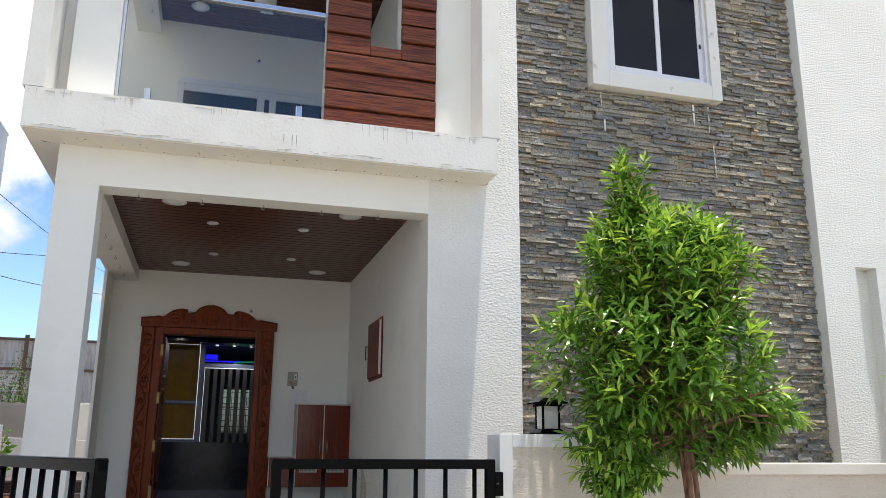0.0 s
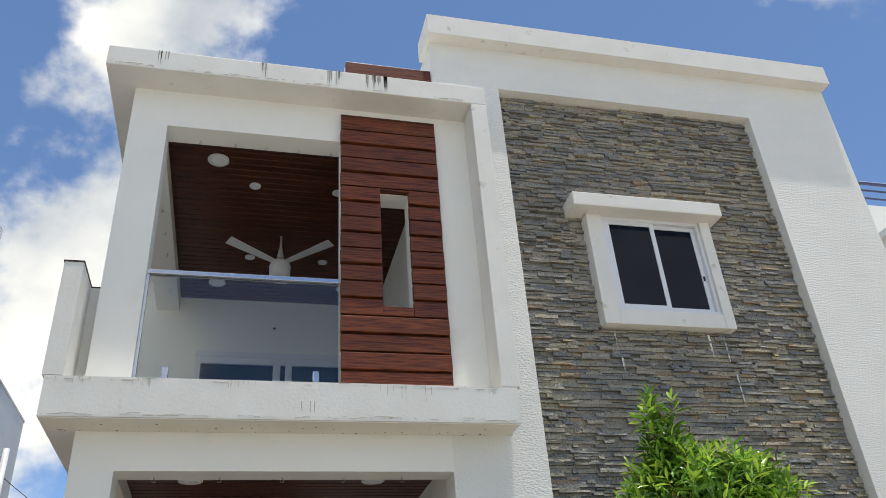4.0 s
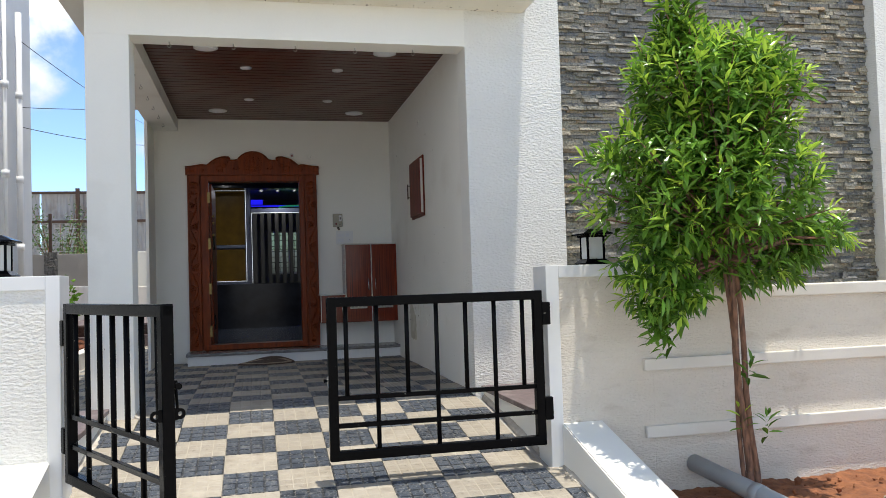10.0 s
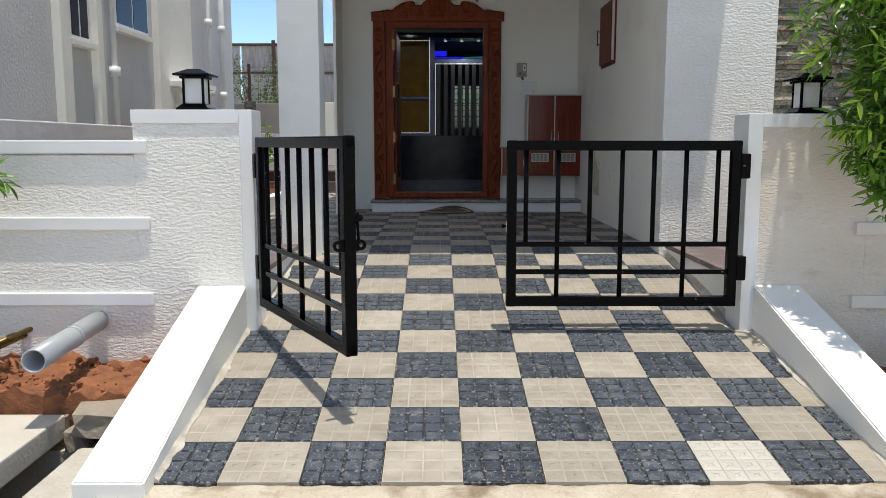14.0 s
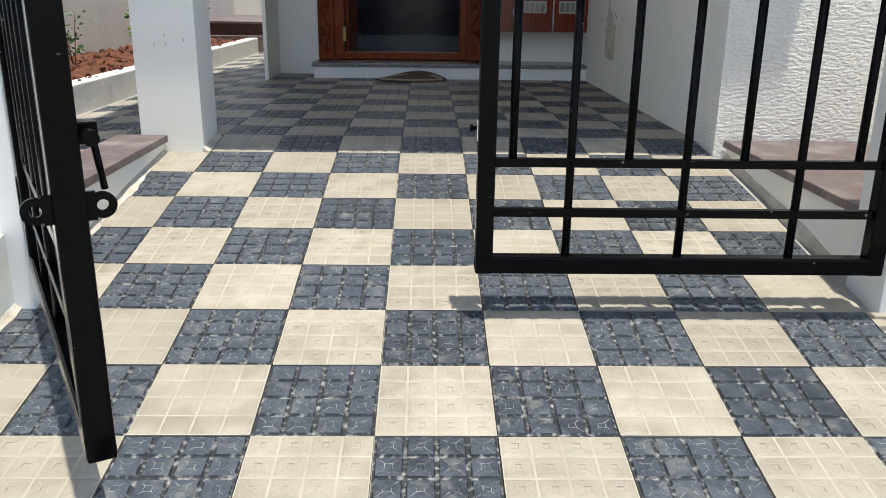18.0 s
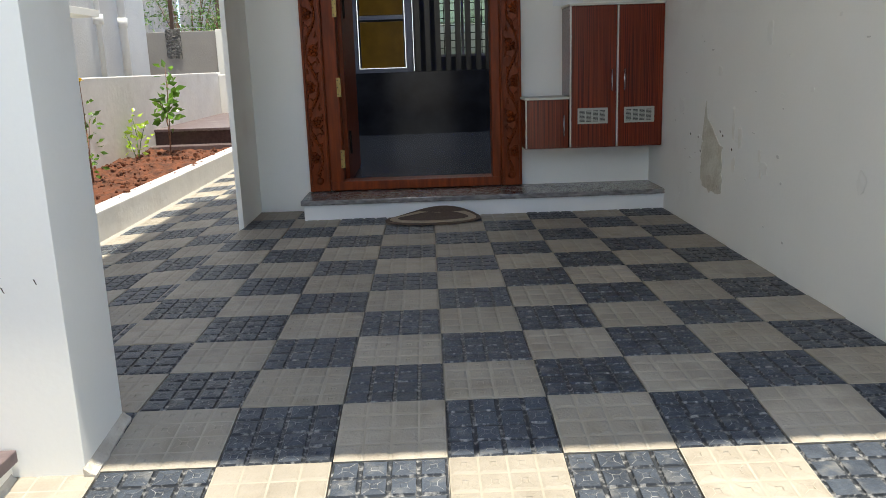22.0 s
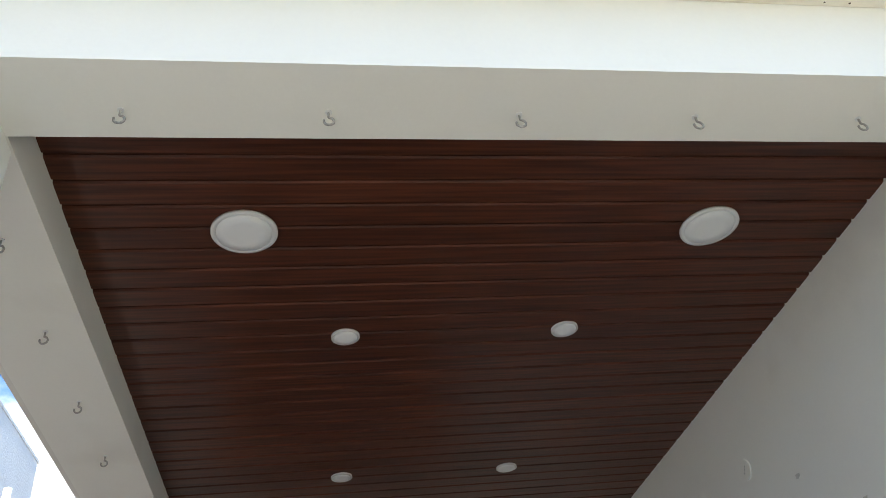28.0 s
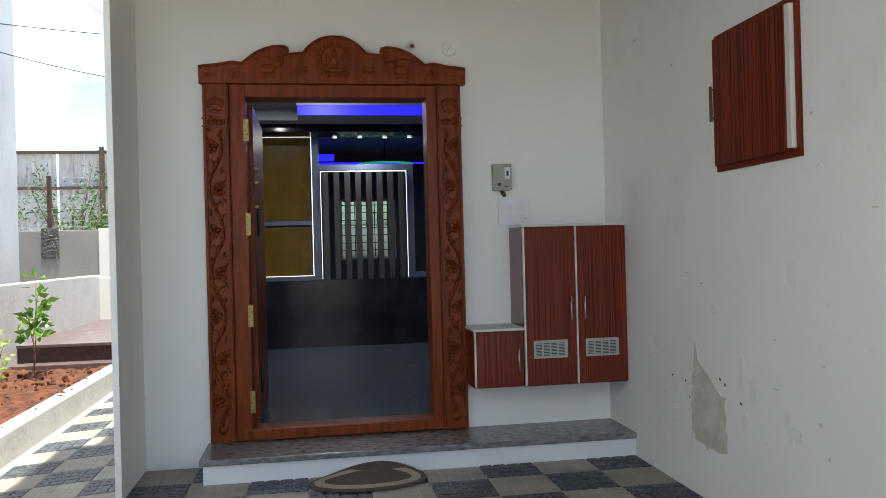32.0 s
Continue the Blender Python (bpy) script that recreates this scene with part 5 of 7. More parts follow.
for dx, dz in ((0.055, 0.055), (0.047, 0.036), (0.063, 0.036)):
    part("socket_hole", tube(bmesh.new(), (dx, -0.0135, dz), (dx, -0.0155, dz), 0.004, 0.004, 10), M["cable"], sw)
cc = thing("security_camera", (0.642, 9.475, 2.358), "small white wall camera fitting above the door", "camera")
part("base", tube(bmesh.new(), (0, 0, 0), (0, -0.012, 0), 0.028, 0.026, 20), M["white_paint"], cc)
part("housing", tube(bmesh.new(), (0, -0.012, 0), (0, -0.05, -0.014), 0.018, 0.016, 16), M["white_paint"], cc)
part("lens", tube(bmesh.new(), (0, -0.050, -0.014), (0, -0.052, -0.0146), 0.012, 0.011, 14), M["red_knob"], cc, "dark brown lens")
for place, rot, lab in (((0.865, 9.475, 2.342), 0, "round white junction cover on the wall"), ((1.797, 7.706, 2.399), 90, "round white junction cover on the wall")):
    jc = thing("junction_cover", place, lab, "junction cover", "junction covers")
    jc.rotation_euler = (0, 0, radians(-rot))
    part("cover", tube(bmesh.new(), (0, 0, 0), (0, -0.006, 0), 0.042, 0.040, 24), M["plaster"], jc)
    for i in range(3):
        part("hole", tube(bmesh.new(), (-0.010 + i * 0.009, -0.006, -0.012 + i * 0.012), (-0.010 + i * 0.009, -0.0075, -0.012 + i * 0.012), 0.0025, 0.0025, 8), M["cable"], jc)

# shutter on the right wall
sh = thing("window_3", (1.797, 7.783, 1.459), "closed red-brown laminate shutter in a wooden frame on the wall", "shutter")
sh["kind"] = "structure"
for nm, d in (("frame_head", (-0.014, 0, -0.305, 0.30, 0.575, 0.60)), ("frame_foot", (-0.014, 0, -0.305, 0.30, 0.014, 0.045)), ("frame_stile", (-0.014, 0, -0.305, -0.281, 0.045, 0.575)), ("frame_stile", (-0.014, 0, 0.270, 0.30, 0.045, 0.575))):
    boxpart(nm, d, M["shutter_laminate"], sh, "", 0.003)
boxpart("edge_strip", (-0.030, -0.002, -0.279, -0.248, 0.048, 0.572), M["edge_band"], sh, "cream edge strip", 0.002)
leafp = boxpart("shutter_panel", (-0.034, -0.004, -0.247, 0.281, 0.038, 0.581), M["shutter_laminate"], sh, "glossy striped laminate panel", 0.002)
for z in (0.24, 0.36):
    part("handle_post", tube(bmesh.new(), (-0.032, 0.252, z), (-0.058, 0.252, z), 0.005, 0.005, 8), M["rust"], leafp)
boxpart("handle", (-0.065, -0.054, 0.245, 0.259, 0.225, 0.375), M["rust"], leafp, "small dark bronze handle", 0.003)

# damp patch: flaked plaster, an uneven outline on the wall
def wall_patch(name, y0, z0, pts, mat, label, lift=0.0):
    bm = flat_piece(bmesh.new(), [(1.7945 - lift, y0 + a, z0 + b) for a, b in pts], [(1.799, y0 + a, z0 + b) for a, b in pts])
    return tagged(part(name, bm, mat), label, "stain", kind="structure")


rnd = random.Random(21)


def rough_outline(y0, y1, z0, z1, n, wob, seed):
    """A ragged rounded outline between two heights, leaning a little."""
    r = random.Random(seed)
    out = []
    for i in range(n):
        a = i * math.tau / n
        c, d = math.cos(a), math.sin(a)
        k = max(abs(c), abs(d)) ** 0.72
        out.append(((y0 + y1) / 2 + (y1 - y0) / 2 * c / k * r.uniform(1 - wob, 1 + wob) * 0.93, (z0 + z1) / 2 + (z1 - z0) / 2 * d / k * r.uniform(1 - wob, 1 + wob) * 0.93))
    return out


wall_patch("stain_damp_1", 0, 0, rough_outline(8.07, 8.42, 0.23, 0.53, 34, 0.11, 21), M["damp"], "patch of flaked damp plaster")
wall_patch("stain_damp_2", 0, 0, [(8.40, 0.50), (8.375, 0.60), (8.352, 0.715), (8.325, 0.63), (8.24, 0.575), (8.13, 0.50)][::-1], M["damp"], "tapering flake of damp plaster", 0.0010)
wall_patch("stain_damp_3", 0, 0, rough_outline(8.14, 8.30, 0.245, 0.33, 20, 0.2, 5), M["damp_deep"], "deeper flaked spot in the damp plaster", 0.0016)
for i, (y, z, w, h) in enumerate(((7.86, 0.56, 0.05, 0.10), (7.62, 0.50, 0.03, 0.06), (7.60, 0.42, 0.02, 0.05), (7.95, 0.62, 0.03, 0.16), (7.93, 0.42, 0.05, 0.08))):
    wall_patch("stain_smudge_%d" % (i + 1), 0, 0, rough_outline(y - w / 2, y + w / 2, z - h / 2, z + h / 2, 16, 0.25, 40 + i), M["smudge"], "faint damp smudge on the wall", -0.0008)
for i in range(7):
    y, z = rnd.uniform(7.95, 8.75), rnd.uniform(0.42, 0.6)
    wall_patch("speck", y, z, [(0, 0), (0.012, 0.004), (0.009, 0.014), (0.002, 0.010)], M["rust"], "small dark chip in the plaster")
for i in range(16):
    y, z, l = rnd.uniform(6.6, 9.0), rnd.uniform(0.15, 1.3), rnd.uniform(0.008, 0.03)
    wall_patch("scuff", y, z, [(0, 0), (l, 0.003), (l, 0.007), (0.002, 0.006)], M["scuff"], "small scuff on the wall")

r_marks = random.Random(88)
for i in range(34):
    y, z, w, h = r_marks.uniform(6.25, 9.2), r_marks.uniform(0.1, 2.3), r_marks.uniform(0.006, 0.030), r_marks.uniform(0.006, 0.022)
    wall_patch("stain_mark_%d" % (i + 1), 0, 0, rough_outline(y - w / 2, y + w / 2, z - h / 2, z + h / 2, 10, 0.3, 100 + i), M["faint" if i % 3 else "scuff"], "small faint mark on the white wall", -0.0004)
for i in range(6):
    y, z, w, h = r_marks.uniform(6.4, 9.0), r_marks.uniform(0.3, 1.4), r_marks.uniform(0.05, 0.12), r_marks.uniform(0.04, 0.10)
    wall_patch("stain_patch_%d" % (i + 1), 0, 0, rough_outline(y - w / 2, y + w / 2, z - h / 2, z + h / 2, 18, 0.3, 150 + i), M["faint"], "faint rubbed patch on the white wall", -0.0010)

# chips on the pillar
for i, (x, z) in enumerate(((-0.822, 0.462), (-0.768, 0.468), (-0.687, 0.486), (-0.772, 0.505))):
    ring = ((x, z), (x + 0.003, z - 0.002), (x + 0.008, z - 0.016), (x + 0.005, z - 0.014))
    tagged(part("chip_pillar_%d" % (i + 1), flat_piece(bmesh.new(), [(a, YF - 0.0012, b) for a, b in ring], [(a, YF + 0.002, b) for a, b in ring]), M["rust"]), "small dark chip in the pillar plaster", "stain", kind="structure")

# doormat
mat = thing("doormat", (0.295, 8.92, 0.004), "brown half-oval doormat with a beige band, curled edge", "doormat")
def oval(r_x, r_y, z0, z1, wob, rise):
    bm = bmesh.new()
    n = 40
    lo = [bm.verts.new((r_x * math.cos(i * math.tau / n), r_y * math.sin(i * math.tau / n), z0 + rise * max(0, math.sin(i * math.tau / n + 0.25)) ** 3)) for i in range(n)]
    hi = [bm.verts.new(v.co + Vector((0, 0, z1 - z0))) for v in lo]
    for i in range(n):
        bm.faces.new((lo[i], lo[(i + 1) % n], hi[(i + 1) % n], hi[i]))
    cl = bm.verts.new((0, 0, z0 + 0.002))
    ch = bm.verts.new((0, 0, z1 + 0.002))
    for i in range(n):
        bm.faces.new((lo[(i + 1) % n], lo[i], cl))
        bm.faces.new((hi[i], hi[(i + 1) % n], ch))
    return bm


part("border", oval(0.300, 0.155, 0, 0.010, 0, 0.055), M["mat_brown"], mat, "dark brown border")
part("band", oval(0.270, 0.134, 0.008, 0.0165, 0, 0.036), M["mat_beige"], mat, "beige band")
part("centre", oval(0.220, 0.094, 0.010, 0.0195, 0, 0.022), M["mat_brown"], mat, "dark brown centre")

# post lamps
def post_lamp(place):
    p = thing("post_lamp", place, "black lantern lamp with frosted panes on the gate post", "lamp", "gate post lamps")
    bm = bmesh.new()
    box(bm, -0.112, 0.112, -0.112, 0.112, 0, 0.010, bevel=0.003)
    foot = [[bm.verts.new((sx * w, sy * w, h)) for sx, sy in ((-1, -1), (1, -1), (1, 1), (-1, 1))] for w, h in ((0.108, 0.0101), (0.076, 0.034))]
    for i in range(4):
        bm.faces.new((foot[0][i], foot[0][(i + 1) % 4], foot[1][(i + 1) % 4], foot[1][i]))
    bm.faces.new(foot[0][::-1])
    bm.faces.new(foot[1])
    part("base", bm, M["black_metal"], p)
    for sx in (-1, 1):
        for sy in (-1, 1):
            boxpart("corner_post", (sx * 0.066 - 0.008, sx * 0.066 + 0.008, sy * 0.066 - 0.008, sy * 0.066 + 0.008, 0.034, 0.170), M["black_metal"], p, "", 0.002)
    for d in ((-0.057, 0.057, -0.066, -0.062), (-0.057, 0.057, 0.062, 0.066)):
        boxpart("pane", (*d, 0.036, 0.168), M["lamp_glass"], p, "frosted glass pane")
        boxpart("pane", (d[2], d[3], d[0], d[1], 0.036, 0.168), M["lamp_glass"], p, "frosted glass pane")
    bm = bmesh.new()
    box(bm, -0.088, 0.088, -0.088, 0.088, 0.168, 0.182, bevel=0.003)
    lo = [bm.verts.new((sx * 0.122, sy * 0.122, 0.184)) for sx, sy in ((-1, -1), (1, -1), (1, 1), (-1, 1))]
    mid = [bm.verts.new((v.co.x, v.co.y, 0.192)) for v in lo]
    hi = [bm.verts.new((v.co.x * 0.32, v.co.y * 0.32, 0.222)) for v in lo]
    for a, b in ((lo, mid), (mid, hi)):
        for i in range(4):
            bm.faces.new((a[i], a[(i + 1) % 4], b[(i + 1) % 4], b[i]))
    bm.faces.new(lo[::-1])
    bm.faces.new(hi)
    part("roof", bm, M["black_metal"], p, "black pyramid roof")
    p.scale = (0.77, 0.77, 0.97)
    return p


post_lamp((-1.085, 4.478, 0.937))
post_lamp((2.185, 4.478, 0.917))

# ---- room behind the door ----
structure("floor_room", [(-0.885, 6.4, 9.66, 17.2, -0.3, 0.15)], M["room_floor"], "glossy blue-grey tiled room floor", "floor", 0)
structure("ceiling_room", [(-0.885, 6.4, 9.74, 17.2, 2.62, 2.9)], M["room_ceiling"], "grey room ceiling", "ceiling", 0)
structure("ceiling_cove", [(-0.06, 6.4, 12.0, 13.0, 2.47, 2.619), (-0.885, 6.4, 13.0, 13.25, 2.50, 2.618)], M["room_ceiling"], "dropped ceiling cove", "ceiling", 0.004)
structure("ceiling_beam_room", [(-0.885, 6.4, 13.25, 13.6, 2.42, 2.617)], M["dark_marble"], "dark ceiling beam in the room", "beam", 0.004)
structure("wall_room_sides", [(2.9, 3.0, 9.74, 17.2, 0.15, 2.62), (-0.885, -0.80, 9.74, 17.2, 0.15, 2.62), (-0.80, 0.47, 17.08, 17.2, 0.15, 2.62), (1.33, 2.9, 17.08, 17.2, 0.15, 2.62), (0.47, 1.33, 17.08, 17.2, 0.15, 1.06), (0.47, 1.33, 17.08, 17.2, 1.97, 2.62)], M["room_wall"], "room walls coloured dark with a blue tint", "wall", 0)
cove = thing("cove_light", (0.9, 11.99, 2.43), "blue glowing light strip in the ceiling cove", "cove light")
boxpart("strip", (-0.95, 1.6, -0.004, 0.004, -0.05, 0.035), M["blue_led"], cove)
cove2 = thing("cove_light", (0.3, 15.5, 2.40), "blue glowing light strip in the ceiling cove", "cove light")
boxpart("strip", (-0.16, 0.06, -0.004, 0.004, -0.03, 0.06), M["blue_led"], cove2)
boxpart("strip", (-0.16, 1.8, -0.004, 0.004, -0.075, -0.05), M["blue_led"], cove2)
scr = thing("room_divider", (0.290, 13.7, 0.125), "room divider with gold panels, grey slats and light strips", "divider")


def sbox(name, x0, x1, z0, z1, mat, y0=-0.03, y1=0.03, label="", parent=None):
    return boxpart(name, (x0 - 0.25, x1 - 0.25, y0, y1, z0 - 0.15, z1 - 0.15), mat, parent or scr, label, 0.003)


sbox("dado", -0.80, 2.9, 0.15, 0.90, M["dark_marble"], -0.05, 0.05, "dark polished marble half wall")
for x0, x1, z0, z1 in ((-0.60, -0.54, 0.90, 2.52), (0.03, 0.10, 0.90, 2.52), (-0.60, 2.9, 2.46, 2.52), (-0.54, 0.03, 0.90, 0.945), (-0.54, 0.03, 1.50, 1.545), (0.10, 1.13, 2.09, 2.15), (1.06, 1.13, 0.90, 2.09), (1.13, 2.9, 0.90, 0.96), (1.60, 1.66, 0.96, 2.46)):
    sbox("frame_bar", x0, x1, z0, z1, M["blue_grey"])
for z0, z1 in ((0.945, 1.50), (1.545, 2.46)):
    p = sbox("gold_panel", -0.50, 0.0, z0 + 0.01, z1 - 0.02, M["gold_panel"], -0.01, 0.01, "textured gold panel")
for x0, x1, z0, z1 in ((-0.528, -0.518, 0.95, 2.455), (0.015, 0.025, 0.95, 2.455), (-0.528, 0.025, 2.448, 2.458), (-0.528, 0.025, 0.947, 0.955), (0.11, 0.118, 0.91, 2.075), (1.045, 1.053, 0.91, 2.075), (0.11, 1.053, 2.072, 2.082)):
    sbox("light_strip", x0, x1, z0, z1, M["white_led"], -0.034, -0.026, "thin white light strip")
for i in range(8):
    x = 0.135 + i * 0.118
    sbox("slat", x, x + 0.062, 0.90, 2.07, M["slat"], -0.05, 0.05)
for i in range(4):
    sp = thing("room_spotlight", (0.32 + 0.27 * i, 13.62, 2.415), "small lit ceiling spotlight", "spotlight", "room spotlights")
    part("disc", tube(bmesh.new(), (0, 0, 0), (0, 0, -0.006), 0.024, 0.024, 14), M["spot"], sp)
for x, y, z in ((-0.28, 12.3, 2.62), (0.17, 11.5, 2.62)):
    sp = thing("room_downlight", (x, y, z), "lit round ceiling downlight", "downlight", "room downlights")
    part("disc", tube(bmesh.new(), (0, 0, 0), (0, 0, -0.01), 0.045, 0.045, 18), M["spot"], sp)
ringl = thing("ring_lamp", (1.0, 15.2, 2.28), "green glowing ring lamp hanging from the ceiling", "lamp")
bm = bmesh.new()
polytube(bm, [Vector((0.35 * math.cos(i * math.tau / 28), 0.35 * math.sin(i * math.tau / 28), 0)) for i in range(29)], 0.014, 8)
part("ring", bm, M["green_led"], ringl)
part("cord", tube(bmesh.new(), (0, 0, 0.0), (0, 0, 0.34), 0.006), M["cable"], ringl)
part("spoke", tube(bmesh.new(), (-0.34, 0, 0.0), (0.34, 0, 0.0), 0.006), M["cable"], ringl)
for x, y in ((-0.28, 12.3), (0.17, 11.5), (0.6, 13.55), (1.6, 12.2)):
    lp = new("room_lamp", bpy.data.lights.new("room_lamp", "AREA"))
    lp.data.shape, lp.data.size, lp.data.energy, lp.data.color = "DISK", 0.09, 2.9, (0.92, 0.96, 1.0)
    lp.location = (x, y, 2.60 if y < 13 else 2.40)
# rear window of the room
rw = thing("window_4", (0.90, 17.25, 1.06), "barred rear room window against the daylight", "window")
rw["kind"] = "structure"
for d in ((-0.43, 0.43, -0.03, 0.03, 0, 0.04), (-0.43, 0.43, -0.03, 0.03, 0.88, 0.92), (-0.43, -0.39, -0.03, 0.03, 0.04, 0.88), (0.39, 0.43, -0.03, 0.03, 0.04, 0.88), (-0.02, 0.02, -0.03, 0.03, 0.04, 0.88)):
    boxpart("frame", d, M["upvc"], rw)
for xa, xb in ((-0.39, -0.02), (0.02, 0.39)):
    boxpart("pane", (xa, xb, 0.0, 0.006, 0.04, 0.50), M["pane_frosted"], rw, "frosted lower pane")
    boxpart("pane", (xa, xb, 0.0, 0.006, 0.505, 0.88), M["pane_green"], rw, "greenish upper pane")
for i in range(7):
    z = 0.13 + i * 0.115
    boxpart("bar", (-0.39, 0.39, -0.012, -0.004, z, z + 0.012), M["black_metal"], rw)
for x in (-0.30, -0.2, -0.1, 0.1, 0.2, 0.3):
    boxpart("bar", (x, x + 0.012, -0.02, -0.013, 0.04, 0.88), M["black_metal"], rw)

# ---- planting bed ----
def uneven_ground(name, x0, x1, y0, y1, z, amp, nx, ny, mat, label, seed, skirt=0.3):
    rnd = random.Random(seed)
    bm = bmesh.new()
    off = Vector((seed * 7.3, 0, 0))
    grid = []
    for i in range(nx + 1):
        row = []
        for j in range(ny + 1):
            x, y = x0 + (x1 - x0) * i / nx, y0 + (y1 - y0) * j / ny
            h = z + amp * noise.fractal(Vector((x * 3.1, y * 3.1, 0)) + off, 1.0, 2.0, 3) * 0.7 + amp * 0.6 * noise.noise(Vector((x * 14, y * 14, 2)) + off) + amp * 0.35 * noise.noise(Vector((x * 34, y * 34, 5)) + off)
            row.append(bm.verts.new((x, y, h)))
        grid.append(row)
    for i in range(nx):
        for j in range(ny):
            f = bm.faces.new((grid[i][j], grid[i + 1][j], grid[i + 1][j + 1], grid[i][j + 1]))
            f.smooth = True
    edge = [r[0] for r in grid] + grid[-1][1:] + [r[-1] for r in grid[-2::-1]] + grid[0][-2:0:-1]
    low = [bm.verts.new((v.co.x, v.co.y, z - skirt)) for v in edge]
    for i in range(len(edge)):
        j = (i + 1) % len(edge)
        bm.faces.new((edge[j], edge[i], low[i], low[j]))
    return tagged(part(name, bm, mat), label, "soil", kind="structure")


uneven_ground("soil_bed", -2.95, -2.0, 4.6, 13.4, 0.075, 0.055, 40, 300, M["soil_bed"], "loose brown soil in the planting bed", 1)
uneven_ground("soil_right", 2.165, 12.0, 3.48, 4.43, -0.445, 0.032, 260, 26, M["soil"], "loose red soil along the street wall", 2)
uneven_ground("soil_left", -6.0, -1.085, 3.70, 4.43, -0.39, 0.07, 150, 24, M["soil"], "loose red soil along the street wall", 3)


def clods(name, x0, x1, y0, y1, z, n, seed, label, mat="soil"):
    rnd = random.Random(seed)
    bm = bmesh.new()
    for i in range(n):
        r = 0.006 + 0.024 * rnd.random() ** 3
        g = bmesh.ops.create_icosphere(bm, subdivisions=1, radius=r)
        c = Vector((rnd.uniform(x0, x1), rnd.uniform(y0, y1), z + rnd.uniform(-0.015, 0.02)))
        for v in g["verts"]:
            v.co = v.co * rnd.uniform(0.7, 1.25) + c
    ob = tagged(part(name, bm, M[mat]), label, "soil clods", kind="stuff")
    return ob


clods("soil_clods", -2.9, -1.9, 5.4, 13.2, 0.085, 900, 4, "small clods of brown soil in the bed", "soil_bed")
clods("soil_clods", 2.2, 5.2, 3.55, 4.25, -0.435, 150, 5, "small clods of red soil by the street wall")
clods("soil_clods", -2.4, -1.1, 3.72, 4.25, -0.375, 160, 6, "small clods of red soil by the street wall")


def leaf_cloud(name, leaves, mat, parent, fold=0.25):
    vs, fs = [], []
    for p, d, ln, wd, roll in leaves:
        side = Matrix.Rotation(roll, 3, d) @ d.orthogonal().normalized()
        up = d.cross(side)
        b = len(vs)
        m = p + d * ln * 0.5
        vs += [tuple(p), tuple(m + side * wd + up * wd * fold), tuple(p + d * ln - up * ln * 0.1), tuple(m - side * wd + up * wd * fold), tuple(m)]
        fs += [(b, b + 1, b + 4), (b + 1, b + 2, b + 4), (b + 2, b + 3, b + 4), (b + 3, b, b + 4)]
    me = bpy.data.meshes.new(name)
    me.from_pydata(vs, [], fs)
    me.materials.append(mat)
    ob = new(name, me)
    if parent:
        ob.parent = parent
    return ob


def flower(bm, c, r, seed):
    """A rosette: rings of curved petals, the inner ones upright."""
    rnd = random.Random(seed)
    c = Vector(c)
    for k, n in enumerate((6, 6, 5, 4)):
        rise = 0.25 + 0.35 * k
        for i in range(n):
            a = (i + 0.5 * (k % 2)) * math.tau / n + rnd.uniform(-0.15, 0.15)
            out = Vector((math.cos(a), math.sin(a), 0))
            side = Vector((-out.y, out.x, 0))
            ln = r * (1.05 - 0.13 * k) * rnd.uniform(0.9, 1.1)
            d = (out + Vector((0, 0, rise))).normalized()
            p0 = c + Vector((0, 0, 0.10 * r * k))
            p1 = p0 + d * ln * 0.6
            p2 = p1 + (d + Vector((0, 0, 0.25 - 0.4 * (k == 0)))).normalized() * ln * 0.45
            w = ln * 0.42
            row = [bm.verts.new(v) for v in (p0 - side * w * 0.3, p0 + side * w * 0.3, p1 + side * w + Vector((0, 0, 0.12 * r)), p1 - side * w + Vector((0, 0, 0.12 * r)), p2 + side * w * 0.6, p2 - side * w * 0.6)]
            bm.faces.new((row[0], row[1], row[2], row[3]))
            bm.faces.new((row[3], row[2], row[4], row[5]))


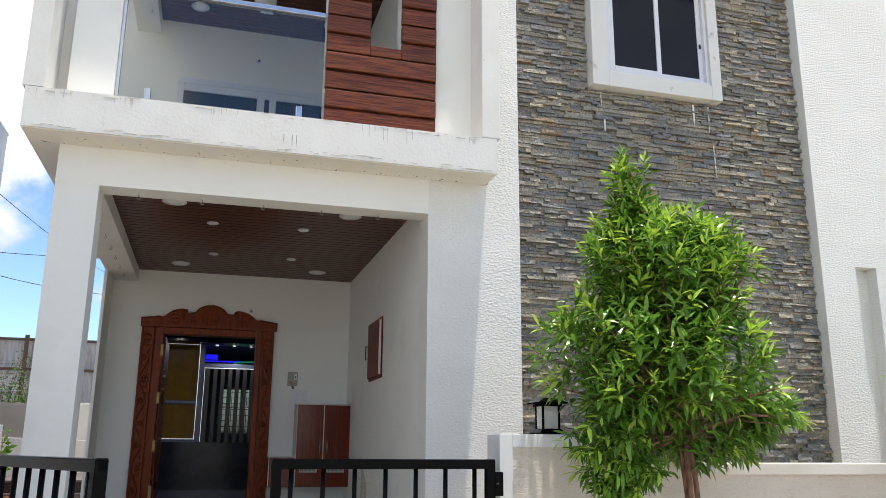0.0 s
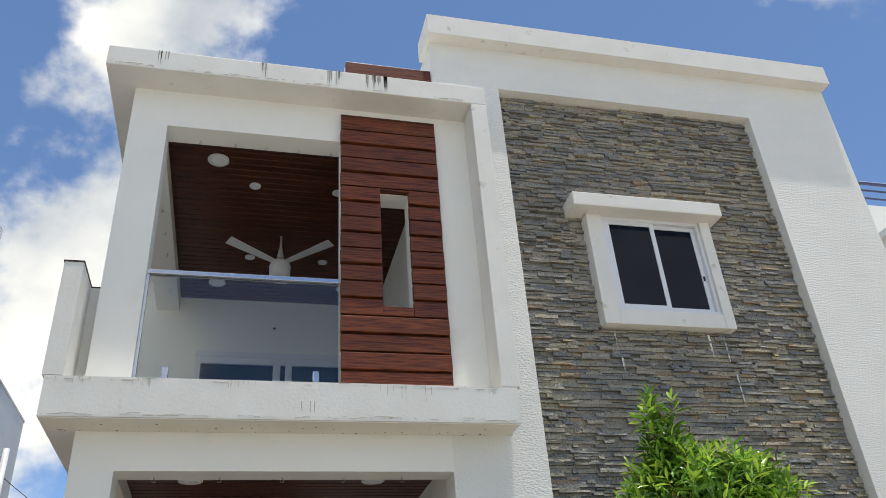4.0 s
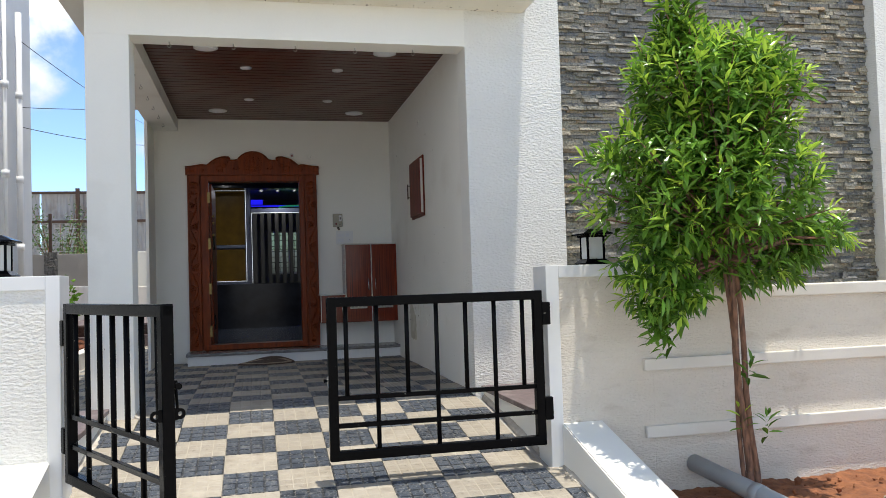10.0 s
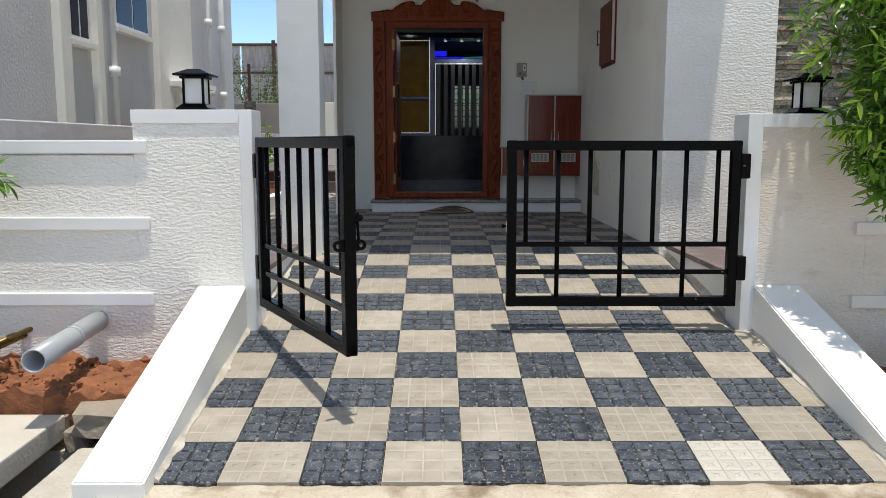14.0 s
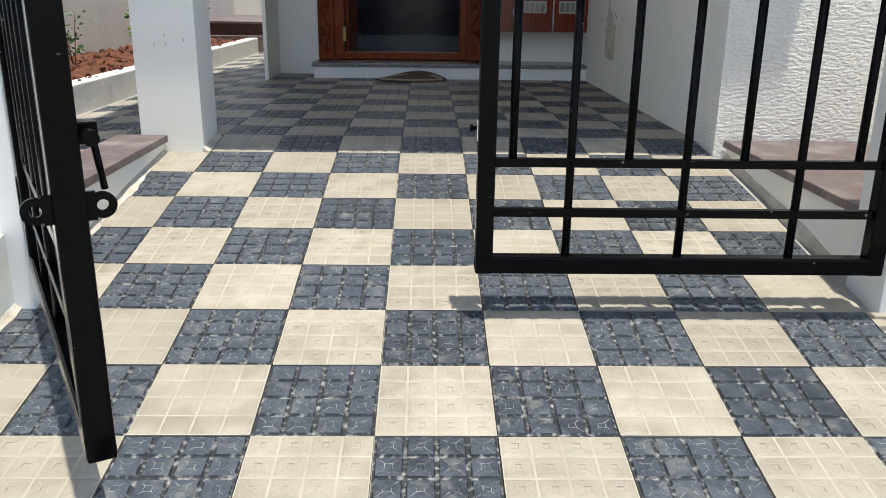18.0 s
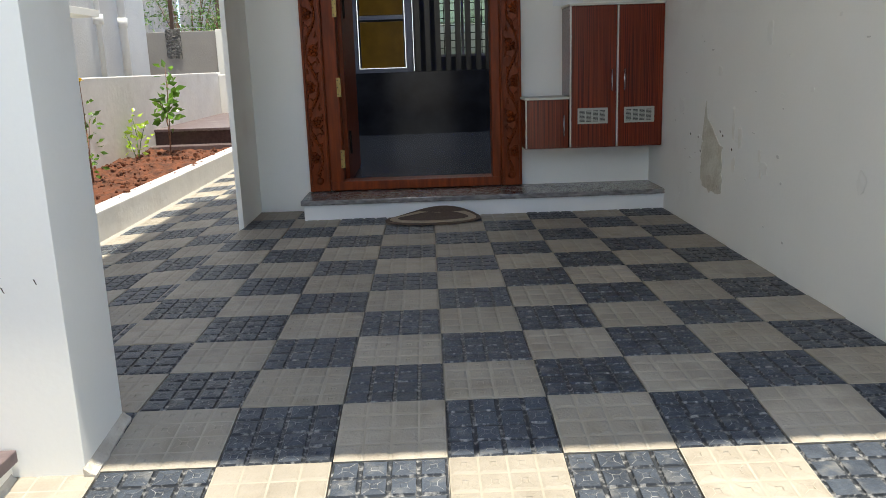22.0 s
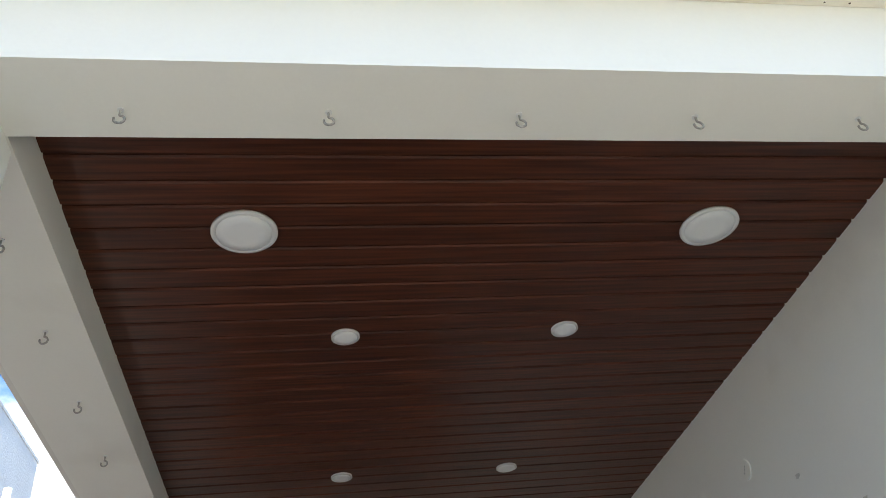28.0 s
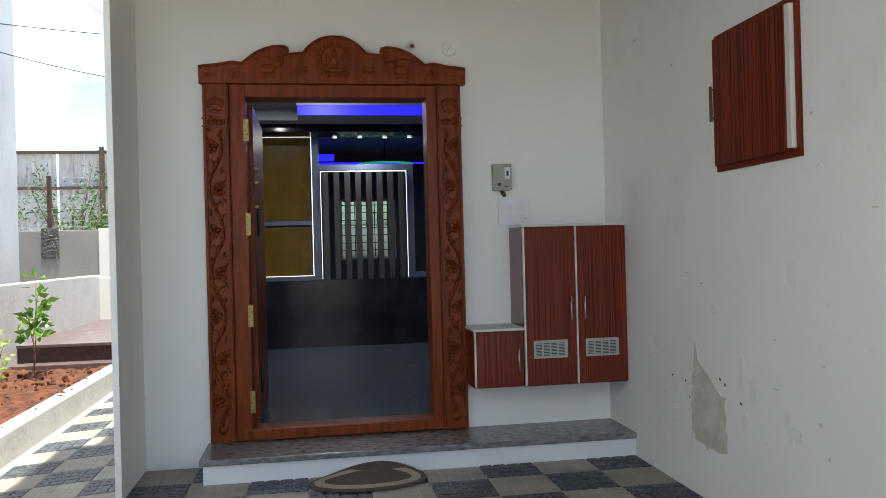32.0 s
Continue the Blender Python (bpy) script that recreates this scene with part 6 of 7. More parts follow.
def plant(place, h, n_leaf, spread, label, bloom=None, blooms=1, leaf_len=0.05, seed=0, stem=True, leaf="rose_leaf", low=0.15):
    rnd = random.Random(seed)
    p = thing("plant", place, label, "plant", "bed plants")
    tops = []
    bm = bmesh.new()
    for s in range(3 if spread > 0.07 else 2):
        a = rnd.random() * math.tau
        top = Vector((spread * 0.5 * math.cos(a), spread * 0.5 * math.sin(a), h * (1.0 if s == 0 else rnd.uniform(0.6, 0.9))))
        mid = top * 0.5 + Vector((rnd.gauss(0, 0.02), rnd.gauss(0, 0.02), 0))
        tube(bm, (0, 0, -0.06), mid, 0.006, 0.0045, 6)
        tube(bm, mid, top, 0.0045, 0.003, 6)
        tops.append((mid, top))
    part("stem", bm, M["rose_leaf"] if h < 0.5 else M["bark"], p)
    leaves = []
    for i in range(n_leaf):
        mid, top = tops[rnd.randrange(len(tops))]
        k = rnd.uniform(low, 1.0)
        c = (mid * (k * 2) if k < 0.5 else mid.lerp(top, k * 2 - 1))
        d = Vector((rnd.gauss(0, 1), rnd.gauss(0, 1), rnd.gauss(0.25, 0.5))).normalized()
        q = c + d * spread * rnd.uniform(0.05, 0.6)
        leaves.append((q, d, leaf_len * rnd.uniform(0.7, 1.3), leaf_len * 0.27, rnd.random() * math.tau))
    leaf_cloud("foliage", leaves, M[leaf], p)
    if bloom:
        for i in range(blooms):
            c = tops[0][1] if i == 0 else Vector((rnd.gauss(0, spread * 0.45), rnd.gauss(0, spread * 0.45), h * rnd.uniform(0.75, 1.05)))
            b = bmesh.new()
            flower(b, c, 0.030 if blooms > 2 else 0.034, seed + i)
            part("flower", b, M[bloom], p, "small open " + bloom.split("_")[1] + " bloom")
    return p


plant((-2.54, 7.29, 0.09), 0.37, 60, 0.12, "pale budding rose plant in red soil", "petal_white", 2, 0.042, 1)
plant((-2.08, 6.86, 0.06), 0.16, 150, 0.11, "low marigold plant with yellow blooms", "petal_yellow", 5, 0.042, 2, leaf="leaf")
plant((-2.46, 8.03, 0.09), 0.35, 70, 0.11, "rose plant with white blooms in red soil", "petal_white", 2, 0.042, 3)
plant((-2.50, 8.97, 0.09), 0.52, 100, 0.12, "tall rose plant with deep pink blooms", "petal_pink", 2, 0.042, 5)
plant((-2.53, 10.72, 0.09), 0.82, 90, 0.16, "tall flowering plant with a yellow bloom", "petal_yellow", 1, 0.06, 6, leaf="leaf")
plant((-2.82, 12.63, 0.09), 0.42, 60, 0.20, "small light green curry-leaf plant", None, 0, 0.08, 7, leaf="leaf_bright")
plant((-2.52, 12.80, 0.09), 0.95, 70, 0.16, "young sapling with light green leaves", None, 0, 0.11, 8, leaf="leaf", low=0.5)
plant((-2.30, 6.2, 0.09), 0.36, 40, 0.14, "rose plant with pale buds", "petal_white", 1, 0.055, 9)
plant((-2.45, 5.5, 0.09), 0.45, 40, 0.14, "rose plant beside the boundary wall", None, 0, 0.055, 10)

# ---- street strip: pipes, slabs, stones ----
def pipe(place, a, b, label):
    p = thing("drain_pipe", place, label, "pipe", "drain pipes")
    a, b = Vector(a), Vector(b)
    bm = bmesh.new()
    q = (b - a).to_track_quat("Z", "Y")
    n, ro, ri = 24, 0.052, 0.046
    rings = []
    for c, r in ((a, ro), (b, ro), (b, ri), (b + (a - b) * 0.3, ri)):
        rings.append([bm.verts.new(c + q @ Vector((r * math.cos(i * math.tau / n), r * math.sin(i * math.tau / n), 0))) for i in range(n)])
    for u, w in zip(rings, rings[1:]):
        for i in range(n):
            f = bm.faces.new((u[i], u[(i + 1) % n], w[(i + 1) % n], w[i]))
            f.smooth = True
    bm.faces.new(rings[-1])
    bm.faces.new(rings[0][::-1])
    part("tube", bm, M["pvc_grey"], p)
    c1 = a.lerp(b, 0.48)
    c2 = a.lerp(b, 0.53)
    part("socket_ring", tube(bmesh.new(), c1, c2, 0.056, 0.056, 24), M["pvc_grey"], p)
    return p


pipe((2.745, 4.43, -0.290), (0, 0.03, 0), (0.107, -1.247, -0.113), "grey plastic drain pipe sticking out of the street wall")
pipe((-1.64, 4.43, -0.19), (0, 0.03, 0), (0.12, -0.98, 0.03), "grey plastic drain pipe sticking out of the street wall")
boxpart("pipe_patch", (2.62, 2.95, 4.420, 4.434, -0.43, -0.14), M["white_paint"], None, bevel=0.02)
tagged(bpy.data.objects["pipe_patch"], "smooth white plaster patch around the pipe", "patch", kind="structure")
x = 2.16
for i in range(9):
    w = 1.15
    s = structure("pavement_slab" if i == 0 else "pavement_slab_%d" % i, [(x, x + w - 0.012, 2.45, 3.49, -0.60, -0.46)], M["concrete"], "pale concrete slab over the street drain", "pavement", 0.008)
    x += w
structure("pavement_slab_left", [(-2.9, -1.50, 2.95, 3.66, -0.575, -0.468)], M["concrete"], "pale concrete slab over the street drain", "pavement", 0.008)
structure("pavement_slab_far", [(-6.0, -2.93, 2.95, 3.66, -0.575, -0.468)], M["concrete"], "pale concrete slab over the street drain", "pavement", 0.008)
structure("drain_pit", [(-2.9, -1.09, 2.66, 3.60, -1.3, -1.12)], M["drain_dark"], "dark open drain beside the ramp", "drain", 0)
structure("cement_block", [(-1.30, -1.088, 2.68, 3.35, -1.12, -0.50)], M["road"], "rough cement footing beside the ramp wall", "kerb", 0.02)
structure("drain_side", [(-2.9, -1.50, 3.66, 3.70, -0.62, -0.48)], M["rock"], "rough stone side of the drain", "drain", 0.004)


def stone(place, size, seed, label):
    rnd = random.Random(seed)
    bm = bmesh.new()
    g = bmesh.ops.create_icosphere(bm, subdivisions=2, radius=1.0)
    for v in bm.verts:
        k = 1 + 0.25 * noise.noise(v.co * 1.7 + Vector((seed * 3.1, 0, 0)))
        c = Vector((max(-0.72, min(0.72, v.co.x)), max(-0.72, min(0.72, v.co.y)), max(-0.6, min(0.6, v.co.z)))) * k
        v.co = Vector((c.x * size[0], c.y * size[1], c.z * size[2]))
    ob = part("stone", bm, M["rock"])
    ob.location = place
    return tagged(ob, label, "stone", "loose stones")


stone((-1.27, 3.62, -0.47), (0.22, 0.16, 0.10), 1, "broken grey stone slab beside the drain")
stone((-1.43, 3.63, -0.57), (0.07, 0.07, 0.09), 2, "small rubble stone under the broken slab")
stone((-1.20, 3.68, -0.575), (0.10, 0.08, 0.08), 3, "small rubble stone under the broken slab")
stone((2.45, 3.98, -0.455), (0.05, 0.045, 0.04), 4, "small round stone on red soil")
stone((3.65, 3.85, -0.46), (0.04, 0.035, 0.03), 5, "small stone on red soil")
stone((4.5, 3.75, -0.46), (0.05, 0.03, 0.03), 6, "small stone on red soil")
# broken front edge of the ramp: a crumbling cement lip with a ragged nose
bm = bmesh.new()
grid = []
NX, NY = 200, 16
for i in range(NX + 1):
    x = -1.0 + 3.1 * i / NX
    nose = 2.735 + 0.045 * noise.fractal(Vector((x * 2.3, 4.1, 0)), 0.8, 2.0, 5)
    row = []
    for j in range(NY + 1):
        k = j / NY
        y = nose + (2.898 - nose) * k
        z = -0.474 - 0.012 * (1 - k) + 0.014 * noise.fractal(Vector((x * 7, y * 7, 1.3)), 0.7, 2.0, 5) * (1 - 0.5 * k)
        if k < 0.2:
            z -= 0.055 * (1 - k / 0.2) ** 2
        row.append(bm.verts.new((x, y, z)))
    row.append(bm.verts.new((x, 2.898, -0.62)))
    row.insert(0, bm.verts.new((x, nose + 0.02, -0.62)))
    grid.append(row)
for p, q in zip(grid, grid[1:]):
    for j in range(len(p) - 1):
        f = bm.faces.new((p[j], q[j], q[j + 1], p[j + 1]))
        f.smooth = True
bm.faces.new(grid[0])
bm.faces.new(grid[-1][::-1])
bmesh.ops.recalc_face_normals(bm, faces=bm.faces[:])
tagged(part("ramp_edge", bm, M["cement_lip"]), "crumbling rough cement lip at the foot of the ramp", "kerb", kind="structure")
rnd = random.Random(9)
for i in range(9):
    k = rnd.uniform(0.5, 1.1)
    stone((-0.9 + i * 0.34 + rnd.uniform(-0.12, 0.12), 2.69 + rnd.uniform(-0.06, 0.03), -0.498), (0.030 * k, 0.024 * k, 0.018), 20 + i, "small crumb of broken cement on the road")
# bamboo bits and copper pipe on the left soil
tp = thing("pipe_end", (-2.00, 4.39, -0.235), "short weathered brass pipe ends sticking out of the wall", "pipe")
part("tube", tube(bmesh.new(), (0, 0, 0), (-0.22, -0.25, -0.09), 0.014), M["brass"], tp)
part("tube", tube(bmesh.new(), (-0.03, 0, -0.035), (-0.20, -0.22, -0.11), 0.012), M["brass"], tp)
part("nut", tube(bmesh.new(), (-0.055, -0.0625, -0.0225), (-0.085, -0.097, -0.035), 0.02, 0.02, 6), M["brass"], tp)

# ---- neighbours and the far end ----
nb = thing("house", (-3.98, 8.0, -0.62), "grey-white rendered neighbouring house with drain pipes", "house")


def nbox(name, d, mat, label="", bevel=0.0, parent=None):
    return boxpart(name, (d[0] + 3.9, d[1] + 3.9, d[2] - 8, d[3] - 8, d[4] + 0.62, d[5] + 0.62), mat, parent or nb, label, bevel)


nbox("wall", (-10, -3.9, 2.0, 16.85, -0.62, 6.80), M["neighbour"])
nbox("upper_storey", (-10, -4.4, 5.0, 14.5, 6.80, 9.8), M["neighbour"])
nbox("parapet_coping", (-10, -3.885, 2.0, 16.88, 6.80, 6.85), M["neighbour"], bevel=0.01)
for y0, y1 in ((9.08, 9.32), (10.05, 10.2), (12.2, 13.8)):
    nbox("pilaster", (-3.9, -3.80, y0, y1, -0.62, 6.5), M["plaster_rough"] if y1 - y0 > 1 else M["plaster"], bevel=0.006)
for y, z0 in ((10.35, 0.6), (14.6, -0.4), (15.45, -0.4)):
    pp = part("downpipe", tube(bmesh.new(), (0.16, y - 8, z0 + 0.62), (0.16, y - 8, 6.45), 0.055 if y > 15 else 0.035, 0.055 if y > 15 else 0.035, 12), M["white_paint"], nb, "white plastic downpipe")
    for z in (2.2, 3.4, 4.9):
        part("collar", tube(bmesh.new(), (0.16, y - 8, z), (0.16, y - 8, z + 0.12), 0.066, 0.066, 12), M["white_paint"], pp)
for y0, y1, z0, z1 in ((9.42, 9.95, 1.93, 3.1), (10.75, 11.95, 2.25, 3.4), (12.4, 13.3, 4.4, 5.5)):
    wd = nbox("window", (-3.9, -3.86, y0, y1, z0, z1), M["upvc"], "white framed window", 0.004)
    nbox("sill", (-3.9, -3.80, y0 - 0.05, y1 + 0.05, z0 - 0.07, z0), M["plaster"], "", 0.004, wd)
    n = 2
    for i in range(n):
        a = y0 + 0.05 + i * (y1 - y0 - 0.05) / n
        nbox("pane", (-3.86, -3.853, a, a + (y1 - y0 - 0.05) / n - 0.05, z0 + 0.05, z1 - 0.05), M["dark_glass"], "dark pane", 0, wd)
nbox("sunshade", (-3.9, -3.45, 12.6, 13.9, 1.62, 1.70), M["plaster"], "white concrete sunshade", 0.006)

nr = thing("house", (8.7, 11.0, -0.62), "white neighbouring house with dark ribbon windows", "house")


def rbox(name, d, mat, label="", parent=None, bevel=0.0):
    return boxpart(name, (d[0] - 8.7, d[1] - 8.7, d[2] - 11, d[3] - 11, d[4] + 0.62, d[5] + 0.62), mat, parent or nr, label, bevel)


rbox("wall", (8.7, 18.0, 5.9, 17.0, -0.62, 6.40), M["plaster"])
rbox("parapet_coping", (8.62, 18.0, 5.84, 17.05, 6.40, 6.50), M["plaster"], "", None, 0.01)
rbox("upper_storey", (10.4, 18.0, 10.05, 17.0, 6.50, 8.84), M["plaster"])
for z0, z1 in ((3.08, 3.43), (3.70, 4.7)):
    for i in range(5):
        y = 6.3 + i * 1.0
        wd = rbox("window", (8.66, 8.7, y, y + 0.94, z0, z1), M["upvc"], "white framed window")
        rbox("pane", (8.652, 8.66, y + 0.03, y + 0.91, z0 + 0.03, z1 - 0.03), M["dark_glass"], "dark pane", wd)
for z, r in ((9.04, 0.02), (9.22, 0.02), (9.39, 0.035)):
    part("rail", tube(bmesh.new(), (1.8, -0.9, z + 0.62), (9.2, -0.9, z + 0.62), r, r, 10), M["blue_rail"], nr, "dark roof railing bar")
for i in range(6):
    part("rail_post", tube(bmesh.new(), (2.1 + i * 1.2, -0.9, 9.4), (2.1 + i * 1.2, -0.9, 10.0), 0.03), M["blue_rail"], nr)

# grey wall with wire fence, sheets and bushes beyond
structure("wall_far_grey", [(-14.0, -3.2, 18.0, 18.2, -0.7, 1.62)], M["grey_wall"], "bare grey cement wall beyond the passage", "wall", 0.01)
structure("wall_far_white", [(-3.2, 2.0, 17.95, 18.2, -0.7, 1.64)], M["plaster"], "white painted wall end beyond the passage", "wall", 0.01)
M["rough_concrete"] = material("rough_concrete", (0.20, 0.19, 0.175), 0.95, var=(0.09, 0.085, 0.08), var_scale=16, var_amount=0.9, bump=1.0, bump_scale=24)
bm = bmesh.new()
bmesh.ops.create_grid(bm, x_segments=12, y_segments=20, size=1.0)
for v in bm.verts:
    k = Vector((v.co.x * 3, v.co.y * 5, 1.7))
    v.co = Vector((-3.91 + v.co.x * 0.125 * (1 + 0.12 * noise.noise(k)), 17.985 + 0.035 * noise.noise(k * 1.7), 1.40 + v.co.y * 0.215 * (1 + 0.06 * noise.noise(k))))
bmesh.ops.solidify(bm, geom=bm.faces[:], thickness=-0.05)
tagged(part("wall_far_patch", bm, M["rough_concrete"]), "rough unplastered concrete stub in the wall", "wall", kind="structure")
wf = thing("wire_fence", (-6.0, 18.1, 1.62), "security wire fence on the grey wall", "fence")
for xx in (-3.94, -6.94, -9.94):
    po = boxpart("post", (xx + 6.0 - 0.03, xx + 6.0 + 0.03, -0.03, 0.03, 0, 0.85), M["rust"], wf, "", 0.004)
for i in range(9):
    part("wire", tube(bmesh.new(), (-8, 0, 0.06 + i * 0.095), (2.6, 0, 0.06 + i * 0.095), 0.004, 0.004, 5), M["steel"], wf)
fs = thing("sheet_fence", (-8.0, 24.0, -0.62), "tall fence of weathered corrugated sheets on steel rails", "fence")
for k in range(9):
    bm = bmesh.new()
    x0 = -8.0 + k * 1.75
    n = 40
    for i in range(n):
        xa, xb = x0 + 1.7 * i / n, x0 + 1.7 * (i + 1) / n
        ya, yb = 0.025 * math.sin(i * 1.6), 0.025 * math.sin((i + 1) * 1.6)
        vs = [bm.verts.new(p) for p in ((xa, ya, 0), (xb, yb, 0), (xb, yb, 4.2), (xa, ya, 4.2))]
        bm.faces.new(vs)
    bmesh.ops.remove_doubles(bm, verts=bm.verts[:], dist=0.0005)
    bmesh.ops.solidify(bm, geom=bm.faces[:], thickness=0.006)
    part("sheet", bm, M["sheet"], fs, "weathered grey corrugated sheet")
for z in (3.35, 4.15):
    boxpart("rail", (-8, 8, -0.10, -0.04, z, z + 0.07), M["rust"], fs)
for i in range(7):
    boxpart("post", (-7.6 + i * 2.2, -7.5 + i * 2.2, -0.16, -0.09, 0, 4.3), M["rust"], fs)


def bush(place, size, n, seed, label):
    rnd = random.Random(seed)
    t = thing("bush", place, label, "bush", "bushes by the fence")
    bm = bmesh.new()
    leaves = []
    for i in range(26):
        a, up = rnd.random() * math.tau, rnd.uniform(0.5, 1.0)
        tip = Vector((size[0] * math.cos(a) * rnd.uniform(0.4, 1.0), size[1] * math.sin(a) * rnd.uniform(0.4, 1), size[2] * up))
        mid = tip * 0.55 + Vector((0, 0, 0.2 * size[2]))
        tube(bm, (0, 0, 0), mid, 0.02, 0.012, 5)
        tube(bm, mid, tip, 0.012, 0.004, 5)
        for k in range(n // 26):
            q = mid.lerp(tip, rnd.random()) + Vector((rnd.gauss(0, 0.1), rnd.gauss(0, 0.1), rnd.gauss(0, 0.1)))
            d = Vector((rnd.gauss(0, 1), rnd.gauss(0, 1), rnd.gauss(-0.3, 0.6))).normalized()
            leaves.append((q, d, rnd.uniform(0.05, 0.13), 0.016, rnd.random() * math.tau))
    part("branches", bm, M["bark"], t)
    ob = leaf_cloud("foliage", leaves, M["bush"], t)
    return t


bush((-5.6, 19.5, -0.62), (1.0, 0.7, 2.9), 3600, 1, "green thorny bush behind the grey wall")
bush((-4.3, 20.5, -0.62), (1.0, 0.6, 3.6), 1500, 2, "sparse green bush behind the grey wall")
bush((-3.3, 20.0, -0.62), (0.7, 0.6, 2.9), 1300, 3, "sparse green bush behind the grey wall")
bush((-7.6, 20.0, -0.62), (1.2, 0.7, 3.2), 1800, 4, "green bush behind the grey wall")
bush((0.8, 21.0, -0.62), (1.6, 0.7, 2.8), 2200, 5, "green bush behind the house")

# overhead cables
def cable(a, b, sag):
    c = thing("overhead_cable", a, "thin black overhead cable", "cable", "overhead cables")
    a, b = Vector(a), Vector(b)
    pts = [(b - a) * (i / 14) - Vector((0, 0, sag * 4 * (i / 14) * (1 - i / 14))) for i in range(15)]
    bm = polytube(bmesh.new(), pts, 0.007, 5)
    bmesh.ops.remove_doubles(bm, verts=bm.verts[:], dist=0.004)
    part("strand", bm, M["cable"], c)


cable((-3.88, 15.45, 5.40), (-2.94, 29.2, 6.30), 0.15)
cable((-3.98, 16.0, 4.25), (-0.9, 23.2, 6.0), 0.10)
cable((-3.98, 16.0, 3.90), (-0.84, 23.2, 4.9), 0.22)

# more street trees
tree((5.60, 4.0, -0.42), 3.1, 1.1, 0.85, -0.10, 11, 700, "young street tree with bright green narrow leaves")
tree((-2.62, 4.0, -0.42), 2.2, 1.05, 0.72, 0.05, 12, 450, "young street tree with bright green narrow leaves")

# ---- pieces: stone cladding ----
SX0, SX1, SZ0, SZ1 = 2.572, 5.503, 0.012, 6.612
cladding = tagged(bpy.data.objects["wall_recess"])
rnd = random.Random(77)
vs, fs = [], []
singles = 0
proto = {}


def stone_shape(w, h, d):
    key = (round(w, 2), round(h, 3), round(d, 3))
    if key not in proto:
        bm = bmesh.new()
        box(bm, -key[0] / 2 + 0.0006, key[0] / 2 - 0.0006, -d, 0.0, -h / 2 + 0.0012, h / 2 - 0.0012)
        tilt = min(rnd.uniform(-0.002, 0.010), d * 0.4)
        for v in bm.verts:
            if v.co.y < -0.001:
                v.co += Vector((rnd.uniform(-0.003, 0.003), rnd.uniform(-0.003, 0.003) + (tilt if v.co.z > 0 else 0), rnd.uniform(-0.002, 0.002)))
        me = bpy.data.meshes.new("stone")
        bm.to_mesh(me)
        bm.free()
        me.materials.append(M["stone"])
        proto[key] = me
    return proto[key]


DEPTHS = (0.006, 0.012, 0.018, 0.024, 0.030, 0.038, 0.046)
z = SZ0
while z < SZ1 - 0.01:
    h = rnd.choice((0.022, 0.026, 0.030, 0.034, 0.038))
    if SZ1 - z - h < 0.016:
        h = SZ1 - z
    x = SX0
    while x < SX1 - 0.005:
        w = rnd.choice((0.05, 0.07, 0.09, 0.12, 0.15, 0.18, 0.22, 0.27))
        if SX1 - x - w < 0.05:
            w = SX1 - x
        d = rnd.choice(DEPTHS)
        xc, zc = x + w / 2, z + h / 2
        beside = 3.945 < zc < 5.11
        if not (beside and 3.29 < xc < 4.61):
            if 2.6 < x and x + w < 3.35 and 0.78 < zc < 2.2 and singles < 300 and w < 0.37:
                ob = new("stone", stone_shape(w, h, d))
                ob.location = (xc, 5.985, zc)
                ob.parent = cladding
                singles += 1
            else:
                xa, xb = x + 0.0006, x + w - 0.0006
                if beside and xa < 3.29 < xb:
                    xb = 3.29
                if beside and xa < 4.61 < xb:
                    xa = 4.61
                # a long piece breaks into faces of unequal depth
                cuts = [xa, xb] if w < 0.2 else [xa, xa + (xb - xa) * rnd.uniform(0.3, 0.7), xb]
                za, zb = z + 0.0012, z + h - 0.0012
                base = len(vs)
                for xx in cuts:
                    j1, j2 = rnd.uniform(-0.004, 0.004), rnd.uniform(-0.004, 0.004)
                    tl = min(rnd.uniform(-0.002, 0.012), d * 0.45)
                    dz = rnd.uniform(-0.0015, 0.0015)
                    vs += [(xx, 5.985, za), (xx, 5.985, zb), (xx, 5.985 - d + j1, za + dz), (xx, 5.985 - d + tl + j2, zb + dz)]
                for c in range(len(cuts) - 1):
                    p, q = base + 4 * c, base + 4 * (c + 1)
                    fs += [(p + 2, q + 2, q + 3, p + 3), (p, q, q + 2, p + 2), (p + 3, q + 3, q + 1, p + 1)]
                q = base + 4 * (len(cuts) - 1)
                fs += [(base, base + 2, base + 3, base + 1), (q, q + 1, q + 3, q + 2)]
        x += w
    z += h
me = bpy.data.meshes.new("stone_courses")
me.from_pydata(vs, [], fs)
me.materials.append(M["stone_joined"])
sc = new("stone_courses", me)
sc.parent = cladding
sc["kind"] = "stuff"
sc["label"] = "narrow courses of grey-brown split stone"

# ---- pieces: floor tiles ----
TS = 0.30
TILE_PHASE = 1


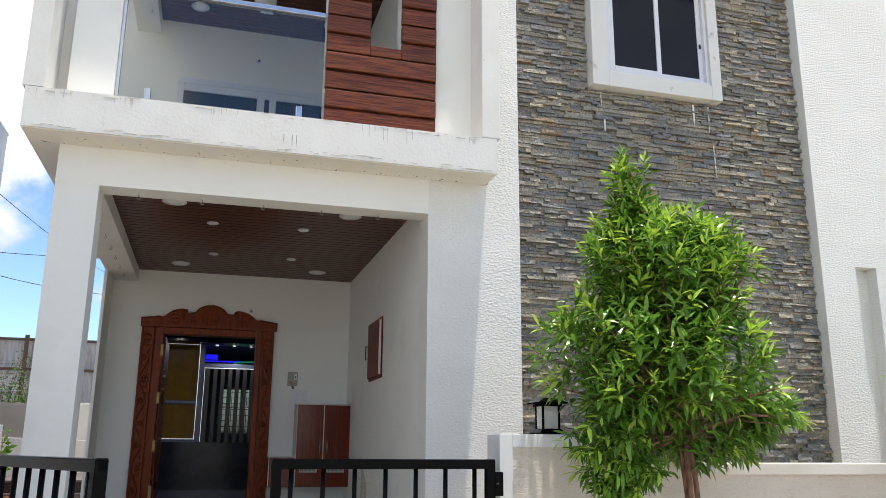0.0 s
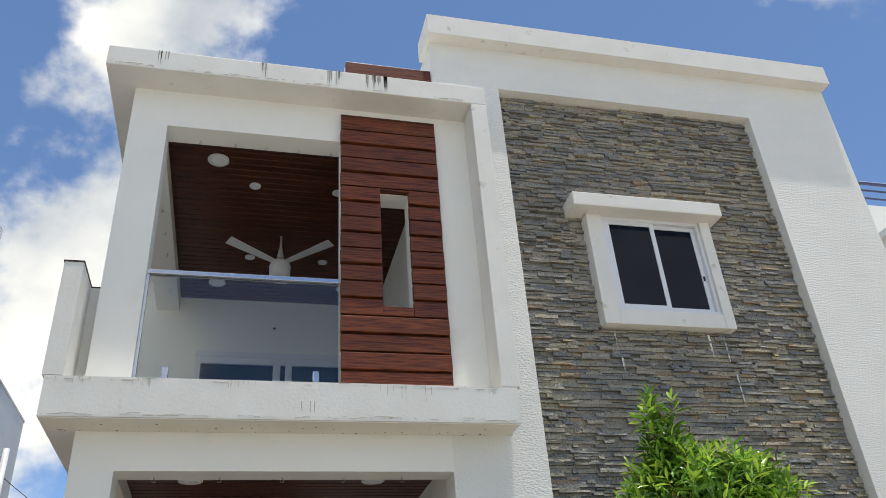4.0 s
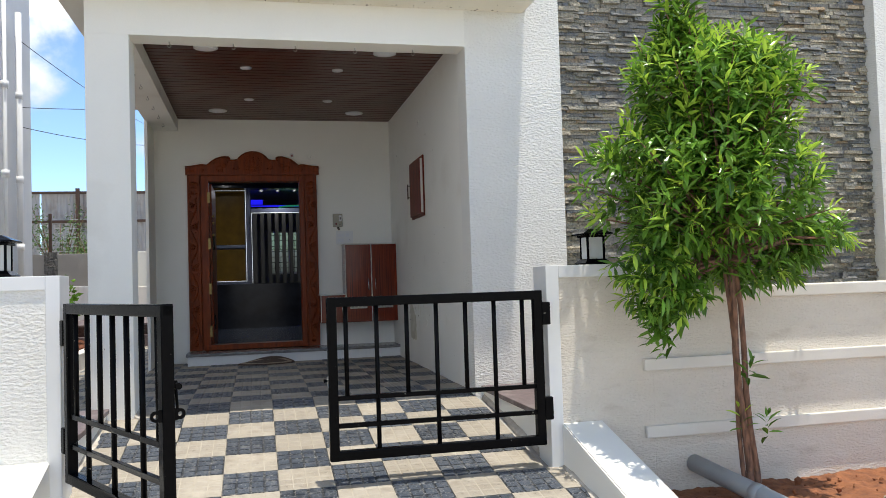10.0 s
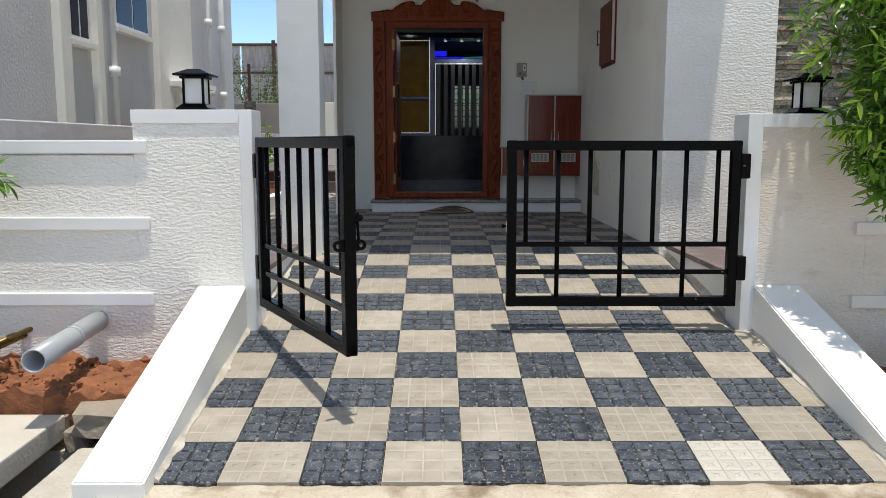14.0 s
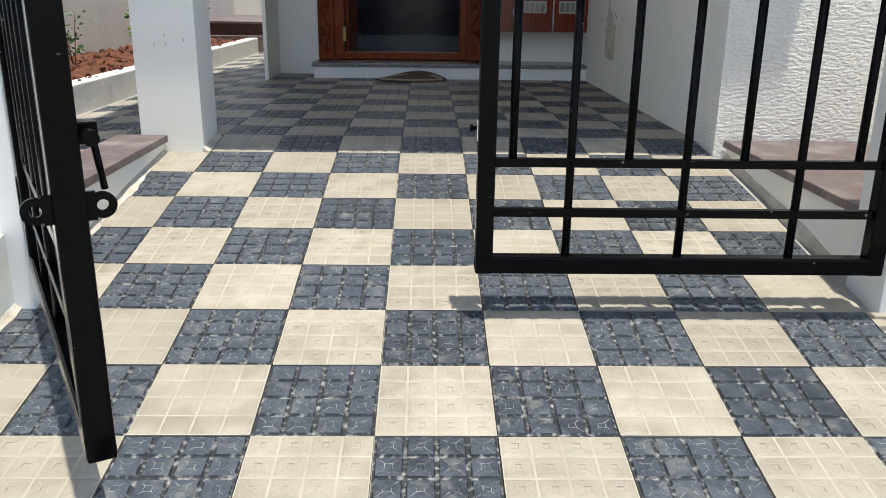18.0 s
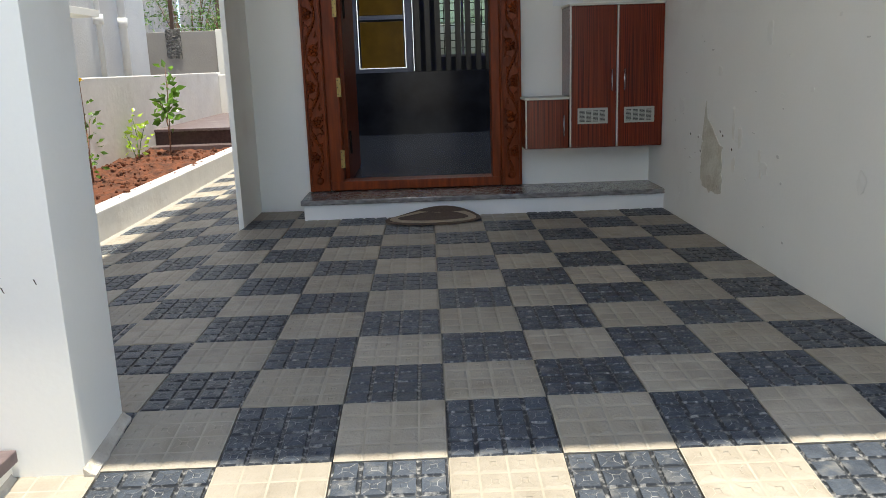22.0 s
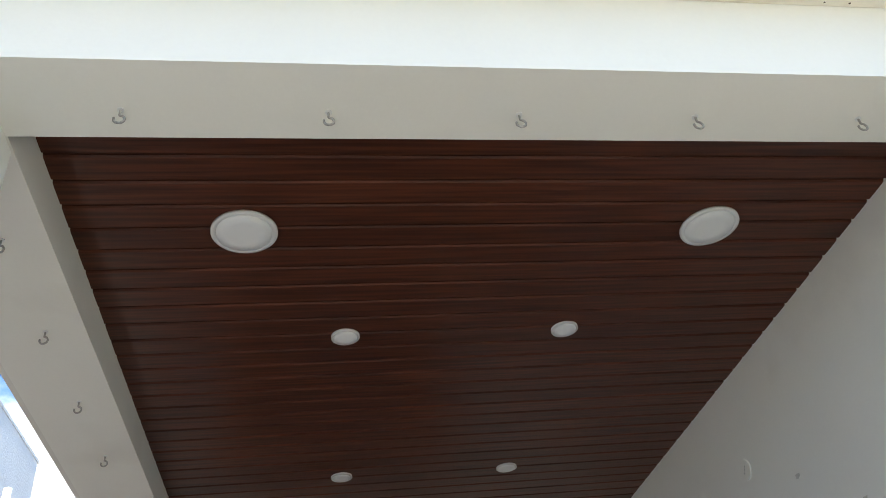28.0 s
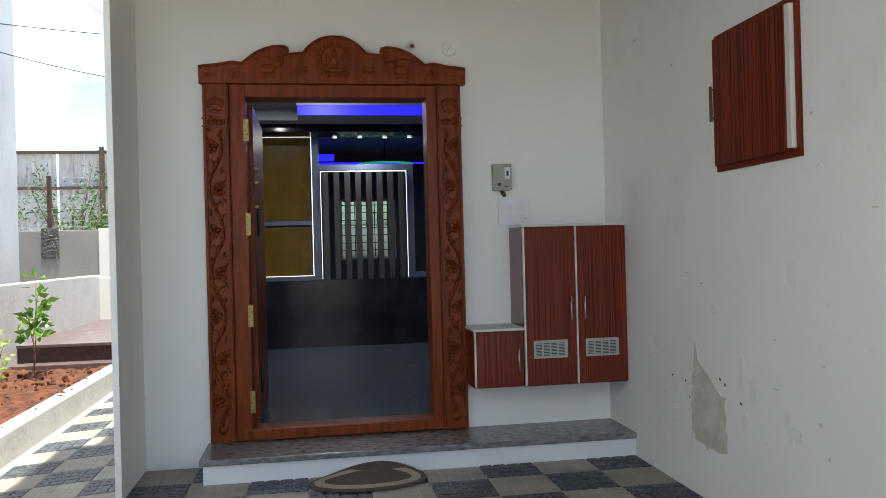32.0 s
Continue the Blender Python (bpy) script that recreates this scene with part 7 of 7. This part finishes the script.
def tile_mesh(mat, worn, kind, dusty):
    """A cement tile of four by four cushions, each with a small square and four ridges."""
    bm = bmesh.new()
    s = TS / 2 - 0.0015
    box(bm, -s, s, -s, s, -0.02, -0.0032 if dusty else -0.006)
    for f in bm.faces:
        f.material_index = 1 if dusty else 2
    n = 4
    c = 2 * s / n
    gap, rim = (0.0044, 0.0200) if dusty else (0.0085, 0.0150)
    corner = ((-0.5, -0.5), (0.5, -0.5), (0.5, 0.5), (-0.5, 0.5))

    def strip(p, q, w):
        p, q = Vector(p), Vector(q)
        d = (q - p).cross(Vector((0, 0, 1))).normalized() * w / 2
        f = bm.faces.new([bm.verts.new(v) for v in (p - d, p + d, q + d * 0.6, q - d * 0.6)])
        f.material_index = 1
        f.normal_update()
        if f.normal.z < 0:
            f.normal_flip()

    for i in range(n):
        for j in range(n):
            x, y = -s + (i + 0.5) * c, -s + (j + 0.5) * c
            lo = [bm.verts.new((x + a * (c - gap), y + b * (c - gap), -0.0034 if dusty else -0.0062)) for a, b in corner]
            hi = [bm.verts.new((x + a * (c - rim), y + b * (c - rim), -0.0014 if not dusty else -0.0010)) for a, b in corner]
            sq = [bm.verts.new((x + a * c * 0.25, y + b * c * 0.25, 0.0)) for a, b in corner]
            for k in range(4):
                m = (k + 1) % 4
                bm.faces.new((lo[k], lo[m], hi[m], hi[k])).material_index = 0 if dusty else 2
                bm.faces.new((hi[k], hi[m], sq[m], sq[k]))
            if kind:
                pit = [bm.verts.new((x + a * c * 0.18, y + b * c * 0.18, -0.0018)) for a, b in corner]
                for k in range(4):
                    m = (k + 1) % 4
                    bm.faces.new((sq[k], sq[m], pit[m], pit[k]))
                    strip(sq[k].co + Vector((0, 0, 0.0006)), sq[m].co + Vector((0, 0, 0.0006)), 0.0017)
                    strip(sq[k].co + Vector((0, 0, 0.0006)), sq[k].co.lerp(hi[k].co, 0.80) + Vector((0, 0, 0.0008)), 0.0018)
                bm.faces.new(pit)
            else:
                bm.faces.new(sq)
    me = bpy.data.meshes.new("tile")
    bm.to_mesh(me)
    bm.free()
    me.materials.append(mat)
    me.materials.append(worn)
    me.materials.append(M["groove_shade"])
    return me


TILE = {(c, k): tile_mesh(M["tile_dark"] if c else M["tile_light"], M["worn_dark"] if c else M["worn_light"], k, not c) for c in (0, 1) for k in (0, 1)}
rnd = random.Random(31)
rows_y = []
y = 5.27
while y > 2.9:
    y -= 0.2968
rows_y = [y + 0.2968 * i for i in range(11)]
while rows_y[-1] < 9.2:
    rows_y.append(rows_y[-1] + (0.2975 if rows_y[-1] < 6.1 else 0.3))
for r, ya in enumerate(rows_y[:-1]):
    yb = rows_y[r + 1]
    za, zb = ramp_z(ya), ramp_z(yb)
    pitch = math.atan2(zb - za, yb - ya)
    for i in range(-3, 7 if ya < 4.3 else 6):
        dark = (r + i) % 2 == TILE_PHASE
        ob = new("tile", TILE[(1 if dark else 0, 1 if rnd.random() < (0.85 if dark else 0.5) else 0)])
        if (r, i) == (0, 4):
            ob.data = tile_mesh(M["tile_pale"], M["worn_light"], 1, True)
        ob.matrix_world = pose((i + 0.5) * TS, (ya + yb) / 2, (za + zb) / 2 + rnd.uniform(-0.0012, 0.0012), math.degrees(pitch) + rnd.uniform(-0.2, 0.2), rnd.uniform(-0.2, 0.2), 0)
        ob.parent = drive
# the side passage falls a little towards the bed
for r in range(4, 36):
    ya = rows_y[0] + r * 0.2985
    if ya < 4.59 or ya > 13.3:
        continue
    for i in (-6, -5, -4):
        dark = (r + i) % 2 == TILE_PHASE
        ob = new("tile", TILE[(1 if dark else 0, 1 if rnd.random() < (0.85 if dark else 0.5) else 0)])
        ob.matrix_world = pose((i + 0.5) * TS + 0.03, ya + 0.15, -0.012 - (abs(i) - 3.5) * 0.019, 0, -3.6, 0)
        ob.parent = passage
